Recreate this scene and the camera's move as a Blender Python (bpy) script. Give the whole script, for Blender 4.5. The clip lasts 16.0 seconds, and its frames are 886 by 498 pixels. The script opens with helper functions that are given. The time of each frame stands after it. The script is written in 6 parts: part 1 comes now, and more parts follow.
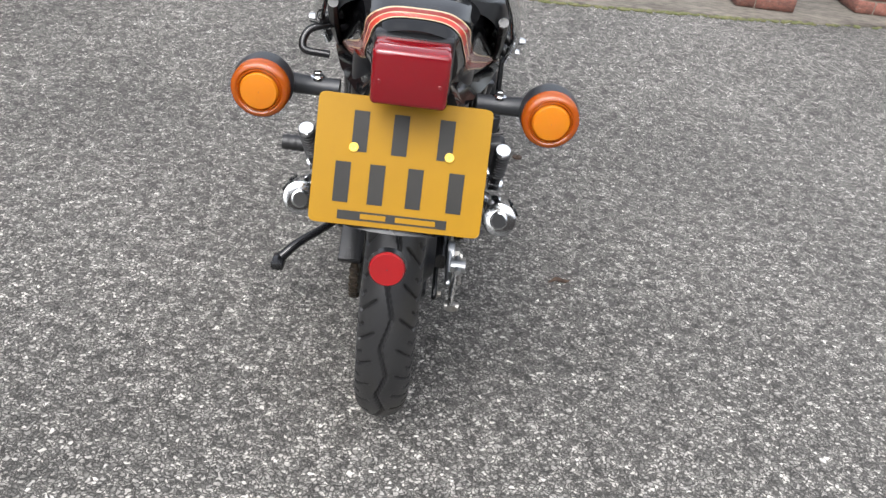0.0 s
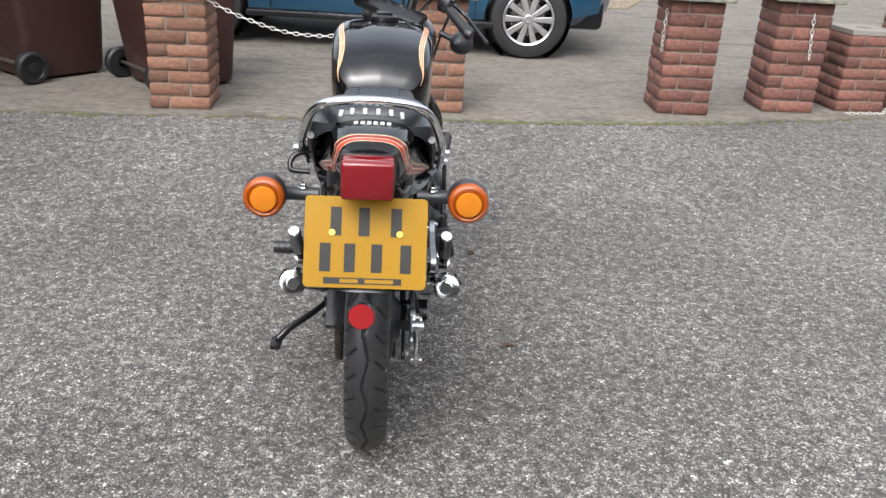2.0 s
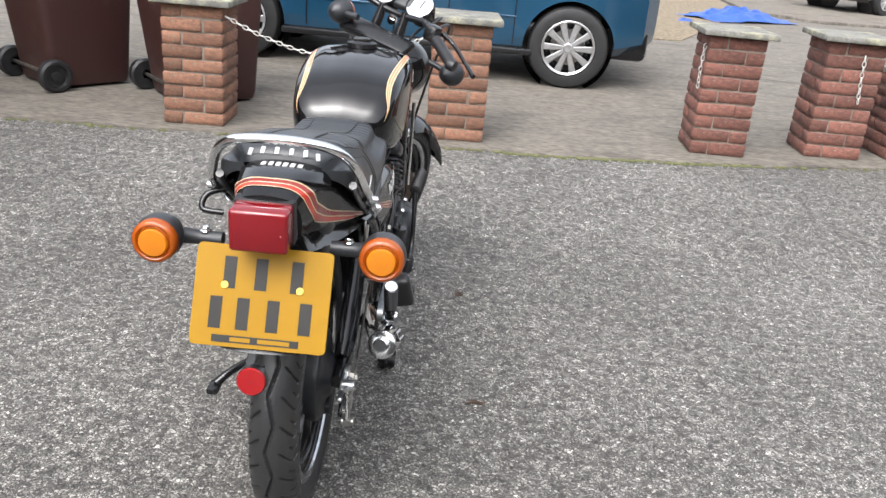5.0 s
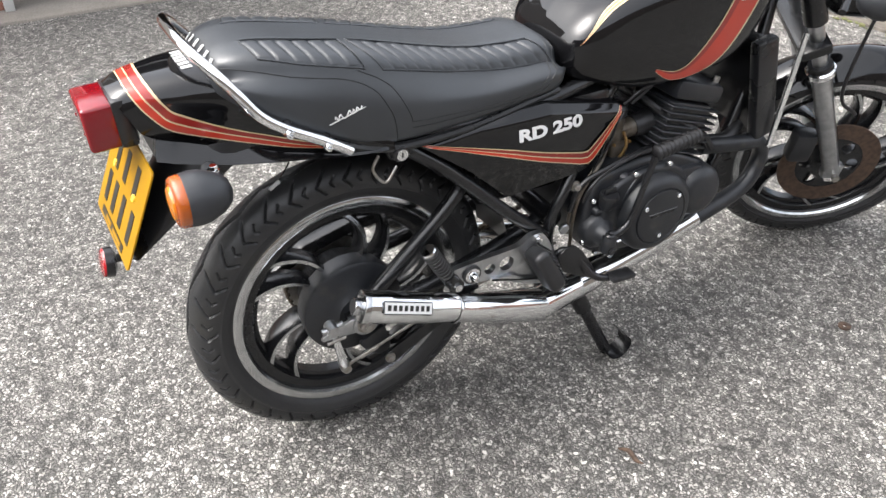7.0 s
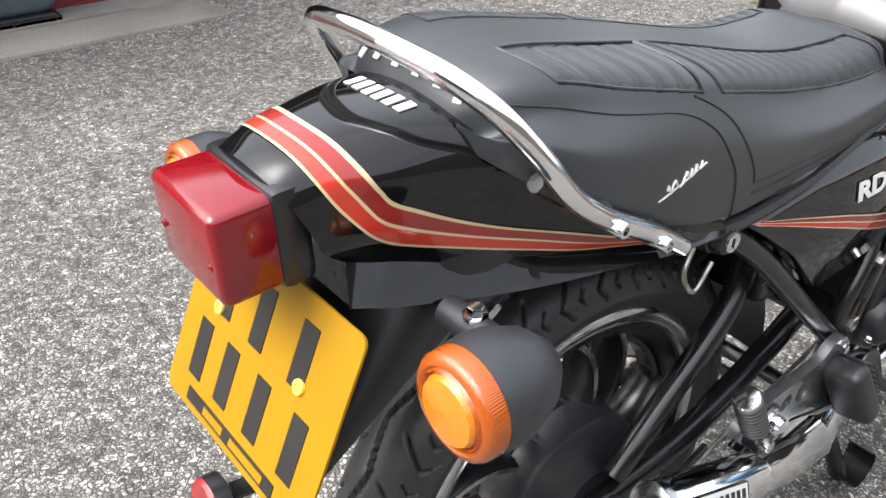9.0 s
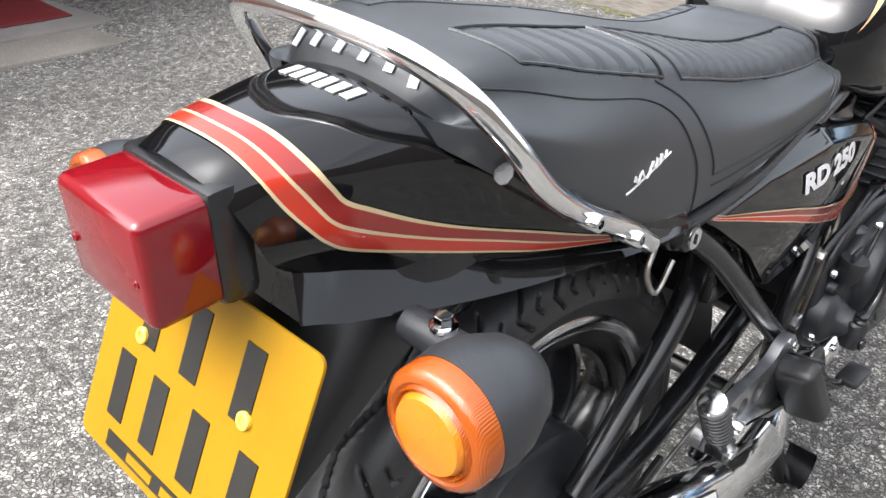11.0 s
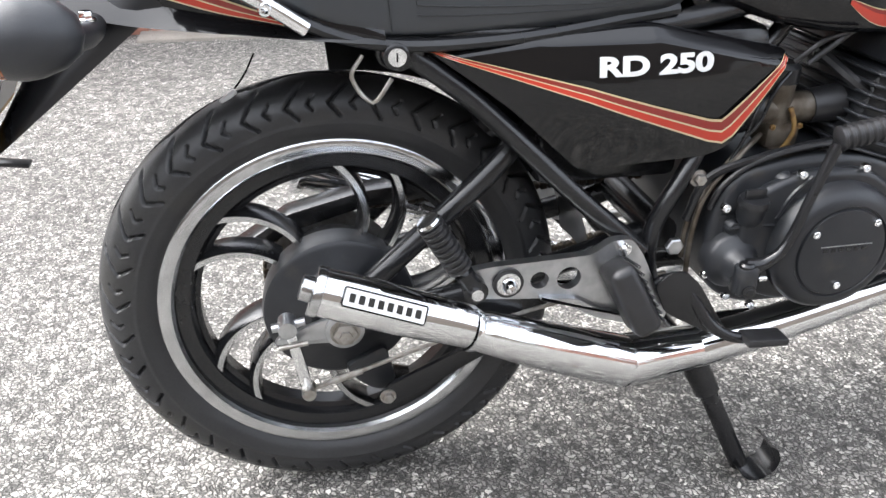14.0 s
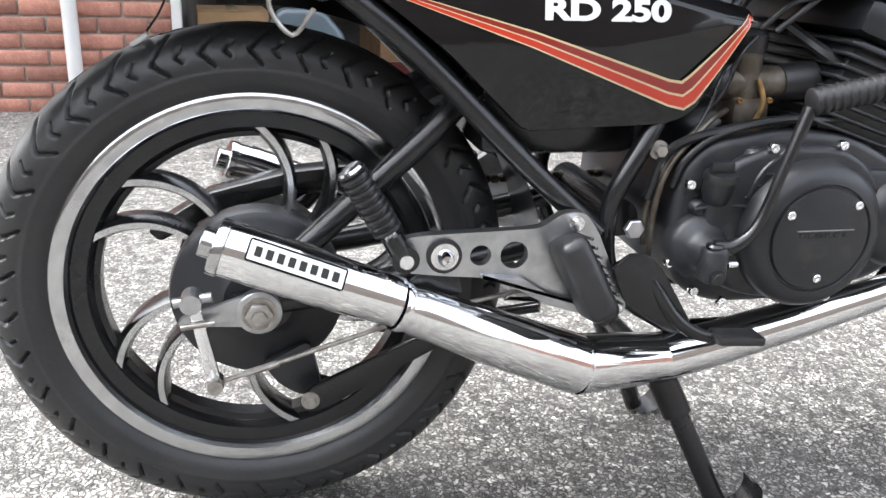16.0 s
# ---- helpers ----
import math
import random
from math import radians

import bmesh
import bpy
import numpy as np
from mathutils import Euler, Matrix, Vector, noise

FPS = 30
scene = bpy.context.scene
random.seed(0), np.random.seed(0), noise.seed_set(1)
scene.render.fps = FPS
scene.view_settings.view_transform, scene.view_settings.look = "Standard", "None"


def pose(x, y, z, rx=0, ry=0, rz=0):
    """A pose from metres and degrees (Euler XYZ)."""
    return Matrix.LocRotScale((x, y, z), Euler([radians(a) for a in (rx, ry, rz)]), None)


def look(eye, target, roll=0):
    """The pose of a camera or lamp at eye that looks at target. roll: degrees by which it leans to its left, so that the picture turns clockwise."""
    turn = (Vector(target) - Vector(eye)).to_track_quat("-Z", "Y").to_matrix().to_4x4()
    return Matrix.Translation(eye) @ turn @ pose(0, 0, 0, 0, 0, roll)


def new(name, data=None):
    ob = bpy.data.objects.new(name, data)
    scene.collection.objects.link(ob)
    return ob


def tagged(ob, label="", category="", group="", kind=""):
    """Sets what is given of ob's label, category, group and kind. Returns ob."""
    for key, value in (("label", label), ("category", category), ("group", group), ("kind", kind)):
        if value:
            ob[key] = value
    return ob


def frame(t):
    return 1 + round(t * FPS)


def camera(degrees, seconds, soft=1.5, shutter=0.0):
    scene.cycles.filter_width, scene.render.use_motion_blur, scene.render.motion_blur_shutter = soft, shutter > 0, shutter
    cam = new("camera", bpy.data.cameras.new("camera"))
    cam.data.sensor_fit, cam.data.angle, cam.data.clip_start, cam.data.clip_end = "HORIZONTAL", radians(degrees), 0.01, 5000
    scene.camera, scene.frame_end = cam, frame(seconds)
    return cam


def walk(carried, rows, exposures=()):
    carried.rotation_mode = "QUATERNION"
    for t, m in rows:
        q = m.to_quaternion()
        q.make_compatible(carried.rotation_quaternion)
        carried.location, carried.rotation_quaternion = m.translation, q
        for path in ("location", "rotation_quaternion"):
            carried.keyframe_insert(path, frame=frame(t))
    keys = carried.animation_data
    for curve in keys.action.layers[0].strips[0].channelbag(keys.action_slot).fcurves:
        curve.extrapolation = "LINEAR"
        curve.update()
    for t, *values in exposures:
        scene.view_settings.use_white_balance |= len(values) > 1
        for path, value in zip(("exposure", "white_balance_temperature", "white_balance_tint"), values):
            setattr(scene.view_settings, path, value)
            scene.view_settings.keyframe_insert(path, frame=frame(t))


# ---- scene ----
cam = camera(55.4, 16.0)
PATH = [
    (0, (0.019, -1.41, 1.18), (0.106, 0.305, 0.155), 7.8),
    (0.5, (0.016, -1.48, 1.213), (0.114, 0.316, 0.337), 3.2),
    (1, (0.009, -1.527, 1.275), (0.118, 0.278, 0.419), 3.3),
    (1.5, (0.031, -1.683, 1.322), (0.143, 0.156, 0.544), 3.5),
    (2, (0.053, -1.88, 1.304), (0.17, -0.037, 0.536), 3.4),
    (2.5, (0.01, -2.055, 1.303), (0.132, -0.211, 0.54), 2.7),
    (3, (0.002, -2.14, 1.327), (0.13, -0.275, 0.616), 2.4),
    (3.5, (0.002, -2.155, 1.333), (0.139, -0.282, 0.645), 1.8),
    (4, (0.01, -2.131, 1.329), (0.156, -0.253, 0.656), 1.4),
    (4.2, (0.04, -2.093, 1.319), (0.194, -0.217, 0.644), 1.3),
    (6.3, (1.022, -0.732, 1.33), (0.074, 0.638, 0.225), 7.9),
    (6.7, (1.226, -0.562, 1.412), (-0.058, 0.435, 0.254), 2.6),
    (7.2, (1.300, -0.447, 1.406), (-0.176, 0.252, 0.252), -0.7),
    (7.5, (1.240, -0.362, 1.386), (-0.309, 0.167, 0.238), -4.2),
    (8, (0.992, -0.387, 1.334), (-0.574, 0.078, 0.182), -8.4),
    (8.5, (0.609, -0.540, 1.194), (-0.812, 0.305, 0.075), -1.5),
    (10.8, (0.406, -0.633, 1.07), (-0.748, 0.655, 0.065), 1.8),
    (11, (0.441, -0.583, 1.076), (-0.743, 0.677, 0.071), 1.9),
    (11.5, (0.54, -0.445, 1.105), (-0.786, 0.649, 0.083), 3.9),
    (12, (0.739, -0.354, 1.17), (-0.772, 0.528, 0.201), 3.1),
    (12.5, (0.9, -0.2, 1.185), (-0.734, 0.409, 0.205), 1.2),
    (13, (0.993, -0.098, 1.195), (-0.693, 0.33, 0.208), -0.7),
    (13.5, (1.015, -0.088, 1.153), (-0.681, 0.278, 0.159), -0.8),
    (14, (1.063, -0.073, 0.95), (-0.666, 0.301, 0.017), 0.5),
    (14.5, (1.095, -0.021, 0.758), (-0.739, 0.367, 0.06), 1.3),
    (15, (1.101, -0.019, 0.726), (-0.741, 0.373, 0.052), 1.6),
    (15.5, (1.086, -0.007, 0.721), (-0.757, 0.386, 0.05), 1.9),
    (16, (1.039, 0.009, 0.732), (-0.802, 0.422, 0.067), 2.1),
]
walk(cam, [(t, look(e, g, r)) for t, e, g, r in PATH], [(0.0, 1.54, 6300, 10), (4.2, 1.54, 6300, 10), (6.5, 2.20, 6500, 10), (8.5, 2.20, 6450, 10), (11.0, 2.32, 6400, 10), (12.0, 2.66, 6350, 10), (13.0, 2.72, 6350, 10), (16.0, 2.84, 6300, 10)])

# ---- world and light ----
world = bpy.data.worlds.new("sky")
scene.world = world
world.use_nodes = True
wn = world.node_tree
sky = wn.nodes.new("ShaderNodeTexSky")
sky.sky_type, sky.sun_disc = "NISHITA", False
sky.sun_elevation, sky.sun_rotation = radians(52), radians(200)
sky.air_density, sky.dust_density, sky.ozone_density = 1.0, 6.0, 2.0
soften = wn.nodes.new("ShaderNodeHueSaturation")
soften.inputs["Saturation"].default_value = 0.28
wn.links.new(sky.outputs[0], soften.inputs["Color"])
wn.links.new(soften.outputs[0], wn.nodes["Background"].inputs[0])
wn.nodes["Background"].inputs[1].default_value = 0.15

sun_data = bpy.data.lights.new("sun", "SUN")
sun_data.energy, sun_data.angle, sun_data.color = 0.22, radians(120), (1.0, 0.985, 0.97)
sun = new("sun", sun_data)
sun.matrix_world = look((1.0, -3.5, 6.0), (0, 0, 0))
scene.view_settings.exposure = 0.0


# ---- materials ----
def shader(name, base, rough=0.5, metal=0.0, second=None, scale=40.0, mix=0.5, fine=0.0, fine_scale=300.0,
           bump=0.0, bump_scale=200.0, coat=0.0, dirt=None, dirt_scale=6.0, dirt_at=0.6, vary=0.0, spec=0.5, stretch=(1, 1, 1)):
    """Principled surface with two scales of tone, a fine relief and optional grime patches."""
    m = bpy.data.materials.new(name)
    m.use_nodes = True
    nt = m.node_tree
    p = nt.nodes["Principled BSDF"]
    p.inputs["Roughness"].default_value, p.inputs["Metallic"].default_value = rough, metal
    p.inputs["Coat Weight"].default_value, p.inputs["Coat Roughness"].default_value = coat, 0.04
    p.inputs["Specular IOR Level"].default_value = spec
    tc = nt.nodes.new("ShaderNodeTexCoord")
    mp = nt.nodes.new("ShaderNodeMapping")
    mp.inputs["Scale"].default_value = stretch
    nt.links.new(tc.outputs["Object"], mp.inputs[0])

    def noise_at(sc, detail=4.0):
        n = nt.nodes.new("ShaderNodeTexNoise")
        n.inputs["Scale"].default_value, n.inputs["Detail"].default_value = sc, detail
        nt.links.new(mp.outputs[0], n.inputs["Vector"])
        return n

    def ramp(src, lo, hi):
        r = nt.nodes.new("ShaderNodeMapRange")
        r.inputs[1].default_value, r.inputs[2].default_value = lo, hi
        nt.links.new(src, r.inputs[0])
        return r.outputs[0]

    def blend(fac, a, b, mode="MIX"):
        x = nt.nodes.new("ShaderNodeMix")
        x.data_type, x.blend_type = "RGBA", mode
        for sock, val in ((x.inputs[0], fac), (x.inputs[6], a), (x.inputs[7], b)):
            if isinstance(val, (int, float)):
                sock.default_value = val
            elif isinstance(val, tuple):
                sock.default_value = (*val, 1)
            else:
                nt.links.new(val, sock)
        return x.outputs[2]

    col = base
    if second:
        n = noise_at(scale)
        col = blend(ramp(n.outputs[0], 0.5 - 0.25 * mix, 0.5 + 0.25 * mix), base, second)
    if dirt:
        d = noise_at(dirt_scale, 8.0)
        col = blend(ramp(d.outputs[0], dirt_at - 0.08, dirt_at + 0.1), col, dirt)
    if fine:
        f = noise_at(fine_scale, 2.0)
        g = ramp(f.outputs[0], 0.25, 0.75)
        hi = nt.nodes.new("ShaderNodeMapRange")
        hi.inputs[3].default_value, hi.inputs[4].default_value = 1 - fine, 1 + fine
        nt.links.new(g, hi.inputs[0])
        col = blend(1.0, col, hi.outputs[0], "MULTIPLY")
    if vary:
        oi = nt.nodes.new("ShaderNodeObjectInfo")
        v = nt.nodes.new("ShaderNodeMapRange")
        v.inputs[3].default_value, v.inputs[4].default_value = 1 - vary, 1 + vary
        nt.links.new(oi.outputs["Random"], v.inputs[0])
        col = blend(1.0, col, v.outputs[0], "MULTIPLY")
    if isinstance(col, tuple):
        p.inputs["Base Color"].default_value = (*col, 1)
    else:
        nt.links.new(col, p.inputs["Base Color"])
    rn = noise_at(scale * 0.6)
    rr = nt.nodes.new("ShaderNodeMapRange")
    rr.inputs[3].default_value, rr.inputs[4].default_value = max(0.0, rough - 0.06), min(1.0, rough + 0.08)
    nt.links.new(rn.outputs[0], rr.inputs[0])
    nt.links.new(rr.outputs[0], p.inputs["Roughness"])
    if bump:
        b = nt.nodes.new("ShaderNodeBump")
        b.inputs["Strength"].default_value, b.inputs["Distance"].default_value = min(1.0, bump), 0.002
        bn = noise_at(bump_scale, 5.0)
        nt.links.new(bn.outputs[0], b.inputs["Height"])
        nt.links.new(b.outputs[0], p.inputs["Normal"])
    return m


def chippings_material():
    """Worn tarmac with pale and dark stone chippings pressed into grey-black binder."""
    m = bpy.data.materials.new("tarmac")
    m.use_nodes = True
    nt, L = m.node_tree, m.node_tree.links
    p = nt.nodes["Principled BSDF"]
    tc = nt.nodes.new("ShaderNodeTexCoord")
    warp = nt.nodes.new("ShaderNodeTexNoise")
    warp.inputs["Scale"].default_value = 60
    L.new(tc.outputs["Object"], warp.inputs["Vector"])
    add = nt.nodes.new("ShaderNodeMix")
    add.data_type, add.blend_type = "RGBA", "LINEAR_LIGHT"
    add.inputs[0].default_value = 0.012
    L.new(tc.outputs["Object"], add.inputs[6])
    L.new(warp.outputs["Color"], add.inputs[7])
    cell = nt.nodes.new("ShaderNodeTexVoronoi")
    cell.inputs["Scale"].default_value = 112
    L.new(add.outputs[2], cell.inputs["Vector"])
    sep = nt.nodes.new("ShaderNodeSeparateColor")
    L.new(cell.outputs["Color"], sep.inputs[0])
    stone = nt.nodes.new("ShaderNodeValToRGB")
    cr = stone.color_ramp
    cr.elements[0].position, cr.elements[0].color = 0.0, (0.104, 0.0995, 0.0918, 1)
    cr.elements[1].position, cr.elements[1].color = 1.0, (0.46, 0.44, 0.405, 1)
    for pos, c in ((0.25, (0.151, 0.144, 0.133, 1)), (0.55, (0.236, 0.226, 0.209, 1)), (0.82, (0.318, 0.303, 0.278, 1))):
        e = cr.elements.new(pos)
        e.color = c
    L.new(sep.outputs[0], stone.inputs[0])
    edge = nt.nodes.new("ShaderNodeTexVoronoi")
    edge.feature = "DISTANCE_TO_EDGE"
    edge.inputs["Scale"].default_value = 112
    L.new(add.outputs[2], edge.inputs["Vector"])
    em = nt.nodes.new("ShaderNodeMapRange")
    em.inputs[1].default_value, em.inputs[2].default_value = 0.03, 0.20
    L.new(edge.outputs["Distance"], em.inputs[0])
    mix = nt.nodes.new("ShaderNodeMix")
    mix.data_type = "RGBA"
    mix.inputs[6].default_value = (0.048, 0.046, 0.042, 1)
    L.new(em.outputs[0], mix.inputs[0])
    grit = nt.nodes.new("ShaderNodeTexNoise")
    grit.inputs["Scale"].default_value, grit.inputs["Detail"].default_value, grit.inputs["Roughness"].default_value = 42, 6, 0.72
    L.new(tc.outputs["Object"], grit.inputs["Vector"])
    gm = nt.nodes.new("ShaderNodeMapRange")
    gm.inputs[1].default_value, gm.inputs[2].default_value = 0.34, 0.66
    gm.inputs[3].default_value, gm.inputs[4].default_value = 0.50, 1.58
    L.new(grit.outputs[0], gm.inputs[0])
    clump = nt.nodes.new("ShaderNodeMix")
    clump.data_type, clump.blend_type = "RGBA", "MULTIPLY"
    clump.inputs[0].default_value = 1.0
    L.new(stone.outputs[0], clump.inputs[6])
    L.new(gm.outputs[0], clump.inputs[7])
    L.new(clump.outputs[2], mix.inputs[7])
    big = nt.nodes.new("ShaderNodeTexNoise")
    big.inputs["Scale"].default_value, big.inputs["Detail"].default_value = 1.1, 6
    L.new(tc.outputs["Object"], big.inputs["Vector"])
    bm_ = nt.nodes.new("ShaderNodeMapRange")
    bm_.inputs[1].default_value, bm_.inputs[2].default_value = 0.3, 0.7
    bm_.inputs[3].default_value, bm_.inputs[4].default_value = 0.82, 1.18
    L.new(big.outputs[0], bm_.inputs[0])
    patch = nt.nodes.new("ShaderNodeTexNoise")
    patch.inputs["Scale"].default_value, patch.inputs["Detail"].default_value, patch.inputs["Roughness"].default_value = 24, 3, 0.65
    L.new(tc.outputs["Object"], patch.inputs["Vector"])
    pm = nt.nodes.new("ShaderNodeMapRange")
    pm.inputs[1].default_value, pm.inputs[2].default_value = 0.34, 0.66
    pm.inputs[3].default_value, pm.inputs[4].default_value = 0.62, 1.38
    L.new(patch.outputs[0], pm.inputs[0])
    both = nt.nodes.new("ShaderNodeMath")
    both.operation = "MULTIPLY"
    L.new(bm_.outputs[0], both.inputs[0])
    L.new(pm.outputs[0], both.inputs[1])
    mul = nt.nodes.new("ShaderNodeMix")
    mul.data_type, mul.blend_type = "RGBA", "MULTIPLY"
    mul.inputs[0].default_value = 1.0
    L.new(mix.outputs[2], mul.inputs[6])
    L.new(both.outputs[0], mul.inputs[7])
    L.new(mul.outputs[2], p.inputs["Base Color"])
    p.inputs["Roughness"].default_value = 0.82
    b = nt.nodes.new("ShaderNodeBump")
    b.inputs["Strength"].default_value, b.inputs["Distance"].default_value = 0.9, 0.004
    L.new(em.outputs[0], b.inputs["Height"])
    L.new(b.outputs[0], p.inputs["Normal"])
    return m


def lens_material(name, color, rough=0.12, ribs=0.0, rib_scale=220.0):
    """Translucent coloured plastic."""
    m = bpy.data.materials.new(name)
    m.use_nodes = True
    nt = m.node_tree
    p = nt.nodes["Principled BSDF"]
    p.inputs["Base Color"].default_value = (*color, 1)
    p.inputs["Roughness"].default_value = rough
    p.inputs["Subsurface Weight"].default_value = 0.25
    p.inputs["Subsurface Radius"].default_value = (0.02, 0.006, 0.003)
    p.inputs["Subsurface Scale"].default_value = 0.4
    p.inputs["Coat Weight"].default_value = 0.3
    if ribs:
        tc = nt.nodes.new("ShaderNodeTexCoord")
        w = nt.nodes.new("ShaderNodeTexWave")
        w.bands_direction = "X"
        w.inputs["Scale"].default_value = rib_scale
        nt.links.new(tc.outputs["Object"], w.inputs["Vector"])
        b = nt.nodes.new("ShaderNodeBump")
        b.inputs["Strength"].default_value, b.inputs["Distance"].default_value = ribs, 0.001
        nt.links.new(w.outputs["Fac"], b.inputs["Height"])
        nt.links.new(b.outputs[0], p.inputs["Normal"])
    return m


TARMAC = chippings_material()
CONCRETE = shader("concrete", (0.21, 0.1915, 0.168), 0.9, second=(0.1428, 0.1302, 0.1142), scale=2.2, mix=0.9, fine=0.22, fine_scale=140, bump=0.5, bump_scale=90, dirt=(0.0966, 0.0882, 0.0756), dirt_scale=1.7, dirt_at=0.62)
DRIVE = shader("brushed_concrete", (0.150, 0.134, 0.113), 0.92, second=(0.098, 0.086, 0.072), scale=7.0, mix=1.1, fine=0.42, fine_scale=24, bump=1.0, bump_scale=30, dirt=(0.075, 0.066, 0.055), dirt_scale=2.4, dirt_at=0.60, stretch=(0.8, 2.0, 1))
UNSEEN_WALL = shader("dull_render", (0.12, 0.10, 0.085), 0.9, second=(0.08, 0.068, 0.058), scale=1.5, mix=0.8, fine=0.2, fine_scale=40, bump=0.4)
GRAVEL = shader("gravel", (0.22, 0.175, 0.115), 0.95, second=(0.10, 0.078, 0.05), scale=16, mix=0.5, fine=0.4, fine_scale=30, bump=1.0, bump_scale=30)
BRICK = shader("red_brick", (0.315, 0.145, 0.105), 0.88, second=(0.245, 0.11, 0.08), scale=30, fine=0.25, fine_scale=160, bump=0.8, bump_scale=70, vary=0.28)
PILLAR_BRICK = shader("weathered_brick", (0.168, 0.06888, 0.0504), 0.92, second=(0.105, 0.04704, 0.03612), scale=26, fine=0.3, fine_scale=120, bump=1.0, bump_scale=60, dirt=(0.23, 0.195, 0.165), dirt_scale=38, dirt_at=0.68, vary=0.30, stretch=(1, 1, 2.5))
BUFF_BRICK = shader("buff_brick", (0.21, 0.1025, 0.06384), 0.92, second=(0.1386, 0.0714, 0.04788), scale=26, fine=0.3, fine_scale=120, bump=1.0, bump_scale=60, dirt=(0.17, 0.14, 0.10), dirt_scale=30, dirt_at=0.66, vary=0.30, stretch=(1, 1, 2.5))
MORTAR = shader("mortar", (0.3612, 0.3276, 0.2898), 0.95, second=(0.2772, 0.2478, 0.2142), scale=30, fine=0.2, bump=0.6)
PILLAR_MORTAR = shader("old_mortar", (0.2016, 0.168, 0.1386), 0.95, second=(0.1428, 0.1193, 0.0966), scale=30, fine=0.2, bump=0.6)
SLATE = shader("stone_cap", (0.1764, 0.1722, 0.1554), 0.85, second=(0.1176, 0.1151, 0.1008), scale=14, fine=0.3, fine_scale=90, bump=0.8, bump_scale=50, dirt=(0.2772, 0.2688, 0.1848), dirt_scale=9, dirt_at=0.6)
MOSS = shader("moss", (0.0756, 0.0924, 0.0294), 0.95, second=(0.1344, 0.126, 0.0588), scale=60, bump=1.0)
GLOSS_BLACK = shader("gloss_black_paint", (0.0035, 0.0035, 0.004), 0.02, second=(0.0045, 0.0045, 0.005), scale=8, spec=0.48)
SATIN_BLACK = shader("satin_black", (0.0062, 0.0064, 0.0072), 0.24, second=(0.0085, 0.0087, 0.0096), scale=30, bump=0.06, spec=0.5)
ENGINE_BLACK = shader("engine_black", (0.0104, 0.0115, 0.0138), 0.36, second=(0.0165, 0.0176, 0.0200), scale=18, bump=0.15, bump_scale=420, dirt=(0.03, 0.0275, 0.025), dirt_scale=30, dirt_at=0.66, spec=0.45)
PLASTIC = shader("black_plastic", (0.0085, 0.0088, 0.0098), 0.28, second=(0.0115, 0.0118, 0.0130), scale=20, bump=0.06, bump_scale=500)
GREY_PLASTIC = shader("grey_plastic", (0.017, 0.0185, 0.0215), 0.42, second=(0.022, 0.0235, 0.0265), scale=25, bump=0.15, bump_scale=600)
RUBBER = shader("tyre_rubber", (0.0165, 0.0168, 0.0180), 0.40, second=(0.0225, 0.0226, 0.0230), scale=14, fine=0.15, bump=0.15, bump_scale=500, dirt=(0.0255, 0.02423, 0.02167), dirt_scale=9, dirt_at=0.64, spec=0.45)
SOFT_RUBBER = shader("rubber", (0.0104, 0.0104, 0.01105), 0.38, second=(0.0143, 0.0143, 0.0156), scale=40, bump=0.1)
VINYL = shader("seat_vinyl", (0.0175, 0.0198, 0.0228), 0.37, second=(0.0215, 0.0244, 0.0280), scale=9, bump=0.08, bump_scale=900, spec=0.7)
THREAD = shader("seat_stitch", (0.012, 0.013, 0.014), 0.5)
CHROME = shader("chrome", (0.83, 0.84, 0.85), 0.07, metal=1.0, second=(0.78, 0.79, 0.8), scale=20)
POLISHED = shader("polished_alloy", (0.55, 0.56, 0.57), 0.16, metal=1.0, second=(0.46, 0.47, 0.48), scale=60, stretch=(1, 1, 1))
CAST_ALLOY = shader("brushed_alloy", (0.50, 0.51, 0.52), 0.30, metal=1.0, second=(0.40, 0.41, 0.42), scale=50, bump=0.1, bump_scale=300)
STEEL = shader("steel", (0.45, 0.44, 0.42), 0.38, metal=1.0, second=(0.30, 0.28, 0.25), scale=60)
BRASS = shader("dull_brass", (0.33, 0.21, 0.08), 0.5, metal=0.8, second=(0.2, 0.12, 0.06), scale=80)
CARB = shader("carburettor_alloy", (0.13, 0.115, 0.095), 0.45, metal=0.6, second=(0.07, 0.055, 0.04), scale=50, bump=0.3)
RUST = shader("rusty_iron", (0.10, 0.065, 0.045), 0.65, metal=0.5, second=(0.06, 0.04, 0.03), scale=90, bump=0.2)
CHAIN = shader("oily_chain", (0.06, 0.045, 0.03), 0.5, metal=0.6, second=(0.03, 0.025, 0.02), scale=90)
RED_STRIPE = shader("red_stripe", (0.4032, 0.03192, 0.01596), 0.14, coat=0.25, second=(0.3864, 0.03024, 0.01512), scale=8)
DARK_STRIPE = shader("dark_red_stripe", (0.1848, 0.01848, 0.01344), 0.14, coat=0.25, second=(0.21, 0.0168, 0.0126), scale=8)
CREAM = shader("cream_pinstripe", (0.50, 0.395, 0.235), 0.12, coat=0.25, second=(0.48, 0.375, 0.22), scale=8)
WHITE_LETTER = shader("white_lettering", (0.5712, 0.5712, 0.5628), 0.35, second=(0.5376, 0.5376, 0.5292), scale=30)
PLATE = shader("plate_yellow", (0.265, 0.140, 0.003), 0.40, second=(0.245, 0.129, 0.0027), scale=10, spec=0.18)
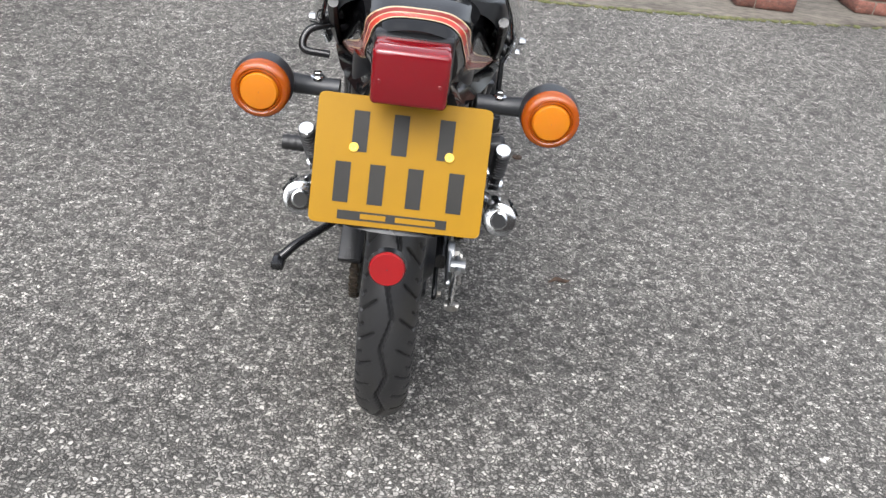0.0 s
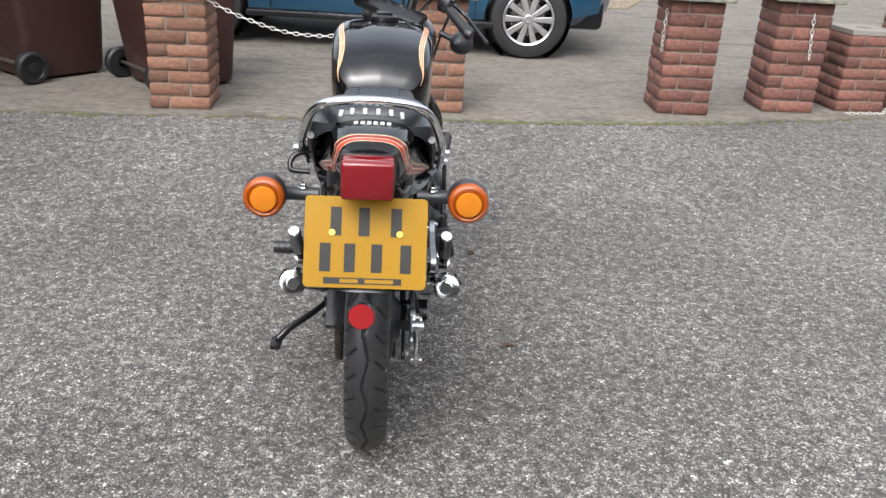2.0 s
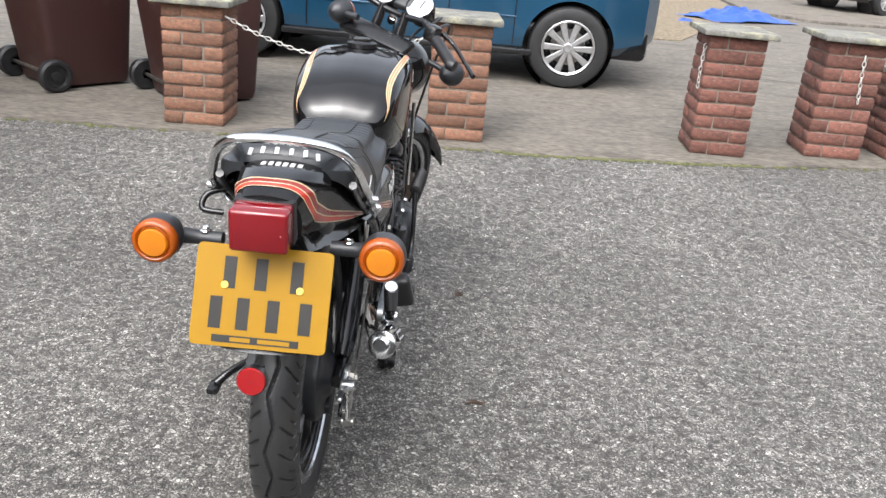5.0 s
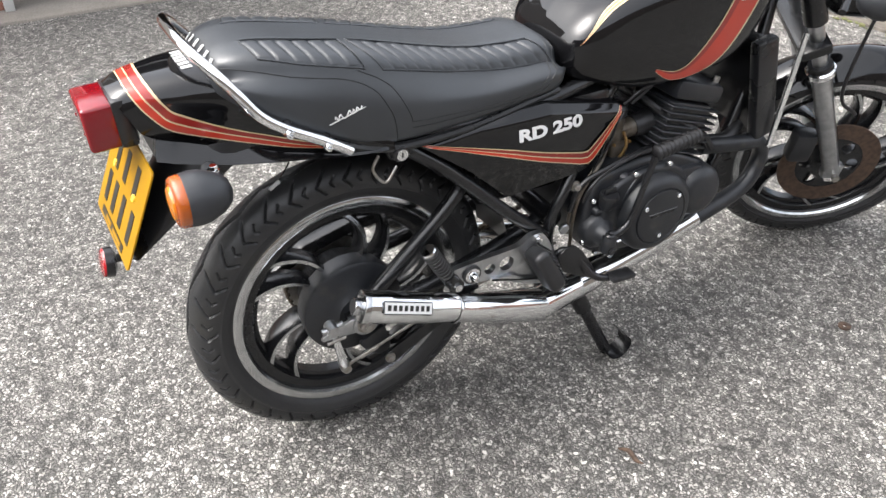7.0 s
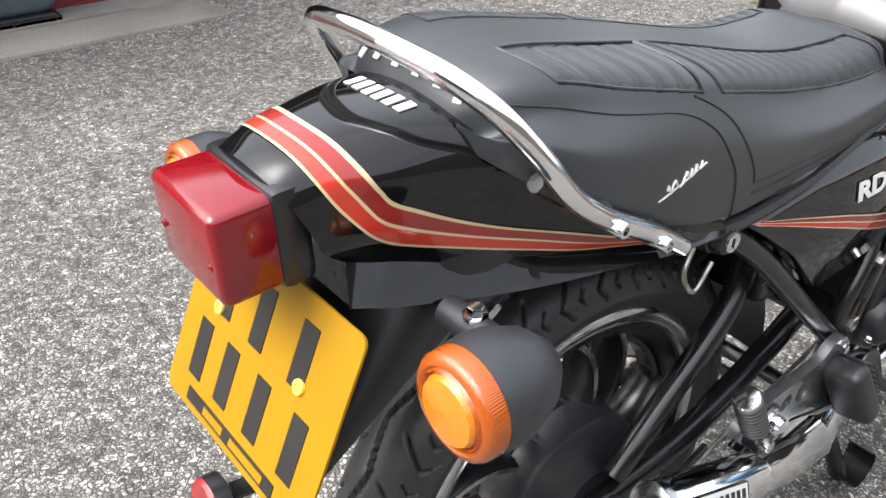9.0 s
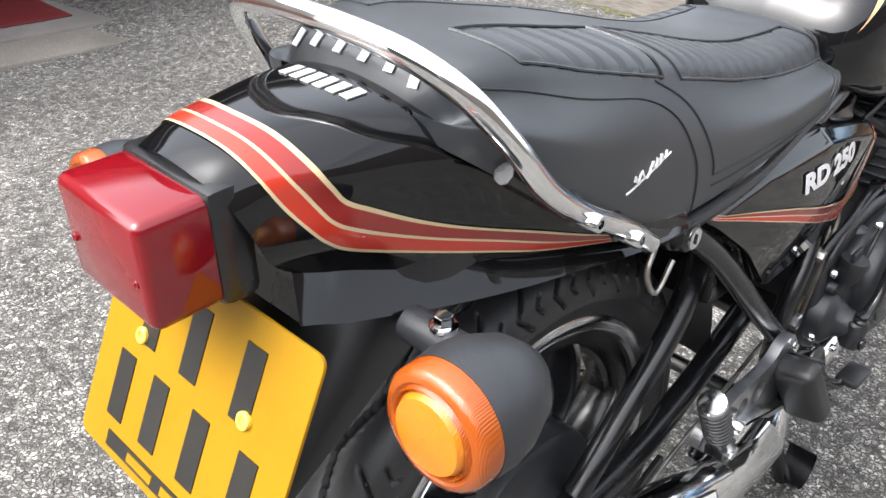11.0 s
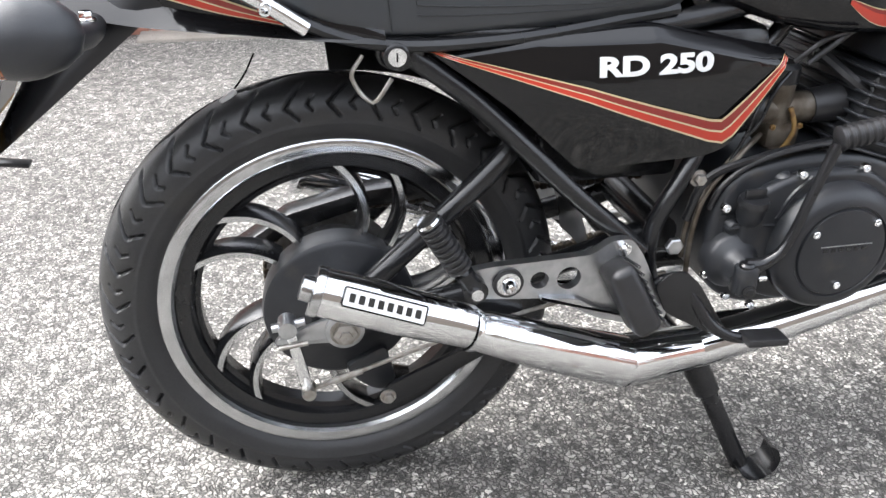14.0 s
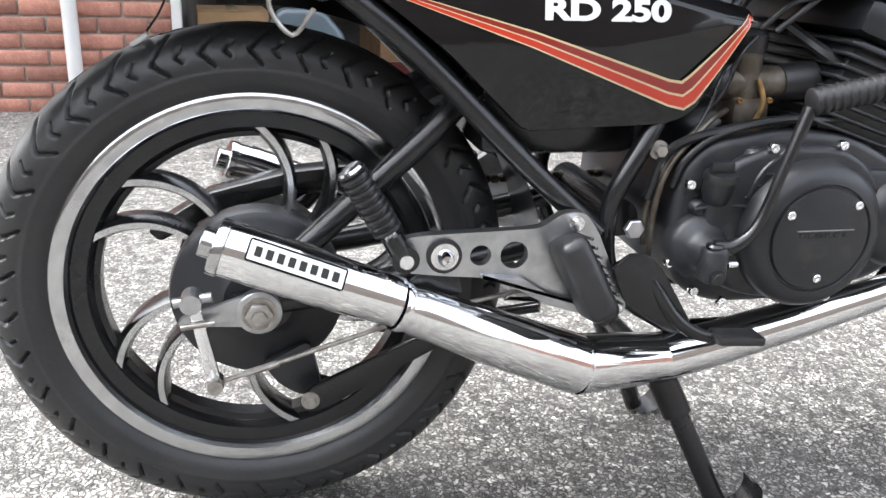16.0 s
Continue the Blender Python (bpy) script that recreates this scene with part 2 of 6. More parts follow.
PLATE_BLACK = shader("plate_black", (0.012, 0.0115, 0.01), 0.45, second=(0.016, 0.015, 0.013), scale=20, spec=0.3)
PLATE_BOLT = shader("plate_bolt", (0.85, 0.55, 0.08), 0.35)
RED_LENS = lens_material("red_lens", (0.150, 0.0036, 0.0075), 0.07, 0.03, 130)
RED_REFLECTOR = lens_material("red_reflector", (0.24, 0.006, 0.008), 0.18, 0.2, 400)
AMBER = lens_material("amber_lens", (0.27, 0.055, 0.003), 0.10, 0.25, 260)
AMBER_INNER = lens_material("amber_inner", (0.46, 0.15, 0.006), 0.18, 0.15, 180)
WHITE_PAINT = shader("white_upvc", (0.5544, 0.5544, 0.5418), 0.4, second=(0.504, 0.504, 0.4872), scale=5, dirt=(0.42, 0.4032, 0.3528), dirt_scale=8, dirt_at=0.68)
CAR_BLUE = shader("car_blue", (0.01512, 0.06888, 0.1302), 0.22, metal=0.35, second=(0.01344, 0.06384, 0.1235), scale=3, coat=1.0)
CAR_DARK = shader("car_black", (0.012, 0.013, 0.015), 0.2, second=(0.016, 0.017, 0.02), scale=3, coat=1.0)
GLASS = shader("dark_glass", (0.01, 0.012, 0.014), 0.04, second=(0.012, 0.014, 0.016), scale=3)
ALLOY = shader("wheel_alloy", (0.504, 0.504, 0.504), 0.3, metal=0.8, second=(0.4368, 0.4368, 0.4368), scale=20)
BIN_BROWN = shader("bin_brown", (0.03528, 0.01428, 0.01218), 0.45, second=(0.0378, 0.01428, 0.0126), scale=7, dirt=(0.0714, 0.042, 0.03528), dirt_scale=5, dirt_at=0.66, bump=0.12, bump_scale=300)
TARP = shader("blue_tarp", (0.0252, 0.084, 0.3528), 0.4, second=(0.0168, 0.0588, 0.2688), scale=20)
CARDBOARD = shader("cardboard", (0.252, 0.1596, 0.0798), 0.85, second=(0.21, 0.1302, 0.0672), scale=12)
RED_FLOOR = shader("red_floor_paint", (0.126, 0.0126, 0.01428), 0.6, second=(0.1176, 0.01176, 0.01344), scale=6, dirt=(0.21, 0.168, 0.1512), dirt_scale=14, dirt_at=0.7)
GARAGE_FLOOR = shader("garage_concrete", (0.1848, 0.168, 0.1554), 0.85, second=(0.1344, 0.1235, 0.1142), scale=3, dirt=(0.1176, 0.1008, 0.0924), dirt_scale=5, dirt_at=0.62)
DARK_WALL = shader("garage_wall", (0.16, 0.14, 0.12), 0.9, second=(0.11, 0.10, 0.09), scale=5)
BAG_GREY = shader("grey_blue_paint", (0.06, 0.085, 0.10), 0.35, second=(0.05, 0.07, 0.085), scale=8, coat=0.4)
ORANGE = shader("orange_decal", (0.5, 0.13, 0.06), 0.25)
CHAIN_WHITE = shader("galvanised_chain", (0.62, 0.62, 0.60), 0.5, metal=0.3, second=(0.42, 0.4, 0.36), scale=80)


# ---- building helpers ----
def smooth(me, angle=40):
    me.polygons.foreach_set("use_smooth", [True] * len(me.polygons))
    me.set_sharp_from_angle(angle=radians(angle))


def as_mesh(name, bm, angle=40):
    if isinstance(bm, bpy.types.Mesh):
        return bm
    me = bpy.data.meshes.new(name)
    bmesh.ops.recalc_face_normals(bm, faces=bm.faces)
    bm.to_mesh(me)
    bm.free()
    smooth(me, angle)
    return me


def part(name, bm, material, parent=None, label="", m=None, angle=40):
    """Links a bmesh or mesh as one object under a thing or part."""
    me = as_mesh(name, bm, angle)
    if not me.materials:
        me.materials.append(material)
    ob = new(name, me)
    if parent:
        ob.parent = parent
    if m is not None:
        ob.matrix_local = m
    if label:
        ob["label"] = label
    return ob


def thing(name, label, category, group="", m=None):
    ob = new(name)
    ob.empty_display_size = 0.05
    if m is not None:
        ob.matrix_world = m
    return tagged(ob, label, category, group)


def box(size, at=(0, 0, 0), bevel=0.0, seg=2, m=None):
    bm = bmesh.new()
    bmesh.ops.create_cube(bm, size=1.0)
    bmesh.ops.scale(bm, vec=size, verts=bm.verts)
    if bevel:
        bmesh.ops.bevel(bm, geom=bm.edges[:], offset=bevel, segments=seg, affect="EDGES", profile=0.5)
    if m is not None:
        bmesh.ops.transform(bm, matrix=m, verts=bm.verts)
    bmesh.ops.translate(bm, vec=at, verts=bm.verts)
    return bm


def join(*bms):
    out = bmesh.new()
    for b in bms:
        me = bpy.data.meshes.new("tmp")
        b.to_mesh(me)
        b.free()
        out.from_mesh(me)
        bpy.data.meshes.remove(me)
    return out


def catmull(pts, n=8):
    """Points of a smooth curve through pts."""
    P = [Vector(p) for p in pts]
    P = [P[0] * 2 - P[1]] + P + [P[-1] * 2 - P[-2]]
    out = []
    for i in range(1, len(P) - 2):
        for k in range(n):
            t = k / n
            a, b, c, d = P[i - 1], P[i], P[i + 1], P[i + 2]
            out.append(0.5 * ((2 * b) + (c - a) * t + (2 * a - 5 * b + 4 * c - d) * t * t + (3 * b - a - 3 * c + d) * t ** 3))
    out.append(P[-2])
    return out


def rings(bm, loops, closed=True, caps=True):
    V = [[bm.verts.new(p) for p in lp] for lp in loops]
    n = len(V[0])
    for a, b in zip(V, V[1:]):
        for i in range(n if closed else n - 1):
            j = (i + 1) % n
            bm.faces.new((a[i], a[j], b[j], b[i]))
    if caps and closed:
        bm.faces.new(V[0][::-1])
        bm.faces.new(V[-1])
    return bm


def tube(pts, r, seg=12, caps=True, flat=1.0):
    """A pipe along pts; r is one radius or one for each point."""
    P = [Vector(p) for p in pts]
    R = r if isinstance(r, (list, tuple)) else [r] * len(P)
    bm = bmesh.new()
    loops, side = [], None
    for i, p in enumerate(P):
        d = (P[min(i + 1, len(P) - 1)] - P[max(i - 1, 0)]).normalized()
        if side is None:
            side = d.orthogonal().normalized()
        side = (side - d * side.dot(d)).normalized()
        up = d.cross(side)
        loops.append([p + (side * math.cos(a) + up * math.sin(a) * flat) * R[i] for a in (2 * math.pi * k / seg for k in range(seg))])
    return rings(bm, loops, True, caps)


def bent(pts, r, n=8, seg=12, caps=True):
    if isinstance(r, (list, tuple)):
        rr = []
        for a, b in zip(r, r[1:]):
            rr += [a + (b - a) * k / n for k in range(n)]
        r = rr + [r[-1]]
    return tube(catmull(pts, n), r, seg, caps)


def lathe(profile, seg=48, axis="x", caps=False, closed=False):
    """Turns (along, radius) pairs about an axis."""
    bm = bmesh.new()
    loops = []
    for a, r in profile:
        ring = []
        for k in range(seg):
            t = 2 * math.pi * k / seg
            c, s = r * math.cos(t), r * math.sin(t)
            ring.append({"x": (a, c, s), "y": (c, a, s), "z": (c, s, a)}[axis])
        loops.append(ring)
    if closed:
        loops.append(loops[0])
    rings(bm, loops, True, caps)
    if closed:
        bmesh.ops.remove_doubles(bm, verts=bm.verts, dist=1e-6)
    return bm


def slab(outline, lo, hi, plane="yz", bevel=0.0, seg=2, holes=()):
    """A plate cut to an outline given in a plane, from lo to hi along the other axis; holes are (a, b, radius)."""
    def at(a, b, c):
        return {"yz": (c, a, b), "xz": (a, c, b), "xy": (a, b, c)}[plane]
    bm = bmesh.new()
    if not holes:
        top = [bm.verts.new(at(a, b, hi)) for a, b in outline]
        low = [bm.verts.new(at(a, b, lo)) for a, b in outline]
        bm.faces.new(top)
        bm.faces.new(low[::-1])
        n = len(outline)
        for i in range(n):
            bm.faces.new((top[i], low[i], low[(i + 1) % n], top[(i + 1) % n]))
    else:
        edges = []
        loops = [list(outline)] + [[(a + r * math.cos(t), b + r * math.sin(t)) for t in (2 * math.pi * k / 20 for k in range(20))] for a, b, r in holes]
        for lp in loops:
            vs = [bm.verts.new(at(a, b, hi)) for a, b in lp]
            edges += [bm.edges.new((vs[i], vs[(i + 1) % len(vs)])) for i in range(len(vs))]
        faces = [f for f in bmesh.ops.triangle_fill(bm, edges=edges, use_beauty=True)["geom"] if isinstance(f, bmesh.types.BMFace)]
        ext = bmesh.ops.extrude_face_region(bm, geom=faces)
        d = Vector(at(0, 0, lo)) - Vector(at(0, 0, hi))
        bmesh.ops.translate(bm, vec=d, verts=[v for v in ext["geom"] if isinstance(v, bmesh.types.BMVert)])
    bmesh.ops.recalc_face_normals(bm, faces=bm.faces)
    if bevel:
        ed = [e for e in bm.edges if len(e.link_faces) == 2 and e.calc_face_angle(0) > 0.6]
        bmesh.ops.bevel(bm, geom=ed, offset=bevel, segments=seg, affect="EDGES", profile=0.5)
    return bm


def rounded(pts, r, n=4):
    """A closed 2D outline with its corners rounded."""
    out, N = [], len(pts)
    for i in range(N):
        p, a, b = Vector(pts[i]), Vector(pts[i - 1]), Vector(pts[(i + 1) % N])
        ra = min(r, (a - p).length * 0.45, (b - p).length * 0.45)
        s, e = p + (a - p).normalized() * ra, p + (b - p).normalized() * ra
        for k in range(n + 1):
            t = k / n
            out.append(tuple(s * (1 - t) ** 2 + p * 2 * t * (1 - t) + e * t * t))
    return out


class Skin:
    """A smooth sheet f(u, v) that can be meshed and carry strips laid on it."""

    def __init__(self, f):
        self.f = f

    def normal(self, u, v):
        e = 1e-3
        a = self.f(min(u + e, 1), v) - self.f(max(u - e, 0), v)
        b = self.f(u, min(v + e, 1)) - self.f(u, max(v - e, 0))
        return b.cross(a).normalized()

    def mesh(self, nu, nv, caps=False):
        bm = bmesh.new()
        loops = [[self.f(i / nu, j / nv) for i in range(nu + 1)] for j in range(nv + 1)]
        rings(bm, loops, False, False)
        if caps:
            bm.verts.ensure_lookup_table()
            for j in (0, nv):
                try:
                    bm.faces.new([bm.verts[j * (nu + 1) + i] for i in range(nu + 1)])
                except ValueError:
                    pass
        return bm

    def strip(self, left, right, n=60, off=0.0011, flip=1, across=3):
        """A band between two (u, v) lines, lifted off the sheet."""
        A = catmull([(u, v, 0) for u, v in left], 12)
        B = catmull([(u, v, 0) for u, v in right], 12)
        bm = bmesh.new()
        loops = []
        for a, b in zip(A, B):
            row = []
            for k in range(across + 1):
                c = a.lerp(b, k / across)
                u, v = min(max(c.x, 0), 1), min(max(c.y, 0), 1)
                row.append(self.f(u, v) + self.normal(u, v) * off * flip)
            loops.append(row)
        return rings(bm, loops, False, False)


def screw(parent, at, r=0.006, axis="x", material=None, name="screw", length=0.008, label=""):
    """A hexagon-socket cap head facing along +axis."""
    bm = lathe([(0, r), (length * 0.8, r), (length, r * 0.85), (length, r * 0.5), (length * 0.5, r * 0.45), (length * 0.5, 0.0004)], 12, axis)
    ob = part(name, bm, material or CHROME, parent, label)
    ob.location = at
    return ob


def hexbolt(parent, at, r=0.009, length=0.009, axis="x", material=None, washer=True, name="bolt"):
    bms = [lathe([(0.002, 0.0004), (0.002, r), (length * 0.85, r), (length, r * 0.86), (length, 0.0004)], 6, axis)]
    if washer:
        bms.append(lathe([(0, r * 1.45), (0.0025, r * 1.45), (0.003, r * 1.2), (0.003, 0.0004)], 20, axis))
    ob = part(name, join(*bms), material or STEEL, parent, angle=30)
    ob.location = at
    return ob


def letters(text, size, parent, name, material, m, extrude=0.0006, shear=0.0, spacing=1.0, scale_x=1.0):
    """Raised writing in the built-in font, turned to a mesh."""
    cu = bpy.data.curves.new("writing", "FONT")
    cu.body, cu.size, cu.extrude, cu.shear, cu.space_character = text, size, extrude, shear, spacing
    cu.offset = size * 0.042
    tmp = bpy.data.objects.new("tmp", cu)
    scene.collection.objects.link(tmp)
    me = bpy.data.meshes.new_from_object(tmp.evaluated_get(bpy.context.evaluated_depsgraph_get()))
    bpy.data.objects.remove(tmp)
    me.transform(Matrix.Diagonal((scale_x, 1, 1, 1)))
    me.materials.clear()
    me.materials.append(material)
    ob = new(name, me)
    ob.parent = parent
    ob.matrix_local = m
    return ob


# ---- ground ----
def fall(x, y):
    """Height of the ground: it drops a little towards the garage and climbs to the concrete drive."""
    t = min(max((-x - 1.2) / 2.0, 0), 1)
    d = min(max((y - 2.9 - 0.144 * x + 1.6) / 1.5, 0), 1)
    return -0.05 * t * t * (3 - 2 * t) * (1 - d) + 0.10 * d * d * (3 - 2 * d)


def ground_sheet():
    xs = [-600, -200, -60, -20, -8, -5] + [-4 + 0.2 * i for i in range(46)] + [6, 8, 14, 30, 80, 250, 600]
    ys = [-600, -200, -60, -20, -8] + [-5 + 0.25 * i for i in range(48)] + [8, 11, 16, 30, 80, 250, 600]
    bm = bmesh.new()
    rings(bm, [[Vector((x, y, fall(x, y))) for x in xs] for y in ys], False, False)
    return bm


ground = tagged(part("ground", ground_sheet(), TARMAC), "worn grey tarmac full of pale stone chippings", "tarmac", kind="structure")


DRIVE_Z = 0.115
DRIVE_EDGE = [(-9, 2.0), (-2.14, 2.715), (-1.27, 2.796), (-0.41, 2.86), (0.59, 2.985), (1.14, 3.045), (2.12, 3.20), (3.51, 3.60), (9, 5.2)]


def front_y(x):
    """Where the front edge of the drive runs, with its crumbled line."""
    for (a, ya), (b, yb) in zip(DRIVE_EDGE, DRIVE_EDGE[1:]):
        if a <= x <= b + 1e-6:
            y = ya + (yb - ya) * (x - a) / (b - a)
    return y + 0.035 * noise.noise((x * 1.7, 0, 0)) + 0.012 * noise.noise((x * 9, 3, 0))


def drive_sheet():
    """Old concrete drive with an uneven front edge standing a little above the tarmac."""
    bm = bmesh.new()
    front = [(x, front_y(x)) for x in (-9 + 0.12 * i for i in range(151))]
    rows = [[Vector((x, y - 0.006, 0.07)) for x, y in front], [Vector((x, y, DRIVE_Z - 0.004)) for x, y in front], [Vector((x, y + 0.02, DRIVE_Z)) for x, y in front]]
    for k in (0.3, 0.8, 1.8, 3.5, 9.0, 26.0):
        rows.append([Vector((x * (1 + 0.05 * k), y + k, DRIVE_Z)) for x, y in front])
    return rings(bm, rows, False, False)


drive = tagged(part("pavement", drive_sheet(), DRIVE), "weathered brown-grey concrete drive with a crumbling edge", "concrete drive", kind="structure")
gravel_bed = tagged(part("gravel_bed", slab([(2.3, 9.0), (2.9, 9.1), (4.0, 11.6), (5.2, 15.0), (5.9, 20.0), (3.2, 20.0)], DRIVE_Z - 0.01, DRIVE_Z + 0.012, "xy"), GRAVEL), "buff gravel bed beside the concrete drive", "gravel", kind="structure")
tagged(part("path", slab([(5.35, 14.7), (6.3, 13.6), (17, 16.0), (17, 27.0), (6.1, 24.0)], DRIVE_Z - 0.01, DRIVE_Z + 0.05, "xy", 0.01), DRIVE), "raised pale concrete path beside the gravel", "path", kind="structure")


def moss_line():
    bm = bmesh.new()
    rng = random.Random(5)
    for _ in range(420):
        x = rng.choice((rng.uniform(-2.4, 3.2), rng.uniform(0.5, 2.1)))
        y = front_y(x) + rng.uniform(-0.035, 0.012)
        s = rng.uniform(0.004, 0.014)
        bmesh.ops.create_icosphere(bm, subdivisions=1, radius=s, matrix=Matrix.Translation((x, y, 0.104)) @ Matrix.Diagonal((1.6, 1, 0.6, 1)))
    return bm


tagged(part("moss", moss_line(), MOSS), "thin green-brown moss along the concrete edge", "moss", kind="stuff")


# ---- brick gate pillars ----
def brick_mesh(name, L, W, H, seed, material):
    bm = box((L, W, H), bevel=0.005, seg=1)
    for v in bm.verts:
        v.co += Vector((noise.noise(v.co * 25 + Vector((seed, 0, 0))), noise.noise(v.co * 25 + Vector((0, seed, 0))), noise.noise(v.co * 25 + Vector((0, 0, seed))))) * 0.004
    me = as_mesh(name, bm, 50)
    me.materials.append(material)
    return me


def pillar(at, courses, material, seed, cap=True, turn=0.0, label="", w=0.328, pitch=0.0745):
    rng = random.Random(seed)
    p = thing("gate_pillar", label, "brick pillar", "gate pillars", pose(*at, 0, 0, turn))
    h = courses * pitch
    part("core", box((w - 0.017, w - 0.017, h + 0.01), (0, 0, h / 2 - 0.005)), PILLAR_MORTAR, p)
    long_len = w - 0.112
    long_ = [brick_mesh("brick", long_len, 0.103, pitch - 0.009, seed + k, material) for k in range(4)]
    d = w / 2 - 0.0515
    for c in range(courses):
        z = (c + 0.5) * pitch
        for k in range(4):
            rot = k * 90
            flip = c % 2
            sgn = -1 if flip else 1
            ob = new("brick", rng.choice(long_))
            ob.parent = p
            R = Matrix.Rotation(radians(rot), 4, "Z")
            ob.matrix_local = R @ pose(sgn * (w / 2 - long_len / 2) + rng.uniform(-.002, .002), -d + rng.uniform(-0.003, 0.003), z, rng.uniform(-.6, .6), rng.uniform(-.6, .6), rng.uniform(-.8, .8))
    if cap:
        part("cap", box((w + 0.10, w + 0.10, 0.035), (0, 0, h + 0.0175), 0.008), SLATE, p, "weathered grey stone cap")
    else:
        bm = slab(rounded([(-w / 2, -w / 2), (w / 2, -w / 2), (w / 2, w / 2), (-w / 2, w / 2)], 0.004), h, h + 0.03, "xy", holes=[(0, 0, 0.055)])
        part("top_slab", bm, CONCRETE, p, "pale mortar top with a hole")
    return p


pillar((-1.182, 3.06, DRIVE_Z), 9, BUFF_BRICK, 1, True, 1, "square buff brick gate pillar with a stone cap, damp at its foot", pitch=0.0725)
pillar((0.262, 3.245, DRIVE_Z), 9, BUFF_BRICK, 2, True, 3, "square buff brick gate pillar with a stone cap behind the motorcycle", pitch=0.0735)
pillar((1.85, 3.49, DRIVE_Z), 9, PILLAR_BRICK, 3, True, -1, "square red brick gate pillar with a stone cap and hanging chain", pitch=0.0775)
pillar((2.617, 3.69, DRIVE_Z), 9, PILLAR_BRICK, 4, True, -1, "square red brick pillar with a stone cap beside a low pier", pitch=0.0785, w=0.34)
pillar((3.155, 3.81, DRIVE_Z), 7, PILLAR_BRICK, 5, False, 4, "low red brick pier with an open mortar top", pitch=0.0725, w=0.34)
pillar((3.60, 3.90, DRIVE_Z), 9, PILLAR_BRICK, 6, True, 4, "square red brick pillar with a stone cap and chain", pitch=0.0795, w=0.34)


def link_mesh():
    me = as_mesh("link", tube([(0.018 * math.cos(a) * 1.0, 0.0095 * math.sin(a), 0) for a in (2 * math.pi * k / 14 for k in range(15))], 0.0032, 6, False), 60)
    me.materials.append(CHAIN_WHITE)
    return me


LINK = link_mesh()


def chain(pts, label):
    """A slack chain of welded links along a line of points."""
    c = thing("chain", label, "chain", m=pose(*pts[0]))
    P = catmull(pts, 40)
    acc, last, k = 0.0, P[0], 0
    for a, b in zip(P, P[1:]):
        acc += (b - a).length
        if acc >= 0.030:
            acc = 0
            ob = new("link", LINK)
            ob.parent = c
            d = (b - a).to_track_quat("X", "Z").to_matrix().to_4x4()
            ob.matrix_local = Matrix.Translation(a - Vector(pts[0])) @ d @ Matrix.Rotation(radians(90 * (k % 2)), 4, "X")
            k += 1
    return c


chain([(-1.015, 2.92, 0.725), (-0.835, 2.94, 0.64), (-0.613, 2.98, 0.565), (-0.414, 3.0, 0.546), (-0.273, 3.04, 0.557), (-0.05, 3.10, 0.62), (0.09, 3.14, 0.70)], "slack pale galvanised chain strung between two brick pillars")
chain([(1.680, 3.40, 0.765), (1.676, 3.395, 0.62), (1.678, 3.39, 0.48)], "short galvanised chain hanging down a red brick pillar")
chain([(2.656, 3.508, 0.765), (2.664, 3.504, 0.62), (2.68, 3.504, 0.463)], "short galvanised chain hanging from a hook on a pillar")
chain([(3.42, 3.73, 0.80), (3.405, 3.70, 0.55), (3.38, 3.655, 0.30), (3.34, 3.62, 0.135), (3.2, 3.57, 0.125), (3.02, 3.545, 0.124)], "galvanised chain hanging from a pillar onto the ground")


# ---- wheelie bins ----
def wheelie_bin(at, turn, label):
    b = thing("wheelie_bin", label, "wheelie bin", "wheelie bins", pose(*at, 0, 0, turn))
    def ring(z, w, d, off):
        return [Vector((x, y + off, z)) for x, y in rounded([(-w / 2, -d / 2), (w / 2, -d / 2), (w / 2, d / 2), (-w / 2, d / 2)], 0.06, 4)]
    bm = bmesh.new()
    rings(bm, [ring(0.02, 0.46, 0.50, -0.02), ring(0.06, 0.475, 0.52, -0.02), ring(0.5, 0.52, 0.60, 0), ring(0.92, 0.56, 0.68, 0.02), ring(0.94, 0.60, 0.72, 0.02), ring(0.985, 0.60, 0.72, 0.02)])
    part("body", bm, BIN_BROWN, b, angle=30)
    bm = bmesh.new()
    rings(bm, [ring(0.985, 0.60, 0.74, 0.02), ring(1.01, 0.61, 0.76, 0.02), ring(1.05, 0.56, 0.70, 0.02), ring(1.065, 0.45, 0.6, 0.02)])
    part("lid", bm, BIN_BROWN, b)
    part("handle", bent([(-0.22, 0.36, 0.97), (-0.22, 0.43, 0.99), (0.22, 0.43, 0.99), (0.22, 0.36, 0.97)], 0.014, 6), BIN_BROWN, b)
    part("axle", tube([(-0.30, 0.25, 0.10), (0.30, 0.25, 0.10)], 0.012), STEEL, b)
    part("front_panel", box((0.30, 0.012, 0.44), (0, -0.292, 0.55), 0.005, m=Matrix.Rotation(radians(5), 4, "X")), BIN_BROWN, b)
    for sx in (-1, 1):
        w = part("wheel", lathe([(-0.028, 0.03), (-0.028, 0.07), (-0.03, 0.085), (-0.02, 0.1), (0.02, 0.1), (0.03, 0.085), (0.028, 0.07), (0.012, 0.062), (0.012, 0.03), (0.028, 0.028), (0.028, 0.001)], 28), SOFT_RUBBER, b, "black rubber bin wheel")
        w.matrix_local = pose(sx * 0.285, 0.25, 0.10, 0, 0, 0 if sx > 0 else 180)
    return b


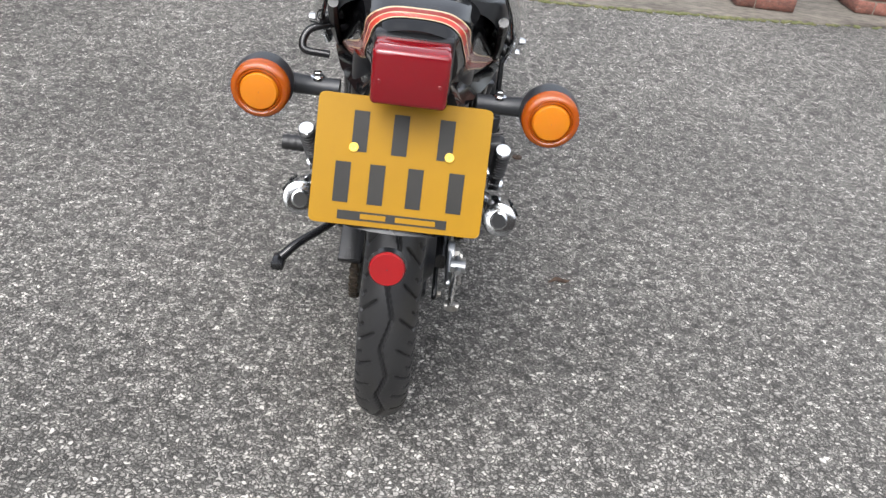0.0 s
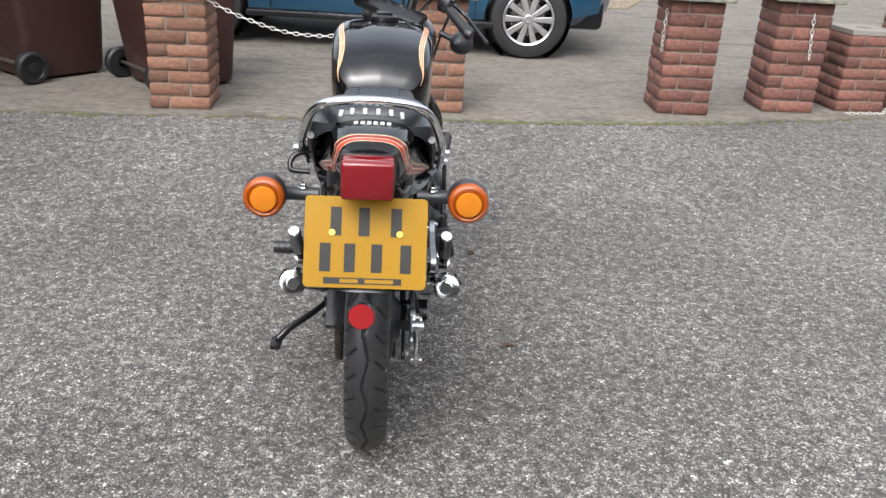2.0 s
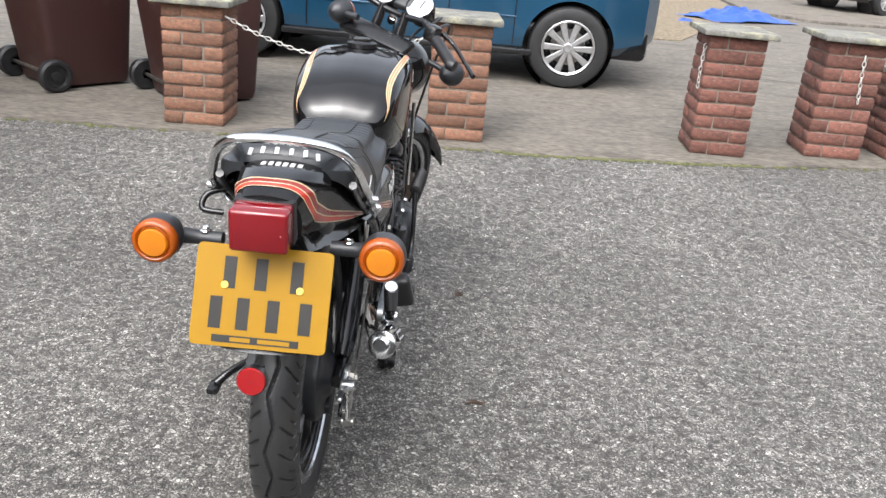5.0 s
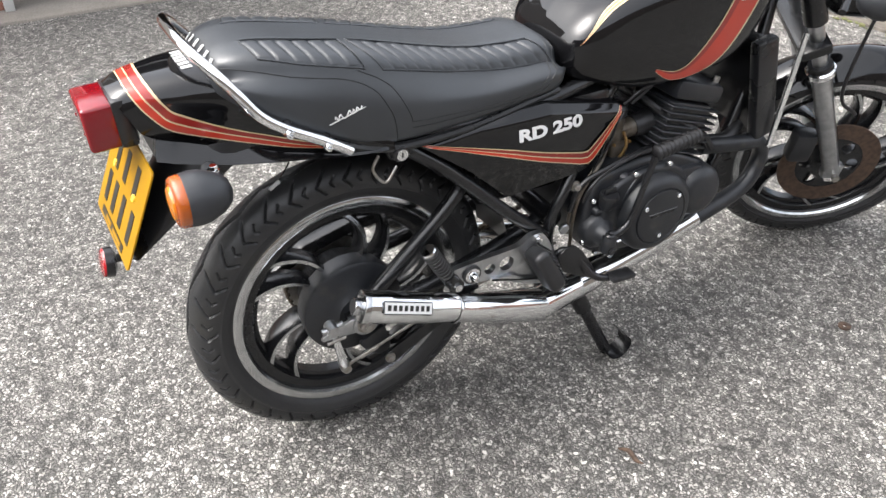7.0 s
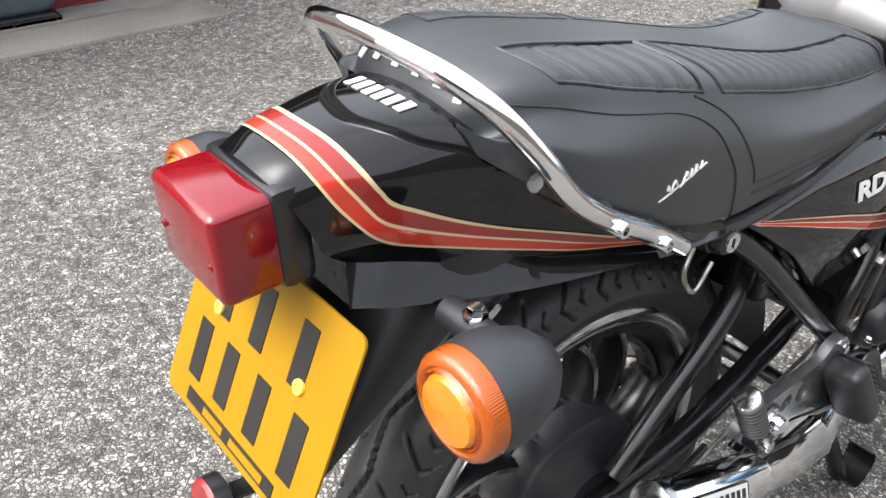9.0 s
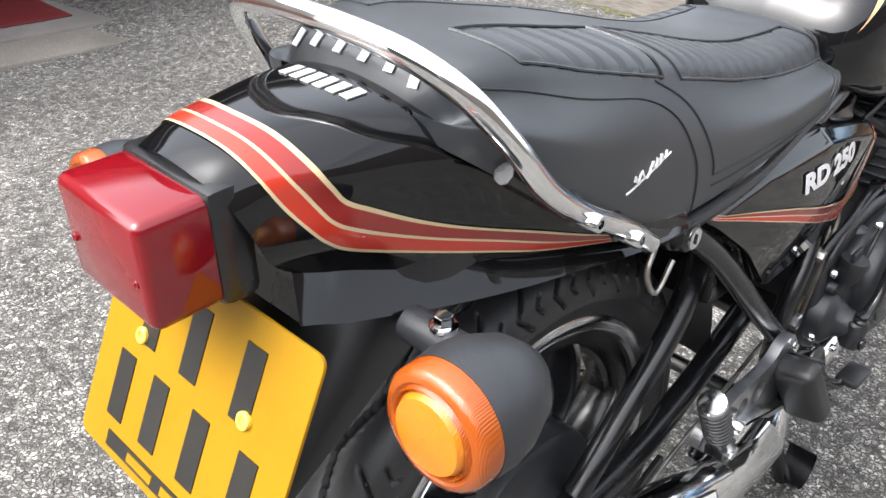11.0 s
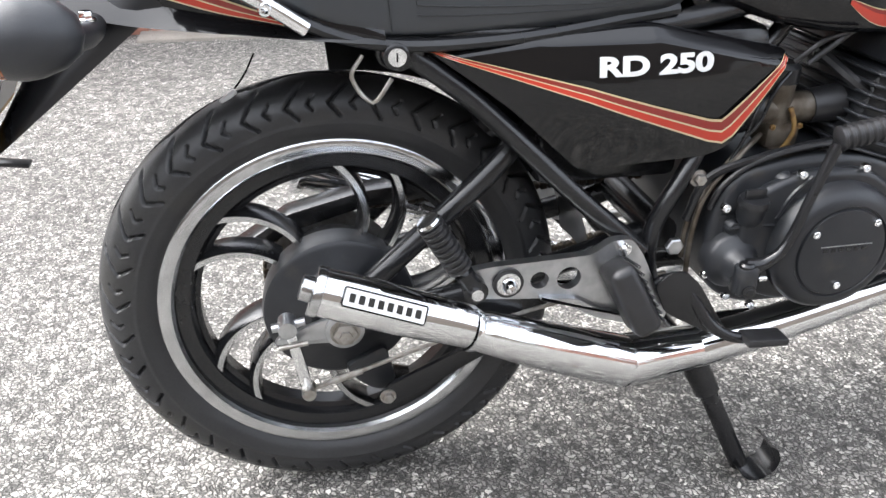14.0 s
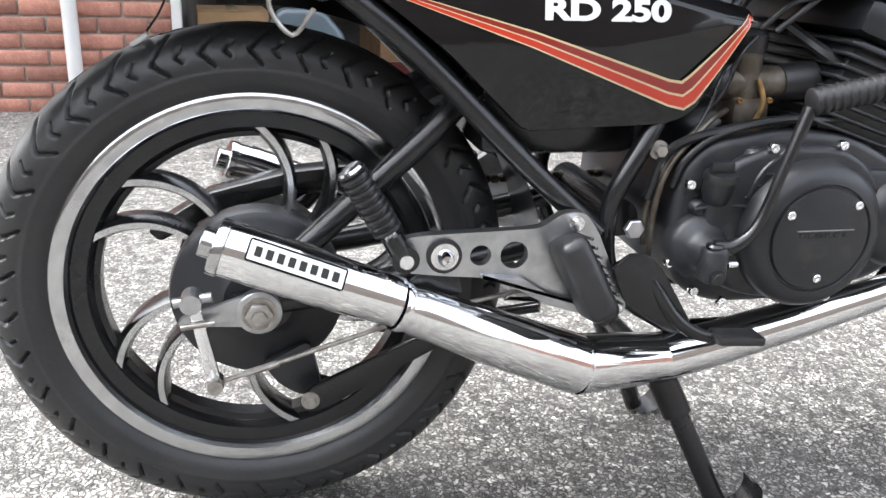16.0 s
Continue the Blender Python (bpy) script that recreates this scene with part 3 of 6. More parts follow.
wheelie_bin((-2.24, 3.74, DRIVE_Z), 141, "dark brown plastic wheelie bin standing on the drive")
wheelie_bin((-1.37, 3.64, DRIVE_Z), 130.5, "dark brown plastic wheelie bin behind a brick pillar")


# ---- cars ----
def car(name, label, paint, m, wheels=True):
    c = thing(name, label, "car", m=m)
    # sections along x (front at -x), as half profiles (y, z); the near side is -y
    stations = [(-2.85, 0.55, 0.34, 0.62, 0.66, 0.55), (-2.70, 0.74, 0.25, 0.72, 0.80, 0.66), (-2.3, 0.86, 0.22, 0.80, 0.92, 0.72), (-1.7, 0.89, 0.22, 0.86, 1.0, 0.74),
                (-1.35, 0.90, 0.22, 0.90, 1.05, 0.74), (-0.55, 0.90, 0.22, 0.92, 1.42, 0.60), (0.0, 0.90, 0.22, 0.93, 1.47, 0.60), (0.8, 0.90, 0.24, 0.94, 1.45, 0.60),
                (1.05, 0.86, 0.27, 0.95, 1.38, 0.58), (1.25, 0.76, 0.31, 0.94, 1.12, 0.58), (1.36, 0.58, 0.38, 0.86, 0.92, 0.50)]
    bm = bmesh.new()
    loops = []
    for x, w, zb, zs, zt, tw in stations:
        half = [(w * 0.86, zb), (w * 0.97, zb + 0.07), (w, zb + 0.16), (w * 0.985, (zb + zs) / 2 + 0.10), (w * 0.995, zs - 0.10), (w * 0.96, zs - 0.02), (tw + (w - tw) * 0.35, (zs + zt) / 2 + 0.04), (tw, zt - 0.03), (tw * 0.6, zt)]
        loops.append([Vector((x, -a, b)) for a, b in half] + [Vector((x, a, b)) for a, b in reversed(half)])
    rings(bm, loops)
    body = part("body", bm, paint, c, angle=28)
    for wx in (-1.96, 0.66):
        cutter = new("cutter", as_mesh("cutter", lathe([(-1.2, 0.0005), (-1.2, 0.36), (1.2, 0.36), (1.2, 0.0005)], 40, "y")))
        cutter.location = (wx, 0, 0.31)
        mod = body.modifiers.new("arch", "BOOLEAN")
        cutter.parent = c
        bpy.context.view_layer.update()
        mod.object, mod.operation, mod.solver = cutter, "DIFFERENCE", "EXACT"
        me = bpy.data.meshes.new_from_object(body.evaluated_get(bpy.context.evaluated_depsgraph_get()))
        body.modifiers.clear()
        body.data = me
        bpy.data.objects.remove(cutter)
    smooth(body.data, 28)
    part("underbody", box((3.9, 1.45, 0.25), (-0.65, 0, 0.36), 0.05), SATIN_BLACK, c)
    for sy in (-1, 1):
        part("window", slab([(-1.2, 0.98), (-0.5, 1.36), (0.75, 1.38), (1.05, 1.0)], sy * 0.84, sy * 0.70, "xz", 0.01), GLASS, c, "dark tinted side glass")
        part("sill", box((2.0, 0.035, 0.05), (-0.62, sy * 0.885, 0.255), 0.012), PLASTIC, c)
        part("door_crease", box((1.8, 0.012, 0.014), (-0.66, sy * 0.899, 0.52), 0.005), paint, c)
        for dx in (-1.42, -0.30, 0.22):
            part("door_gap", box((0.006, 0.01, 0.58), (dx, sy * 0.899, 0.60), 0), SATIN_BLACK, c)
        part("tail_light", box((0.06, 0.20, 0.12), (1.28, sy * 0.66, 0.86), 0.03, m=Matrix.Rotation(radians(sy * -38), 4, "Z")), RED_LENS, c, "red tail lamp")
        part("reflector", box((0.02, 0.16, 0.03), (1.30, sy * 0.62, 0.50), 0.006, m=Matrix.Rotation(radians(sy * 35), 4, "Z")), RED_REFLECTOR, c)
        for wx in (-1.96, 0.66):
            part("arch_liner", lathe([(sy * 0.45, 0.001), (sy * 0.45, 0.35), (sy * 0.80, 0.358)], 40, "y"), SATIN_BLACK, c, "", pose(wx, 0, 0.31))
            w = new("wheel")
            w.parent = c
            w.matrix_local = pose(wx, sy * 0.80, 0.315, 0, 0, 0 if sy < 0 else 180)
            part("tyre", lathe([(-0.09, 0.21), (-0.095, 0.26), (-0.085, 0.30), (-0.06, 0.315), (0.1, 0.315), (0.11, 0.27), (0.1, 0.21)], 48, "y"), RUBBER, w)
            part("rim", lathe([(0.08, 0.205), (-0.075, 0.208), (-0.09, 0.225), (-0.092, 0.21), (-0.07, 0.195), (0.02, 0.18), (0.03, 0.001)], 48, "y"), SATIN_BLACK, w)
            bms = []
            for k in range(10):
                a = 2 * math.pi * k / 10
                prof = slab(rounded([(0.03, -0.016), (0.205, -0.028), (0.205, 0.028), (0.03, 0.016)], 0.006), -0.085, -0.055, "xz", 0.006, 1)
                bmesh.ops.rotate(prof, matrix=Matrix.Rotation(a, 3, "Y"), verts=prof.verts)
                bms.append(prof)
            bms.append(lathe([(-0.09, 0.001), (-0.092, 0.03), (-0.08, 0.045), (-0.05, 0.05)], 24, "y"))
            bms.append(lathe([(-0.088, 0.192), (-0.095, 0.205), (-0.088, 0.218), (-0.07, 0.2)], 48, "y"))
            part("spokes", join(*bms), ALLOY, w, "ten-spoke silver alloy")
            part("disc", lathe([(0.0, 0.001), (0.0, 0.14), (0.012, 0.14)], 32, "y"), STEEL, w)
    return c


car("hatchback_car", "clean blue metallic hatchback parked on the concrete drive", CAR_BLUE, pose(0.45, 6.01, DRIVE_Z, 0, 0, -2))
car("parked_car", "dark car parked far up the drive", CAR_DARK, pose(9.85, 18.19, DRIVE_Z + 0.045, 0, 0, 31))


def crumpled():
    bm = bmesh.new()
    bmesh.ops.create_grid(bm, x_segments=24, y_segments=14, size=0.5)
    for v in bm.verts:
        n = noise.fractal(v.co * 5, 1.0, 2.0, 4)
        edge = max(0, 1 - (v.co.x ** 2 + v.co.y ** 2) * 3.2)
        v.co = Vector((v.co.x * (1 + 0.2 * n), v.co.y * 0.5, max(0.004, 0.10 * edge * (0.6 + 0.9 * abs(n)))))
    return bm


tarp = tagged(part("tarpaulin", crumpled(), TARP), "crumpled bright blue plastic sheet lying on the drive", "tarpaulin")
tarp.matrix_world = pose(4.65, 12.9, DRIVE_Z + 0.01, 0, 0, 30) @ Matrix.Scale(1.9, 4)
scrap = tagged(part("plastic_scrap", crumpled(), TARP), "small scrap of blue plastic on gravel", "plastic scrap")
scrap.matrix_world = pose(3.57, 11.87, DRIVE_Z + 0.01, 0, 0, 70) @ Matrix.Scale(0.4, 4)

# ---- garage side ----
WX = -3.25


def wall_of_bricks(name, y0, y1, top, label):
    """A brick wall along y whose face is at WX; low courses are single bricks."""
    w = part(name, box((0.10, y1 - y0, 2.6), (WX - 0.064, (y0 + y1) / 2, 1.24)), MORTAR)
    tagged(w, label, "brick wall", kind="structure")
    rng = random.Random(11)
    me = [brick_mesh("brick", 0.0625 + 0.04, 0.215, 0.0645, 20 + k, BRICK) for k in range(3)]
    rows = int((top + 0.06) / 0.075)
    for c in range(rows):
        z = -0.06 + (c + 0.5) * 0.075
        y = y1 - 0.1075 - (0.1125 if c % 2 else 0.0)
        if c % 2:
            ob = new("brick", half_brick)
            ob.parent = w
            ob.matrix_local = pose(WX - 0.0505, y1 - 0.051, z)
        while y > y0:
            ob = new("brick", rng.choice(me))
            ob.parent = w
            ob.matrix_local = pose(WX - 0.0505 + rng.uniform(-0.0015, 0.0015), y, z, 0, 0, rng.uniform(-0.3, 0.3))
            y -= 0.225
    return w


half_brick = brick_mesh("brick", 0.1025, 0.1025, 0.0645, 31, BRICK)

wall_of_bricks("wall_north", -3.2, -0.38, 1.0, "red brick house wall in stretcher bond")
wall_of_bricks("wall_south", 2.37, 4.2, 0.5, "red brick wall beyond the garage door frame")

tagged(part("door_1", join(box((0.06, 0.045, 2.2), (WX + 0.005, -0.356, 1.04), 0.006), box((0.06, 0.07, 2.2), (WX + 0.005, 2.33, 1.04), 0.006), box((0.06, 2.83, 0.07), (WX + 0.005, 1.06, 2.17), 0.006)), WHITE_PAINT), "white painted frame of an open garage door", "door frame", kind="structure")
tagged(part("floor", box((4.6, 2.83, 0.06), (WX - 2.42, 1.06, -0.05), 0.006), GARAGE_FLOOR), "grey concrete garage floor", "floor", kind="structure")
step = tagged(part("trim", box((0.42, 3.4, 0.05), (WX - 0.03, 1.05, -0.058), 0.012), CONCRETE), "pale worn concrete sill across the garage opening", "sill", kind="structure")
tagged(part("wall_east", box((0.1, 3.4, 2.6), (WX - 4.7, 1.06, 1.2)), DARK_WALL), "dim garage back wall", "wall", kind="structure")
tagged(part("wall_west", join(box((4.5, 0.1, 2.6), (WX - 2.4, -0.42, 1.2)), box((4.5, 0.1, 2.6), (WX - 2.4, 2.55, 1.2))), DARK_WALL), "dim garage side walls", "wall", kind="structure")
def closing_wall(name, size, at, label):
    tagged(part(name, box(size, at), UNSEEN_WALL), label, "wall", kind="structure")


# unseen walls, added so the black paint reflects a dark horizon
closing_wall("wall_across", (0.3, 16.0, 4.4), (8.2, -1.2, 2.1), "unseen plain wall added across the drive to darken reflections")
closing_wall("wall_behind", (10.0, 0.3, 4.4), (3.0, -9.6, 2.1), "unseen plain wall added behind the yard to darken reflections")
tagged(part("ceiling", box((4.8, 3.2, 0.08), (WX - 2.4, 1.06, 2.5)), DARK_WALL), "dim garage ceiling", "ceiling", kind="structure")
mat = tagged(part("floor_mat", box((1.5, 1.05, 0.008), (WX - 1.05, 0.55, -0.015), 0.003), RED_FLOOR), "dusty dark red mat on the garage floor", "mat")

drainpipe = thing("drainpipe", "white plastic drainpipe fixed to the brick wall", "drainpipe", m=pose(WX + 0.055, -0.82, -0.05))
part("pipe", tube([(0, 0, 0.02), (0, 0, 2.5)], 0.034, 20), WHITE_PAINT, drainpipe)
part("shoe", lathe([(0.0, 0.03), (0.0, 0.042), (0.04, 0.044), (0.05, 0.036)], 20, "z"), SATIN_BLACK, drainpipe)
part("clip", box((0.075, 0.1, 0.04), (-0.012, 0, 1.2), 0.006), WHITE_PAINT, drainpipe)


def carton(at, size, turn, label):
    b = thing("cardboard_box", label, "cardboard box", "cardboard boxes", pose(*at, 0, 0, turn))
    part("body", box(size, (0, 0, size[2] / 2), 0.004, 1), CARDBOARD, b)
    for s in (-1, 1):
        part("flap", box((size[0], size[1] * 0.495, 0.004), (0, s * size[1] * 0.25, size[2] + 0.003), 0.001, 1), CARDBOARD, b)
    part("tape", box((size[0] * 1.001, 0.05, 0.001), (0, 0, size[2] + 0.006)), CREAM, b)
    return b


carton((WX - 0.55, -0.12, -0.018), (0.42, 0.36, 0.42), 4, "plain brown cardboard box in the garage doorway")
carton((WX - 1.2, 1.72, -0.018), (0.5, 0.55, 0.5), -6, "large brown cardboard box on the garage floor")
carton((WX - 1.9, 1.0, -0.018), (0.45, 0.42, 0.35), 12, "brown cardboard box at the back of the garage")


def spare_tank():
    """A removed grey-blue motorcycle body panel with a pale and orange flash, beside a steel canister."""
    t = thing("fairing_panel", "grey-blue motorcycle fairing panel with white and orange flash", "fairing", m=pose(WX - 0.22, 0.24, -0.02, 0, 0, 0))
    out = rounded([(-0.20, 0.03), (0.17, 0.03), (0.22, 0.12), (0.22, 0.32), (0.10, 0.46), (-0.12, 0.46), (-0.22, 0.30)], 0.05)
    part("shell", slab(out, -0.02, 0.06, "yz", 0.03, 3), BAG_GREY, t)
    part("foot", slab(rounded([(-0.23, 0.0), (0.20, 0.0), (0.17, 0.035), (-0.2, 0.035)], 0.01), -0.06, 0.09, "yz", 0.012), SATIN_BLACK, t)
    rng = random.Random(3)
    for k in range(6):
        part("flash", slab([(-0.13 + 0.045 * k, 0.18 + rng.uniform(-.02, .02)), (-0.10 + 0.045 * k, 0.17), (-0.05 + 0.045 * k, 0.26 + rng.uniform(-.02, .02)), (-0.09 + 0.045 * k, 0.25)], 0.061, 0.064), WHITE_LETTER if k < 4 else ORANGE, t)
    s = thing("canister", "polished dark steel silencer lying on the garage floor", "silencer", m=pose(WX - 0.35, -0.02, 0.07))
    part("body", lathe([(-0.24, 0.001), (-0.24, 0.06), (-0.2, 0.075), (0.12, 0.08), (0.17, 0.06), (0.2, 0.03), (0.2, 0.001)], 28, "y"), CHROME, s)
    part("band", lathe([(0.02, 0.081), (0.02, 0.084), (0.06, 0.084), (0.06, 0.081)], 28, "y"), STEEL, s)


spare_tank()

# ---- motorcycle ----
bike = thing("motorcycle", "gloss black vintage motorcycle with red and cream stripes on its stand", "motorcycle")
REAR = Vector((0.002, 0.0, 0.326))
TR = 0.322


def tyre(seg, R, half, bead, n=34):
    """A road tyre about the x axis: a zigzag centre groove and chevron grooves running over both shoulders."""
    edge, prof = R - 0.044, []
    for k in range(57):
        a = -92 + 184 * k / 56
        prof.append((half * math.sin(radians(a)), R - (R - edge) * (1 - math.cos(radians(a))), a))
    wall = [(half * 1.0, edge - 0.005), (half * 1.012, edge - 0.006), (half * 1.012, edge - 0.009), (half * 1.0, edge - 0.010), (half * 0.97, (edge + bead) / 2 + 0.004), (half * 0.88, bead + 0.018), (half * 0.76, bead + 0.011), (half * 0.66, bead + 0.006), (half * 0.62, bead)]
    prof = [(-x, r, -180) for x, r in reversed(wall)] + prof + [(x, r, 180) for x, r in wall]

    def dip(d, w, depth):
        f = max(0.0, 1 - abs(d) / w)
        return depth * min(1.0, 1.8 * f)

    bm = bmesh.new()
    loops = []
    for i in range(seg):
        th = 2 * math.pi * i / seg
        ph = th * n / (2 * math.pi)
        row = []
        for x, r, a in prof:
            g, b = 0.0, abs(a)
            if b < 95:
                zig = 9 * (4 * abs((ph * 0.5) % 1 - 0.5) - 1)
                g = dip(a - zig, 4.5, 0.006)
                step = 0.0 if a > 0 else 0.5
                if 22 < b < 91:
                    q = (ph + step + abs(b - 66) / 85) % 1 - 0.5
                    g = max(g, dip(q, 0.060, 0.0050 * min(1, (b - 22) / 6)))
                if 52 < b < 78:
                    q = (ph + step + 0.5 + abs(b - 66) / 85) % 1 - 0.5
                    g = max(g, dip(q, 0.050, 0.0040))
            d = Vector((x, r - edge + 0.006)).normalized()
            row.append(Vector((x - g * d.x, (r - g * d.y) * math.cos(th), (r - g * d.y) * math.sin(th))))
        loops.append(row)
    loops.append(loops[0])
    rings(bm, loops, False, False)
    bmesh.ops.remove_doubles(bm, verts=bm.verts, dist=1e-6)
    return bm


def spoked(parent, r0, r1, xh, start, sweep):
    """Five pairs of swept spokes: black bodies with polished faces on both sides."""
    for k in range(5):
        for off in (0, 22):
            a0 = radians(start + k * 72 + off)
            pts = []
            for q in range(11):
                t = q / 10
                a = a0 + radians(sweep) * (0.25 * t + 0.75 * t * t)
                r = r0 + (r1 - r0) * t
                pts.append((r * math.cos(a), r * math.sin(a)))
            side_pts = []
            for i, (y, z) in enumerate(pts):
                d = (Vector(pts[min(i + 1, 10)]) - Vector(pts[max(i - 1, 0)])).normalized()
                side_pts.append((y, z, -d.y, d.x))
            bm = bmesh.new()
            loops = []
            for i, (y, z, ny, nz) in enumerate(side_pts):
                w, dx = 0.0068 + 0.0025 * i / 10, xh * (1 - 0.2 * i / 10)
                loops.append([Vector((sx * dx, y + ny * w * sw, z + nz * w * sw)) for sx, sw in ((-1, -0.5), (-0.6, -1), (0.6, -1), (1, -0.5), (1, 0.5), (0.6, 1), (-0.6, 1), (-1, 0.5))])
            rings(bm, loops)
            sp = part("spoke", bm, SATIN_BLACK, parent)
            for side in (-1, 1):
                fb = bmesh.new()
                fl = []
                for i, (y, z, ny, nz) in enumerate(side_pts):
                    dx, w = xh * (1 - 0.2 * i / 10) + 0.0012, 0.0030 + 0.001 * i / 10
                    fl.append([Vector((side * dx, y - ny * w, z - nz * w)), Vector((side * dx, y + ny * w, z + nz * w))])
                rings(fb, fl, False, False)
                part("polished_face", fb, POLISHED, sp, "polished spoke face")


def wheel(name, R, half, bead, hub_r, parent, m, drum=True):
    w = new(name)
    w.parent = parent
    w.matrix_local = m
    part("tyre", tyre(1080 if drum else 720, R, half, bead), RUBBER, w, "black rubber road tyre with cut tread", angle=50)
    h = half * 0.64
    part("rim", lathe([(-h, bead), (-h, bead + 0.012), (-h - 0.004, bead + 0.013), (-h - 0.006, bead - 0.004), (-h + 0.004, bead - 0.012), (-h + 0.006, bead - 0.030), (-h * 0.45, bead - 0.038), (h * 0.45, bead - 0.038), (h - 0.006, bead - 0.030), (h - 0.004, bead - 0.012), (h + 0.006, bead - 0.004), (h + 0.004, bead + 0.013), (h, bead + 0.012), (h, bead)], 96), SATIN_BLACK, w)
    for s in (-1, 1):
        part("polished_lip", lathe([(s * (h + 0.0060), bead + 0.0125), (s * (h + 0.0088), bead + 0.0085), (s * (h + 0.0086), bead + 0.002), (s * (h + 0.0066), bead - 0.0045), (s * (h + 0.0066), bead - 0.006), (s * (h + 0.0080), bead - 0.0068), (s * (h + 0.0030), bead - 0.0105)], 96), POLISHED, w, "polished rim edge")
    part("barrel", lathe([(-h * 0.5, bead - 0.037), (-h * 0.4, bead - 0.044), (h * 0.4, bead - 0.044), (h * 0.5, bead - 0.037)], 96), SATIN_BLACK, w)
    spoked(w, hub_r, bead - 0.022, 0.027, 45.7, 23)
    return w


rear = wheel("rear_wheel", TR, 0.049, 0.2335, 0.098, bike, Matrix.Translation(REAR))
part("hub", lathe([(-0.06, 0.001), (-0.06, 0.075), (-0.045, 0.085), (0.02, 0.09), (0.045, 0.098), (0.05, 0.10)], 48), SATIN_BLACK, rear)
drum = part("brake_plate", lathe([(0.010, 0.105), (0.042, 0.107), (0.050, 0.105), (0.055, 0.098), (0.058, 0.06), (0.074, 0.042), (0.074, 0.001)], 56), ENGINE_BLACK, rear, "black brake backing plate")
part("drum_lug", slab(rounded([(0.0, -0.09), (0.06, -0.06), (0.075, -0.125), (0.05, -0.14), (0.02, -0.12)], 0.012), 0.034, 0.066, "yz", 0.004), ENGINE_BLACK, drum)
part("sprocket", lathe([(-0.066, 0.06), (-0.066, 0.098), (-0.070, 0.098), (-0.070, 0.06)], 42, closed=True), STEEL, rear)

axle = part("axle_nut", join(lathe([(0.110, 0.001), (0.110, 0.0205), (0.113, 0.0205), (0.113, 0.001)], 24), lathe([(0.113, 0.0165), (0.121, 0.0165), (0.123, 0.013), (0.123, 0.009), (0.128, 0.009), (0.128, 0.001)], 6)), STEEL, bike, "dull steel axle nut", Matrix.Translation(REAR))
part("brake_arm_stay", slab(rounded([(0.015, 0.345), (-0.012, 0.348), (-0.09, 0.322), (-0.094, 0.311), (-0.012, 0.306), (0.014, 0.311)], 0.008), 0.098, 0.108, "yz", 0.003), CAST_ALLOY, bike, "alloy swingarm end cap")
lever = part("brake_lever", slab(rounded([(-0.082, 0.354), (-0.068, 0.354), (-0.047, 0.246), (-0.055, 0.238), (-0.064, 0.246)], 0.005), 0.113, 0.121, "yz", 0.003), CHROME, bike, "bright alloy brake lever")
part("axle_washer", lathe([(0.098, 0.001), (0.098, 0.0265), (0.110, 0.0265), (0.1115, 0.0245), (0.1115, 0.001)], 36), CAST_ALLOY, bike, "round alloy boss round the axle", Matrix.Translation(REAR))
part("lever_clamp_bolt", tube([(0.124, -0.088, 0.318), (0.124, -0.050, 0.322)], 0.0035, 10), STEEL, lever)
part("pinch", join(tube([(0.104, -0.075, 0.348), (0.132, -0.075, 0.348)], 0.012, 16), tube([(0.118, -0.095, 0.346), (0.118, -0.052, 0.352)], 0.006, 10)), CAST_ALLOY, lever)
part("clevis", join(tube([(0.105, -0.054, 0.242), (0.132, -0.054, 0.242)], 0.009, 16), box((0.018, 0.02, 0.016), (0.118, -0.054, 0.242), 0.003)), STEEL, lever)
part("brake_rod", tube([(0.118, -0.05, 0.242), (0.11, 0.20, 0.315), (0.10, 0.46, 0.36)], 0.0032, 8), STEEL, bike)
part("adjuster", tube([(0.118, -0.02, 0.251), (0.1165, 0.02, 0.262)], 0.0045, 8), STEEL, bike)
torque = part("torque_arm", slab(rounded([(0.043, 0.19), (0.055, 0.176), (0.08, 0.182), (0.23, 0.262), (0.23, 0.29), (0.06, 0.212)], 0.008), 0.082, 0.092, "yz", 0.003), SATIN_BLACK, bike)
hexbolt(torque, (0.092, 0.058, 0.195), 0.008, 0.01)

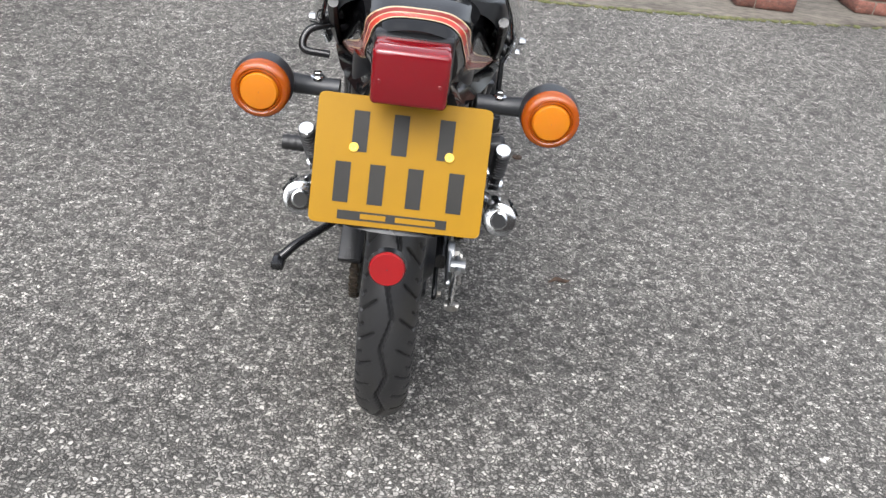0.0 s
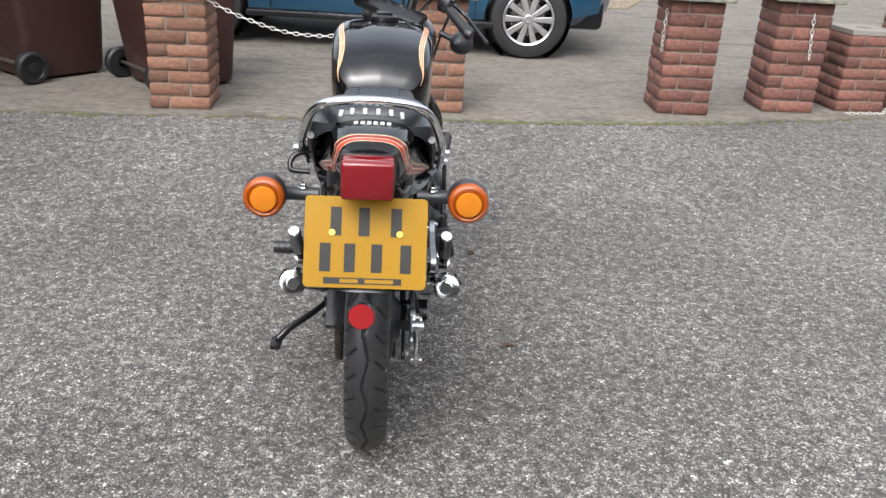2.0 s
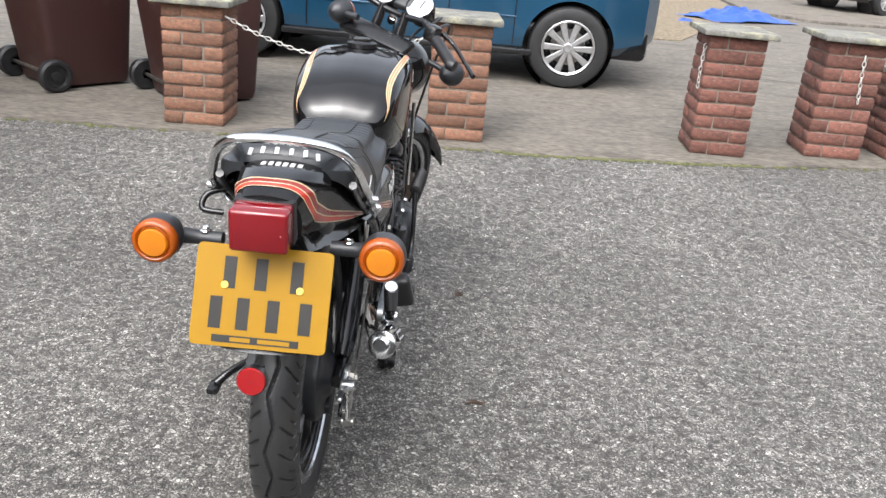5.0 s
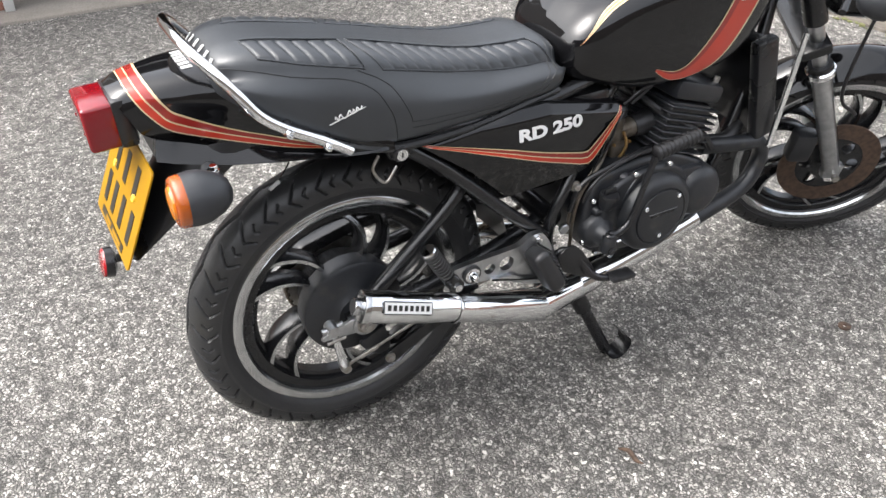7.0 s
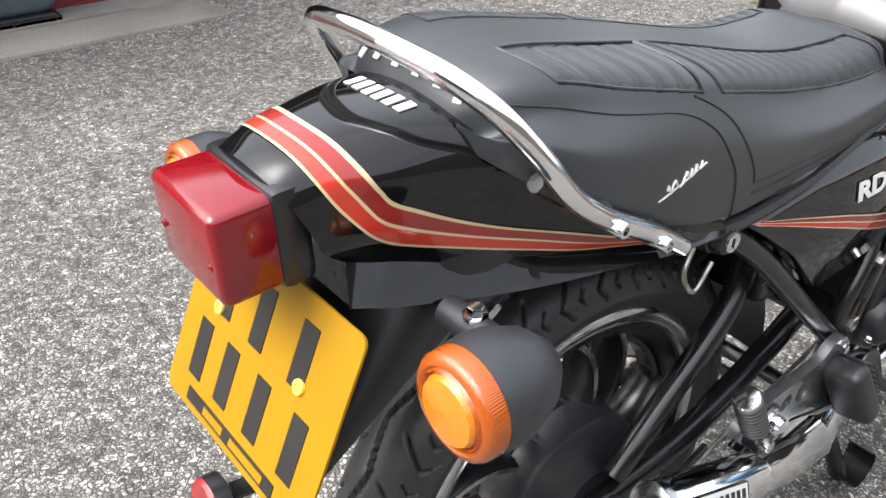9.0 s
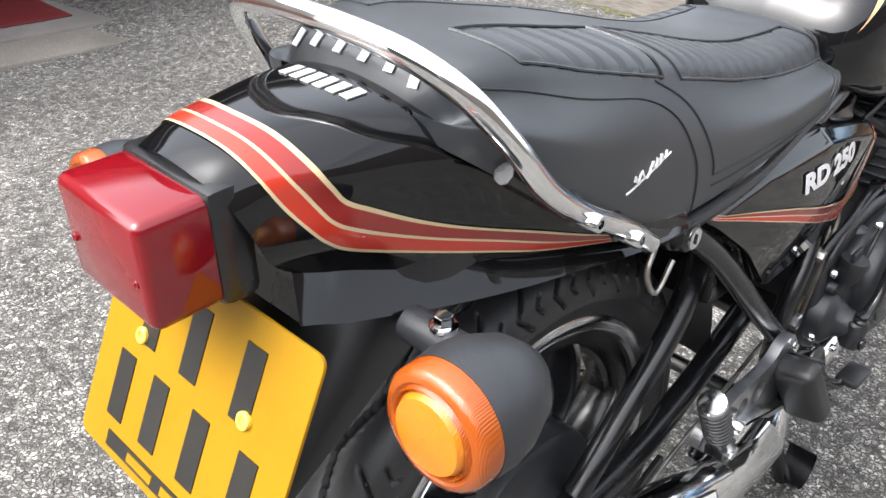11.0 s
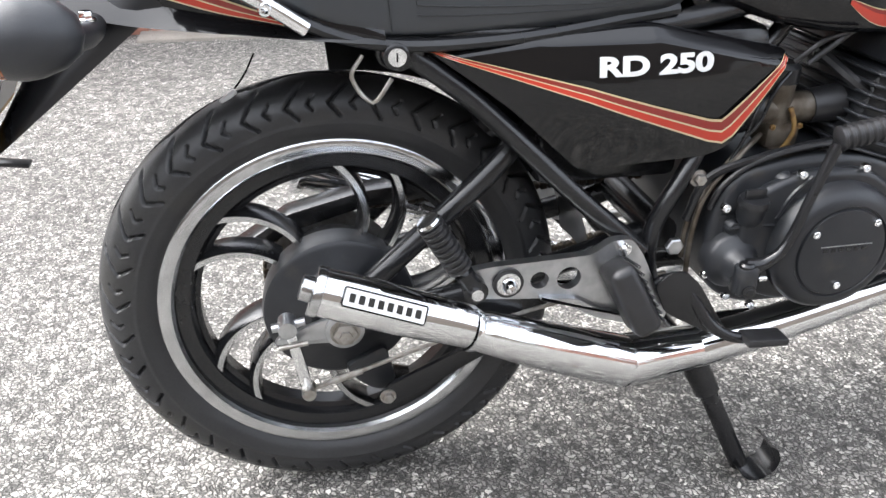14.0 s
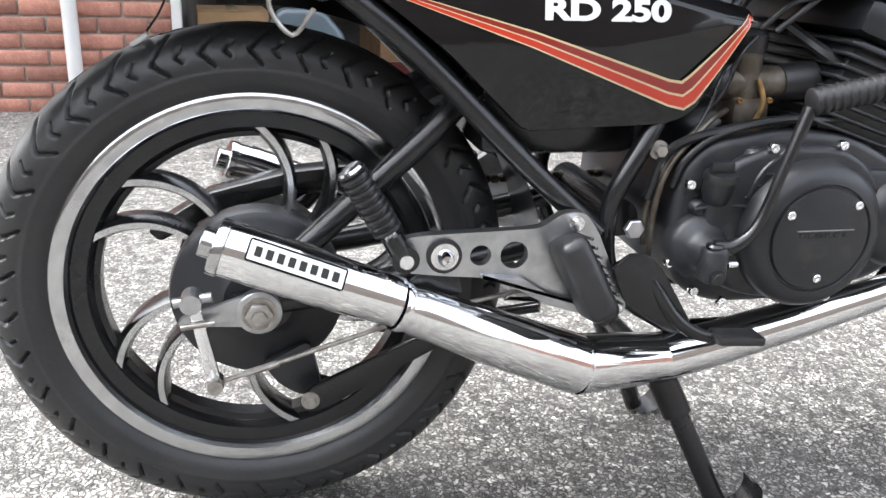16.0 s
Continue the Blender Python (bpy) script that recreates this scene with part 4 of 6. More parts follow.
# swingarm and frame
part("swingarm", join(*[bent([(s * 0.088, -0.03, 0.326), (s * 0.09, 0.15, 0.35), (s * 0.08, 0.32, 0.385), (s * 0.07, 0.45, 0.42)], 0.017, 8, 12) for s in (-1, 1)],
                      *[bent([(s * 0.088, 0.02, 0.365), (s * 0.088, 0.09, 0.43), (s * 0.085, 0.20, 0.53), (s * 0.06, 0.27, 0.60), (s * 0.02, 0.31, 0.64)], 0.0155, 8, 12) for s in (-1, 1)],
                      tube([(-0.1, 0.445, 0.425), (0.1, 0.445, 0.425)], 0.024, 16)), SATIN_BLACK, bike, "satin black triangulated swingarm")
part("frame", join(*[bent([(s * 0.115, 0.085, 0.70), (s * 0.125, 0.17, 0.635), (s * 0.135, 0.30, 0.51), (s * 0.135, 0.40, 0.42)], 0.0135, 8, 12) for s in (-1, 1)],
                   *[bent([(s * 0.08, 0.60, 0.72), (s * 0.095, 0.52, 0.62), (s * 0.128, 0.455, 0.53), (s * 0.13, 0.415, 0.44), (s * 0.12, 0.44, 0.34), (s * 0.11, 0.54, 0.27)], 0.0120, 8, 12) for s in (-1, 1)],
                   *[bent([(s * 0.05, -0.20, 0.785), (s * 0.075, -0.10, 0.755), (s * 0.10, 0.0, 0.733), (s * 0.118, 0.2, 0.715), (s * 0.10, 0.45, 0.72), (s * 0.06, 0.8, 0.80), (s * 0.02, 1.05, 0.85)], 0.014, 8, 12) for s in (-1, 1)],
                   *[bent([(s * 0.03, 1.06, 0.80), (s * 0.07, 0.99, 0.6), (s * 0.09, 0.88, 0.36), (s * 0.09, 0.80, 0.27), (s * 0.10, 0.54, 0.265)], 0.014, 8, 12) for s in (-1, 1)]), SATIN_BLACK, bike, "satin black tubular frame")
part("battery_box", box((0.19, 0.20, 0.19), (0, 0.36, 0.60), 0.015), SATIN_BLACK, bike)
part("shock", bent([(0, 0.20, 0.56), (0, 0.50, 0.70)], 0.03, 4, 16), SATIN_BLACK, bike)
part("inner_mudguard", Skin(lambda u, v: Vector(((u - 0.5) * (0.13 + 0.04 * v), (0.366 - 0.02 * abs(u - 0.5) ** 2) * math.cos(radians(6 + 84 * v)), 0.326 + (0.372 - 0.10 * (u - 0.5) ** 2) * math.sin(radians(6 + 84 * v))))).mesh(8, 22), PLASTIC, bike, "black plastic inner mudguard")

# ---- tail unit ----
def lerp_table(T, y):
    if y <= T[0][0]:
        return T[0][1:]
    for a, b in zip(T, T[1:]):
        if y <= b[0]:
            t = (y - a[0]) / (b[0] - a[0])
            return tuple(p + (q - p) * t for p, q in zip(a[1:], b[1:]))
    return T[-1][1:]


def smooth_table(T, y):
    """Rows of a table blended with a smooth curve through them."""
    if y <= T[0][0]:
        return T[0][1:]
    if y >= T[-1][0]:
        return T[-1][1:]
    i = next(k for k in range(len(T) - 1) if y <= T[k + 1][0])
    a, b = T[i], T[i + 1]
    p, q = T[max(i - 1, 0)], T[min(i + 2, len(T) - 1)]
    h = b[0] - a[0]
    t = (y - a[0]) / h
    h00, h10, h01, h11 = 2 * t ** 3 - 3 * t * t + 1, t ** 3 - 2 * t * t + t, -2 * t ** 3 + 3 * t * t, t ** 3 - t * t
    return tuple(h00 * a[j] + h10 * h * (b[j] - p[j]) / (b[0] - p[0]) + h01 * b[j] + h11 * h * (q[j] - a[j]) / (q[0] - a[0]) for j in range(1, len(a)))


# stations from the rear lip to the nose; each runs up the side: flare foot, crease, side, upper side, shoulder, top edge, centre
TAIL = [[(0.066, -0.320, 0.755), (0.050, -0.312, 0.785), (0.056, -0.332, 0.803), (0.056, -0.344, 0.828), (0.047, -0.357, 0.854), (0.028, -0.362, 0.863), (0, -0.364, 0.867)],
        [(0.072, -0.304, 0.752), (0.054, -0.290, 0.778), (0.066, -0.304, 0.810), (0.061, -0.322, 0.838), (0.053, -0.334, 0.859), (0.034, -0.340, 0.872), (0, -0.341, 0.875)],
        [(0.078, -0.286, 0.748), (0.0575, -0.268, 0.772), (0.071, -0.278, 0.805), (0.0715, -0.284, 0.836), (0.066, -0.299, 0.860), (0.040, -0.308, 0.877), (0, -0.310, 0.880)],
        [(0.096, -0.213, 0.736), (0.076, -0.216, 0.760), (0.080, -0.224, 0.789), (0.082, -0.228, 0.820), (0.080, -0.240, 0.855), (0.055, -0.250, 0.880), (0, -0.255, 0.885)],
        [(0.113, -0.155, 0.732), (0.094, -0.155, 0.751), (0.098, -0.160, 0.775), (0.099, -0.165, 0.800), (0.096, -0.175, 0.845), (0.070, -0.185, 0.873), (0, -0.190, 0.885)],
        [(0.126, -0.090, 0.7275), (0.112, -0.088, 0.741), (0.116, -0.090, 0.757), (0.115, -0.095, 0.785), (0.108, -0.105, 0.830), (0.080, -0.110, 0.848), (0, -0.115, 0.855)],
        [(0.139, -0.010, 0.721), (0.130, -0.008, 0.728), (0.131, -0.005, 0.737), (0.128, -0.005, 0.752), (0.118, -0.010, 0.775), (0.090, -0.015, 0.782), (0, -0.020, 0.785)],
        [(0.138, 0.060, 0.714), (0.1365, 0.060, 0.719), (0.136, 0.060, 0.723), (0.132, 0.060, 0.730), (0.120, 0.060, 0.737), (0.090, 0.060, 0.740), (0, 0.060, 0.742)]]


def spline(P, t):
    """A point at t (in pieces) on a smooth curve through P."""
    i = min(int(t), len(P) - 2)
    f = t - i
    b, c = P[i], P[i + 1]
    a = P[i - 1] if i else b * 2 - c
    d = P[i + 2] if i + 2 < len(P) else c * 2 - b
    return 0.5 * ((2 * b) + (c - a) * f + (2 * a - 5 * b + 4 * c - d) * f * f + (3 * b - a - 3 * c + d) * f ** 3)


TAIL_LINES = [[Vector(st[k]) for st in TAIL] for k in range(7)]


def tail_at(u, v):
    row = [spline(line, v * 7) for line in TAIL_LINES]
    uu = min(u, 1 - u) * 12
    if uu < 1:
        p = row[0].lerp(row[1], uu)
    else:
        mirror = Vector((-row[5].x, row[5].y, row[5].z))
        p = spline(row[1:] + [mirror], uu - 1)
    return Vector((p.x + 0.003 if u <= 0.5 else 0.003 - p.x, p.y, p.z))


tail_skin = Skin(tail_at)
tail = part("tail_unit", tail_skin.mesh(96, 84), GLOSS_BLACK, bike, "gloss black tail fairing with red and cream stripes", angle=25)
back = bmesh.new()
edge_pts = [tail_at(i / 96, 0) for i in range(97)]
back.faces.new([back.verts.new(p + Vector((0, 0.002, 0))) for p in edge_pts])
part("back_panel", back, PLASTIC, tail)


def bands(skin, parent, path, widths, flip, mirror=False):
    """Parallel bands on a skin: path is the lower edge as (u, v), with a side vector and width factor at each point."""
    for mat_, a, b, nm in widths:
        lo = [(u + du * a * k, v + dv * a * k) for u, v, du, dv, k in path]
        hi = [(u + du * b * k, v + dv * b * k) for u, v, du, dv, k in path]
        if mirror:
            lo, hi = [(1 - u, v) for u, v in lo], [(1 - u, v) for u, v in hi]
        part(nm, skin.strip(lo, hi, flip=flip, across=6), mat_, parent)


FIVE = [(CREAM, 0.0, 0.08, "cream_line"), (RED_STRIPE, 0.08, 0.46, "red_stripe"), (CREAM, 0.46, 0.54, "cream_line"), (DARK_STRIPE, 0.54, 0.90, "dark_red_stripe"), (CREAM, 0.90, 1.0, "cream_line")]
LOW = [(0.106, 0.885), (0.098, 0.76), (0.097, 0.66), (0.113, 0.55), (0.131, 0.43), (0.141, 0.29), (0.158, 0.20), (0.185, 0.158), (0.25, 0.143), (0.333, 0.143), (0.42, 0.143), (0.5, 0.143)]
TOP = [(0.112, 0.885), (0.158, 0.76), (0.178, 0.67), (0.190, 0.575), (0.210, 0.44), (0.232, 0.345), (0.252, 0.292), (0.29, 0.284), (0.333, 0.286), (0.38, 0.286), (0.44, 0.286), (0.5, 0.286)]
side_path = [(a[0], a[1], b[0] - a[0], b[1] - a[1], 1.0) for a, b in zip(LOW, TOP)]
bands(tail_skin, tail, side_path, FIVE, 1)
bands(tail_skin, tail, side_path, FIVE, 1, True)
for k in range(6):
    u, v = 0.5 - (k - 2.5) * 0.0175, 0.455
    nn = tail_skin.normal(u, v)
    part("badge_bar", box((0.0085, 0.017, 0.001)), WHITE_LETTER, tail, "white badge mark", Matrix.Translation(tail_at(u, v) + nn * 0.0008) @ Matrix((Vector((0, 1, 0)).cross(nn).normalized(), nn.cross(Vector((0, 1, 0)).cross(nn)).normalized(), nn)).transposed().to_4x4())

# rear lamp, plate and mudguard
lamp = part("tail_lamp", box((0.098, 0.058, 0.074), (0.001, -0.380, 0.818), 0.007, 3, Matrix.Rotation(radians(3), 4, "X")), RED_LENS, bike, "square red tail lamp lens")
part("lamp_base", box((0.105, 0.03, 0.082), (0.001, -0.350, 0.820), 0.008, 2, Matrix.Rotation(radians(3), 4, "X")), PLASTIC, lamp)
for s in (-1, 1):
    sc = screw(lamp, (0.001 + s * 0.038, -0.4078, 0.812), 0.003, "y", RED_LENS, "screw", 0.002)
    sc.rotation_euler = (0, 0, math.pi)

PM = Matrix.Translation((-0.001, -0.370, 0.682)) @ Matrix.Rotation(radians(-23.5), 4, "X")
plate = part("number_plate", slab(rounded([(-0.118, -0.088), (0.118, -0.088), (0.118, 0.088), (-0.118, 0.088)], 0.010), -0.0015, 0.0015, "xz", 0.0004, 1), PLATE, bike, "yellow reflective number plate", PM)
for row, xs in ((0.040, (-0.058, -0.004, 0.058)), (-0.030, (-0.077, -0.030, 0.022, 0.078))):
    for x in xs:
        part("bar", box((0.021, 0.001, 0.055), (x, -0.0019, row)), PLATE_BLACK, plate, "black bar")
part("strip", box((0.150, 0.001, 0.0125), (-0.004, -0.0019, -0.0745)), PLATE_BLACK, plate, "thin black strip")
for k in range(2):
    part("strip_bar", box((0.055 if k else 0.035, 0.001, 0.007), (0.028 if k else -0.03, -0.0026, -0.0745)), PLATE, plate)
for s in (-1, 1):
    sc = screw(plate, (s * 0.065, -0.0015, 0.018), 0.0065, "y", PLATE_BOLT, "plate_bolt", 0.004)
    sc.rotation_euler = (0, 0, math.pi)

part("rear_mudguard", Skin(lambda u, v: Vector((0.075 * math.cos(math.pi * u) * (1.25 - 0.25 * v) , -0.275 - 0.125 * v + (0.125 - 0.105 * v) * (1 - math.sin(math.pi * u)) , 0.775 - 0.185 * v))).mesh(16, 10), PLASTIC, bike, "black plastic mudguard flap")
part("plate_bracket", box((0.19, 0.004, 0.15), (0.003, -0.366, 0.684), 0.001, m=Matrix.Rotation(radians(-23.5), 4, "X")), PLASTIC, bike)
refl = part("rear_reflector", lathe([(-0.008, 0.001), (-0.008, 0.0235), (-0.004, 0.0255)], 32, "y"), RED_REFLECTOR, bike, "round red reflector", pose(-0.004, -0.425, 0.551, -8))
part("reflector_cup", lathe([(-0.004, 0.026), (0.01, 0.027), (0.014, 0.02), (0.014, 0.001)], 32, "y"), PLASTIC, refl)
part("reflector_stalk", box((0.02, 0.05, 0.006), (0, 0.03, 0.005), 0.002), PLASTIC, refl)


def indicator(at, side, parent):
    ind = part("indicator", lathe([(-0.012, 0.0405), (0.004, 0.042), (0.018, 0.040), (0.040, 0.0315), (0.055, 0.019), (0.061, 0.001)], 36, "y"), GREY_PLASTIC, parent, "dark grey plastic indicator with an amber lens", pose(*at))
    part("lens", lathe([(-0.012, 0.0402), (-0.024, 0.0395), (-0.028, 0.036), (-0.029, 0.032), (-0.0275, 0.030), (-0.030, 0.0285), (-0.0275, 0.027), (-0.030, 0.025)], 36, "y"), AMBER, ind, "amber ribbed lens")
    part("lens_centre", lathe([(-0.029, 0.026), (-0.0325, 0.024), (-0.034, 0.012), (-0.0345, 0.0005)], 36, "y"), AMBER_INNER, ind)
    part("stem", bent([(0, 0.03, -0.004), (-side * 0.03, 0.045, -0.01), (-side * 0.06, 0.052, -0.014), (-side * 0.10, 0.052, -0.014)], [0.018, 0.015, 0.0135, 0.0135], 6, 14), GREY_PLASTIC, ind)
    hexbolt(ind, (-side * 0.068, 0.052, -0.002), 0.007, 0.01, "z", CHROME)
    return ind


indicator((0.197, -0.300, 0.752), 1, bike)
indicator((-0.201, -0.303, 0.750), -1, bike)

# grab rail
RAIL = [(0.15, -0.026, 0.737), (0.152, -0.07, 0.767), (0.15, -0.13, 0.8016), (0.144, -0.168, 0.8304), (0.133, -0.196, 0.868), (0.115, -0.222, 0.9016), (0.085, -0.241, 0.9224), (0.04, -0.249, 0.9304), (0.0, -0.25, 0.932)]
rail = part("grab_rail", bent(RAIL + [(-x, y, z) for x, y, z in RAIL[-2::-1]], 0.0089, 8, 16), CHROME, bike, "chrome tubular grab rail")
for s in (-1, 1):
    for y, z in ((-0.130, 0.797), (-0.068, 0.760)):
        screw(rail, (s * 0.150, y, z + 0.001), 0.0075, "x", CHROME, "bolt", 0.016).rotation_euler = (0, 0, 0 if s > 0 else math.pi)
        part("spacer", tube([(s * 0.118, y + 0.01, z + 0.012), (s * 0.148, y, z)], 0.009, 12), SATIN_BLACK, rail)
part("helmet_hook", bent([(-0.13, -0.12, 0.79), (-0.165, -0.135, 0.78), (-0.17, -0.15, 0.755), (-0.13, -0.15, 0.75)], 0.006, 6), SATIN_BLACK, bike)

# ---- seat ----
# y, bottom z, top z, half width at bottom, half width at top
SEAT = [(-0.222, 0.864, 0.878, 0.07, 0.05), (-0.214, 0.856, 0.896, 0.096, 0.072), (-0.198, 0.844, 0.908, 0.114, 0.086), (-0.17, 0.824, 0.914, 0.127, 0.098), (-0.13, 0.796, 0.912, 0.134, 0.106), (-0.05, 0.755, 0.897, 0.137, 0.11), (0.03, 0.725, 0.881, 0.137, 0.108), (0.1, 0.717, 0.864, 0.136, 0.105), (0.18, 0.719, 0.844, 0.135, 0.102), (0.26, 0.724, 0.829, 0.134, 0.098), (0.34, 0.731, 0.825, 0.131, 0.096), (0.395, 0.736, 0.825, 0.127, 0.093), (0.422, 0.741, 0.817, 0.119, 0.086), (0.438, 0.750, 0.800, 0.104, 0.070)]


RIB_PANELS = ((0.095, 0.345, 0.25 / 6, 0.17), (0.365, 0.905, 0.54 / 14, 0.34))


def seat_at(u, v, ribbed=True):
    y = -0.222 + 0.66 * v
    zb, zt, wb, wt = smooth_table(SEAT, y)
    pts = catmull([(wb * 0.93, zb, 0), (wb, zb + 0.014, 0), (wb * 0.985, zb + (zt - zb) * 0.45, 0), (wt * 1.06, zt - 0.035, 0), (wt * 0.90, zt - 0.010, 0), (wt * 0.5, zt - 0.001, 0), (0, zt, 0)], 8)
    uu = min(u, 1 - u) * 2 * (len(pts) - 1)
    i = min(int(uu), len(pts) - 2)
    p = pts[i].lerp(pts[i + 1], uu - i)
    top = min(u, 1 - u)
    z = p.y
    # quilted ribs sewn across the top in two panels
    outer = lerp_table([(0.08, 0.33), (0.2, 0.297), (0.4, 0.268), (0.7, 0.275), (0.9, 0.255)], v)[0]
    inner = lerp_table([(0.08, 0.432), (0.4, 0.440), (0.9, 0.405)], v)[0]
    for lo, hi, step, slant in RIB_PANELS:
        s0 = v - (inner - top) * slant
        if ribbed and lo < s0 < hi and outer < top < inner:
            ph = (s0 - lo) / step % 1
            edge = min((top - outer) / 0.012, (inner - top) / 0.012, 1.0)
            z += 0.0042 * (min(1.0, 5.0 * min(ph, 1 - ph)) ** 0.7 * (0.8 + 0.2 * math.sin(math.pi * ph)) * edge - 0.8)
    return Vector((p.x if u <= 0.5 else -p.x, y, z))


seat_skin = Skin(seat_at)
seat = part("seat", seat_skin.mesh(150, 400, True), VINYL, bike, "black ribbed vinyl dual seat with raised stitching", angle=60)
def seam(uv, mirror=True, n=160):
    for mir in ((False, True) if mirror else (False,)):
        P = []
        for c in catmull([(u, v, 0) for u, v in uv], 24):
            u = 1 - c.x if mir else c.x
            P.append(seat_at(u, c.y, False) + seat_skin.normal(u, c.y) * 0.0004)
        part("stitch", tube(P, 0.0009, 6), THREAD, seat, "grey stitched seam")


seam([(0.31, 0.03), (0.275, 0.09), (0.245, 0.175), (0.238, 0.308), (0.212, 0.383), (0.169, 0.417), (0.131, 0.433), (0.06, 0.44)])
seam([(0.266, 0.35), (0.22, 0.433), (0.15, 0.475), (0.125, 0.482)])
seam([(0.125, 0.482), (0.117, 0.70), (0.105, 0.86), (0.16, 0.915), (0.22, 0.935), (0.36, 0.95)])
seam([(0.108, 0.482), (0.100, 0.70), (0.088, 0.875), (0.16, 0.94), (0.22, 0.958), (0.36, 0.97)])
welt = []
for mir in (False, True):
    for lo, hi, step, slant in RIB_PANELS:
        lines = []
        n_ribs = int((hi - lo) / step + 0.01)
        outer = lambda v: lerp_table([(0.08, 0.33), (0.2, 0.297), (0.4, 0.268), (0.7, 0.275), (0.9, 0.255)], v)[0]
        inner = lambda v: lerp_table([(0.08, 0.432), (0.4, 0.440), (0.9, 0.405)], v)[0]
        first, last = [], []
        for r_ in range(n_ribs + 1):
            s0 = lo + step * r_
            row = []
            for q in range(13):
                v = s0
                for _ in range(3):
                    top = outer(v) + (inner(v) - outer(v)) * q / 12
                    v = s0 + (inner(v) - top) * slant
                row.append((top, v))
            lines.append(row)
            first.append(row[0]), last.append(row[-1])
        lines += [first, last]
        for row in lines[-2:] + [lines[0], lines[n_ribs]]:
            P = []
            for c in catmull([(a, b, 0) for a, b in row], 4):
                u = 1 - c.x if mir else c.x
                P.append(seat_at(u, c.y, False) + Vector((0, 0, 0.0002)))
            welt.append(tube(P, 0.0015, 6))
part("piping", join(*welt), VINYL, seat, "raised black vinyl piping")
part("seat_base", join(*[bent([(s * 0.124, -0.19, 0.842), (s * 0.13, -0.10, 0.782), (s * 0.132, 0.03, 0.718), (s * 0.13, 0.2, 0.712), (s * 0.11, 0.42, 0.735)], 0.008, 8, 8) for s in (-1, 1)]), PLASTIC, seat)
for k in range(6):
    u = 0.36 + 0.056 * k
    p, nn = seat_at(u, 0.018), seat_skin.normal(u, 0.018)
    q = nn.to_track_quat("Z", "Y").to_matrix().to_4x4()
    part("badge_bar", box((0.0075, 0.014, 0.0012), (0, 0, 0)), WHITE_LETTER, seat, "white badge mark", Matrix.Translation(p + nn * 0.0012) @ q)
sig = []
for k in range(40):
    t = k / 39
    sig.append((0.137, -0.045 + 0.050 * t, 0.793 + 0.011 * t + 0.005 * math.sin(t * 31 + 2 * math.sin(t * 9)) * (1 - 0.45 * t)))
def on_seat(y, z):
    best = min((seat_at(i / 400, (y + 0.222) / 0.66) for i in range(40, 160)), key=lambda p: abs(p.z - z))
    return best
sgn = [on_seat(y, z) + Vector((0.0012, 0, 0)) for _, y, z in sig]
part("signature", tube(sgn, 0.0011, 5), WHITE_LETTER, seat, "white scrawled mark")
part("signature_stroke", tube([on_seat(-0.055 + 0.066 * k / 9, 0.786 + 0.017 * k / 9) + Vector((0.0012, 0, 0)) for k in range(10)], 0.0009, 5), WHITE_LETTER, seat)

# seat lock and hook
lock = part("seat_lock", lathe([(-0.03, 0.018), (0.0, 0.018), (0.012, 0.015), (0.014, 0.012), (0.014, 0.001)], 24), SATIN_BLACK, bike, "", pose(0.128, 0.072, 0.700))
part("lock_barrel", join(lathe([(0.0141, 0.0105), (0.0165, 0.0105), (0.0165, 0.0005)], 20)), CHROME, lock, "chrome key barrel")
part("keyhole", box((0.001, 0.002, 0.010), (0.0172, 0, 0), 0), SATIN_BLACK, lock)
part("frame_lug", slab(rounded([(0.045, 0.735), (0.10, 0.735), (0.108, 0.695), (0.078, 0.676), (0.052, 0.688)], 0.010), 0.108, 0.128, "yz", 0.003), SATIN_BLACK, bike)
part("hook", bent([(0.125, 0.035, 0.70), (0.128, 0.022, 0.675), (0.128, 0.045, 0.645), (0.128, 0.068, 0.672)], 0.0028, 5, 8), STEEL, bike, "bent wire hook")

# ---- side panels ----
PANEL = [(0.100, 0.706), (0.23, 0.722), (0.385, 0.722), (0.576, 0.680), (0.505, 0.562), (0.474, 0.550), (0.30, 0.543), (0.205, 0.632), (0.145, 0.676)]


def panel_x(y, z):
    edge_z = lerp_table([(0.100, 0.706), (0.23, 0.722), (0.385, 0.722), (0.576, 0.680)], y)[0]
    return 0.132 + 0.022 * math.exp(-(((y - 0.36) / 0.18) ** 2 + ((z - 0.64) / 0.08) ** 2)) - 0.95 * max(0.0, 0.017 - (edge_z - z))


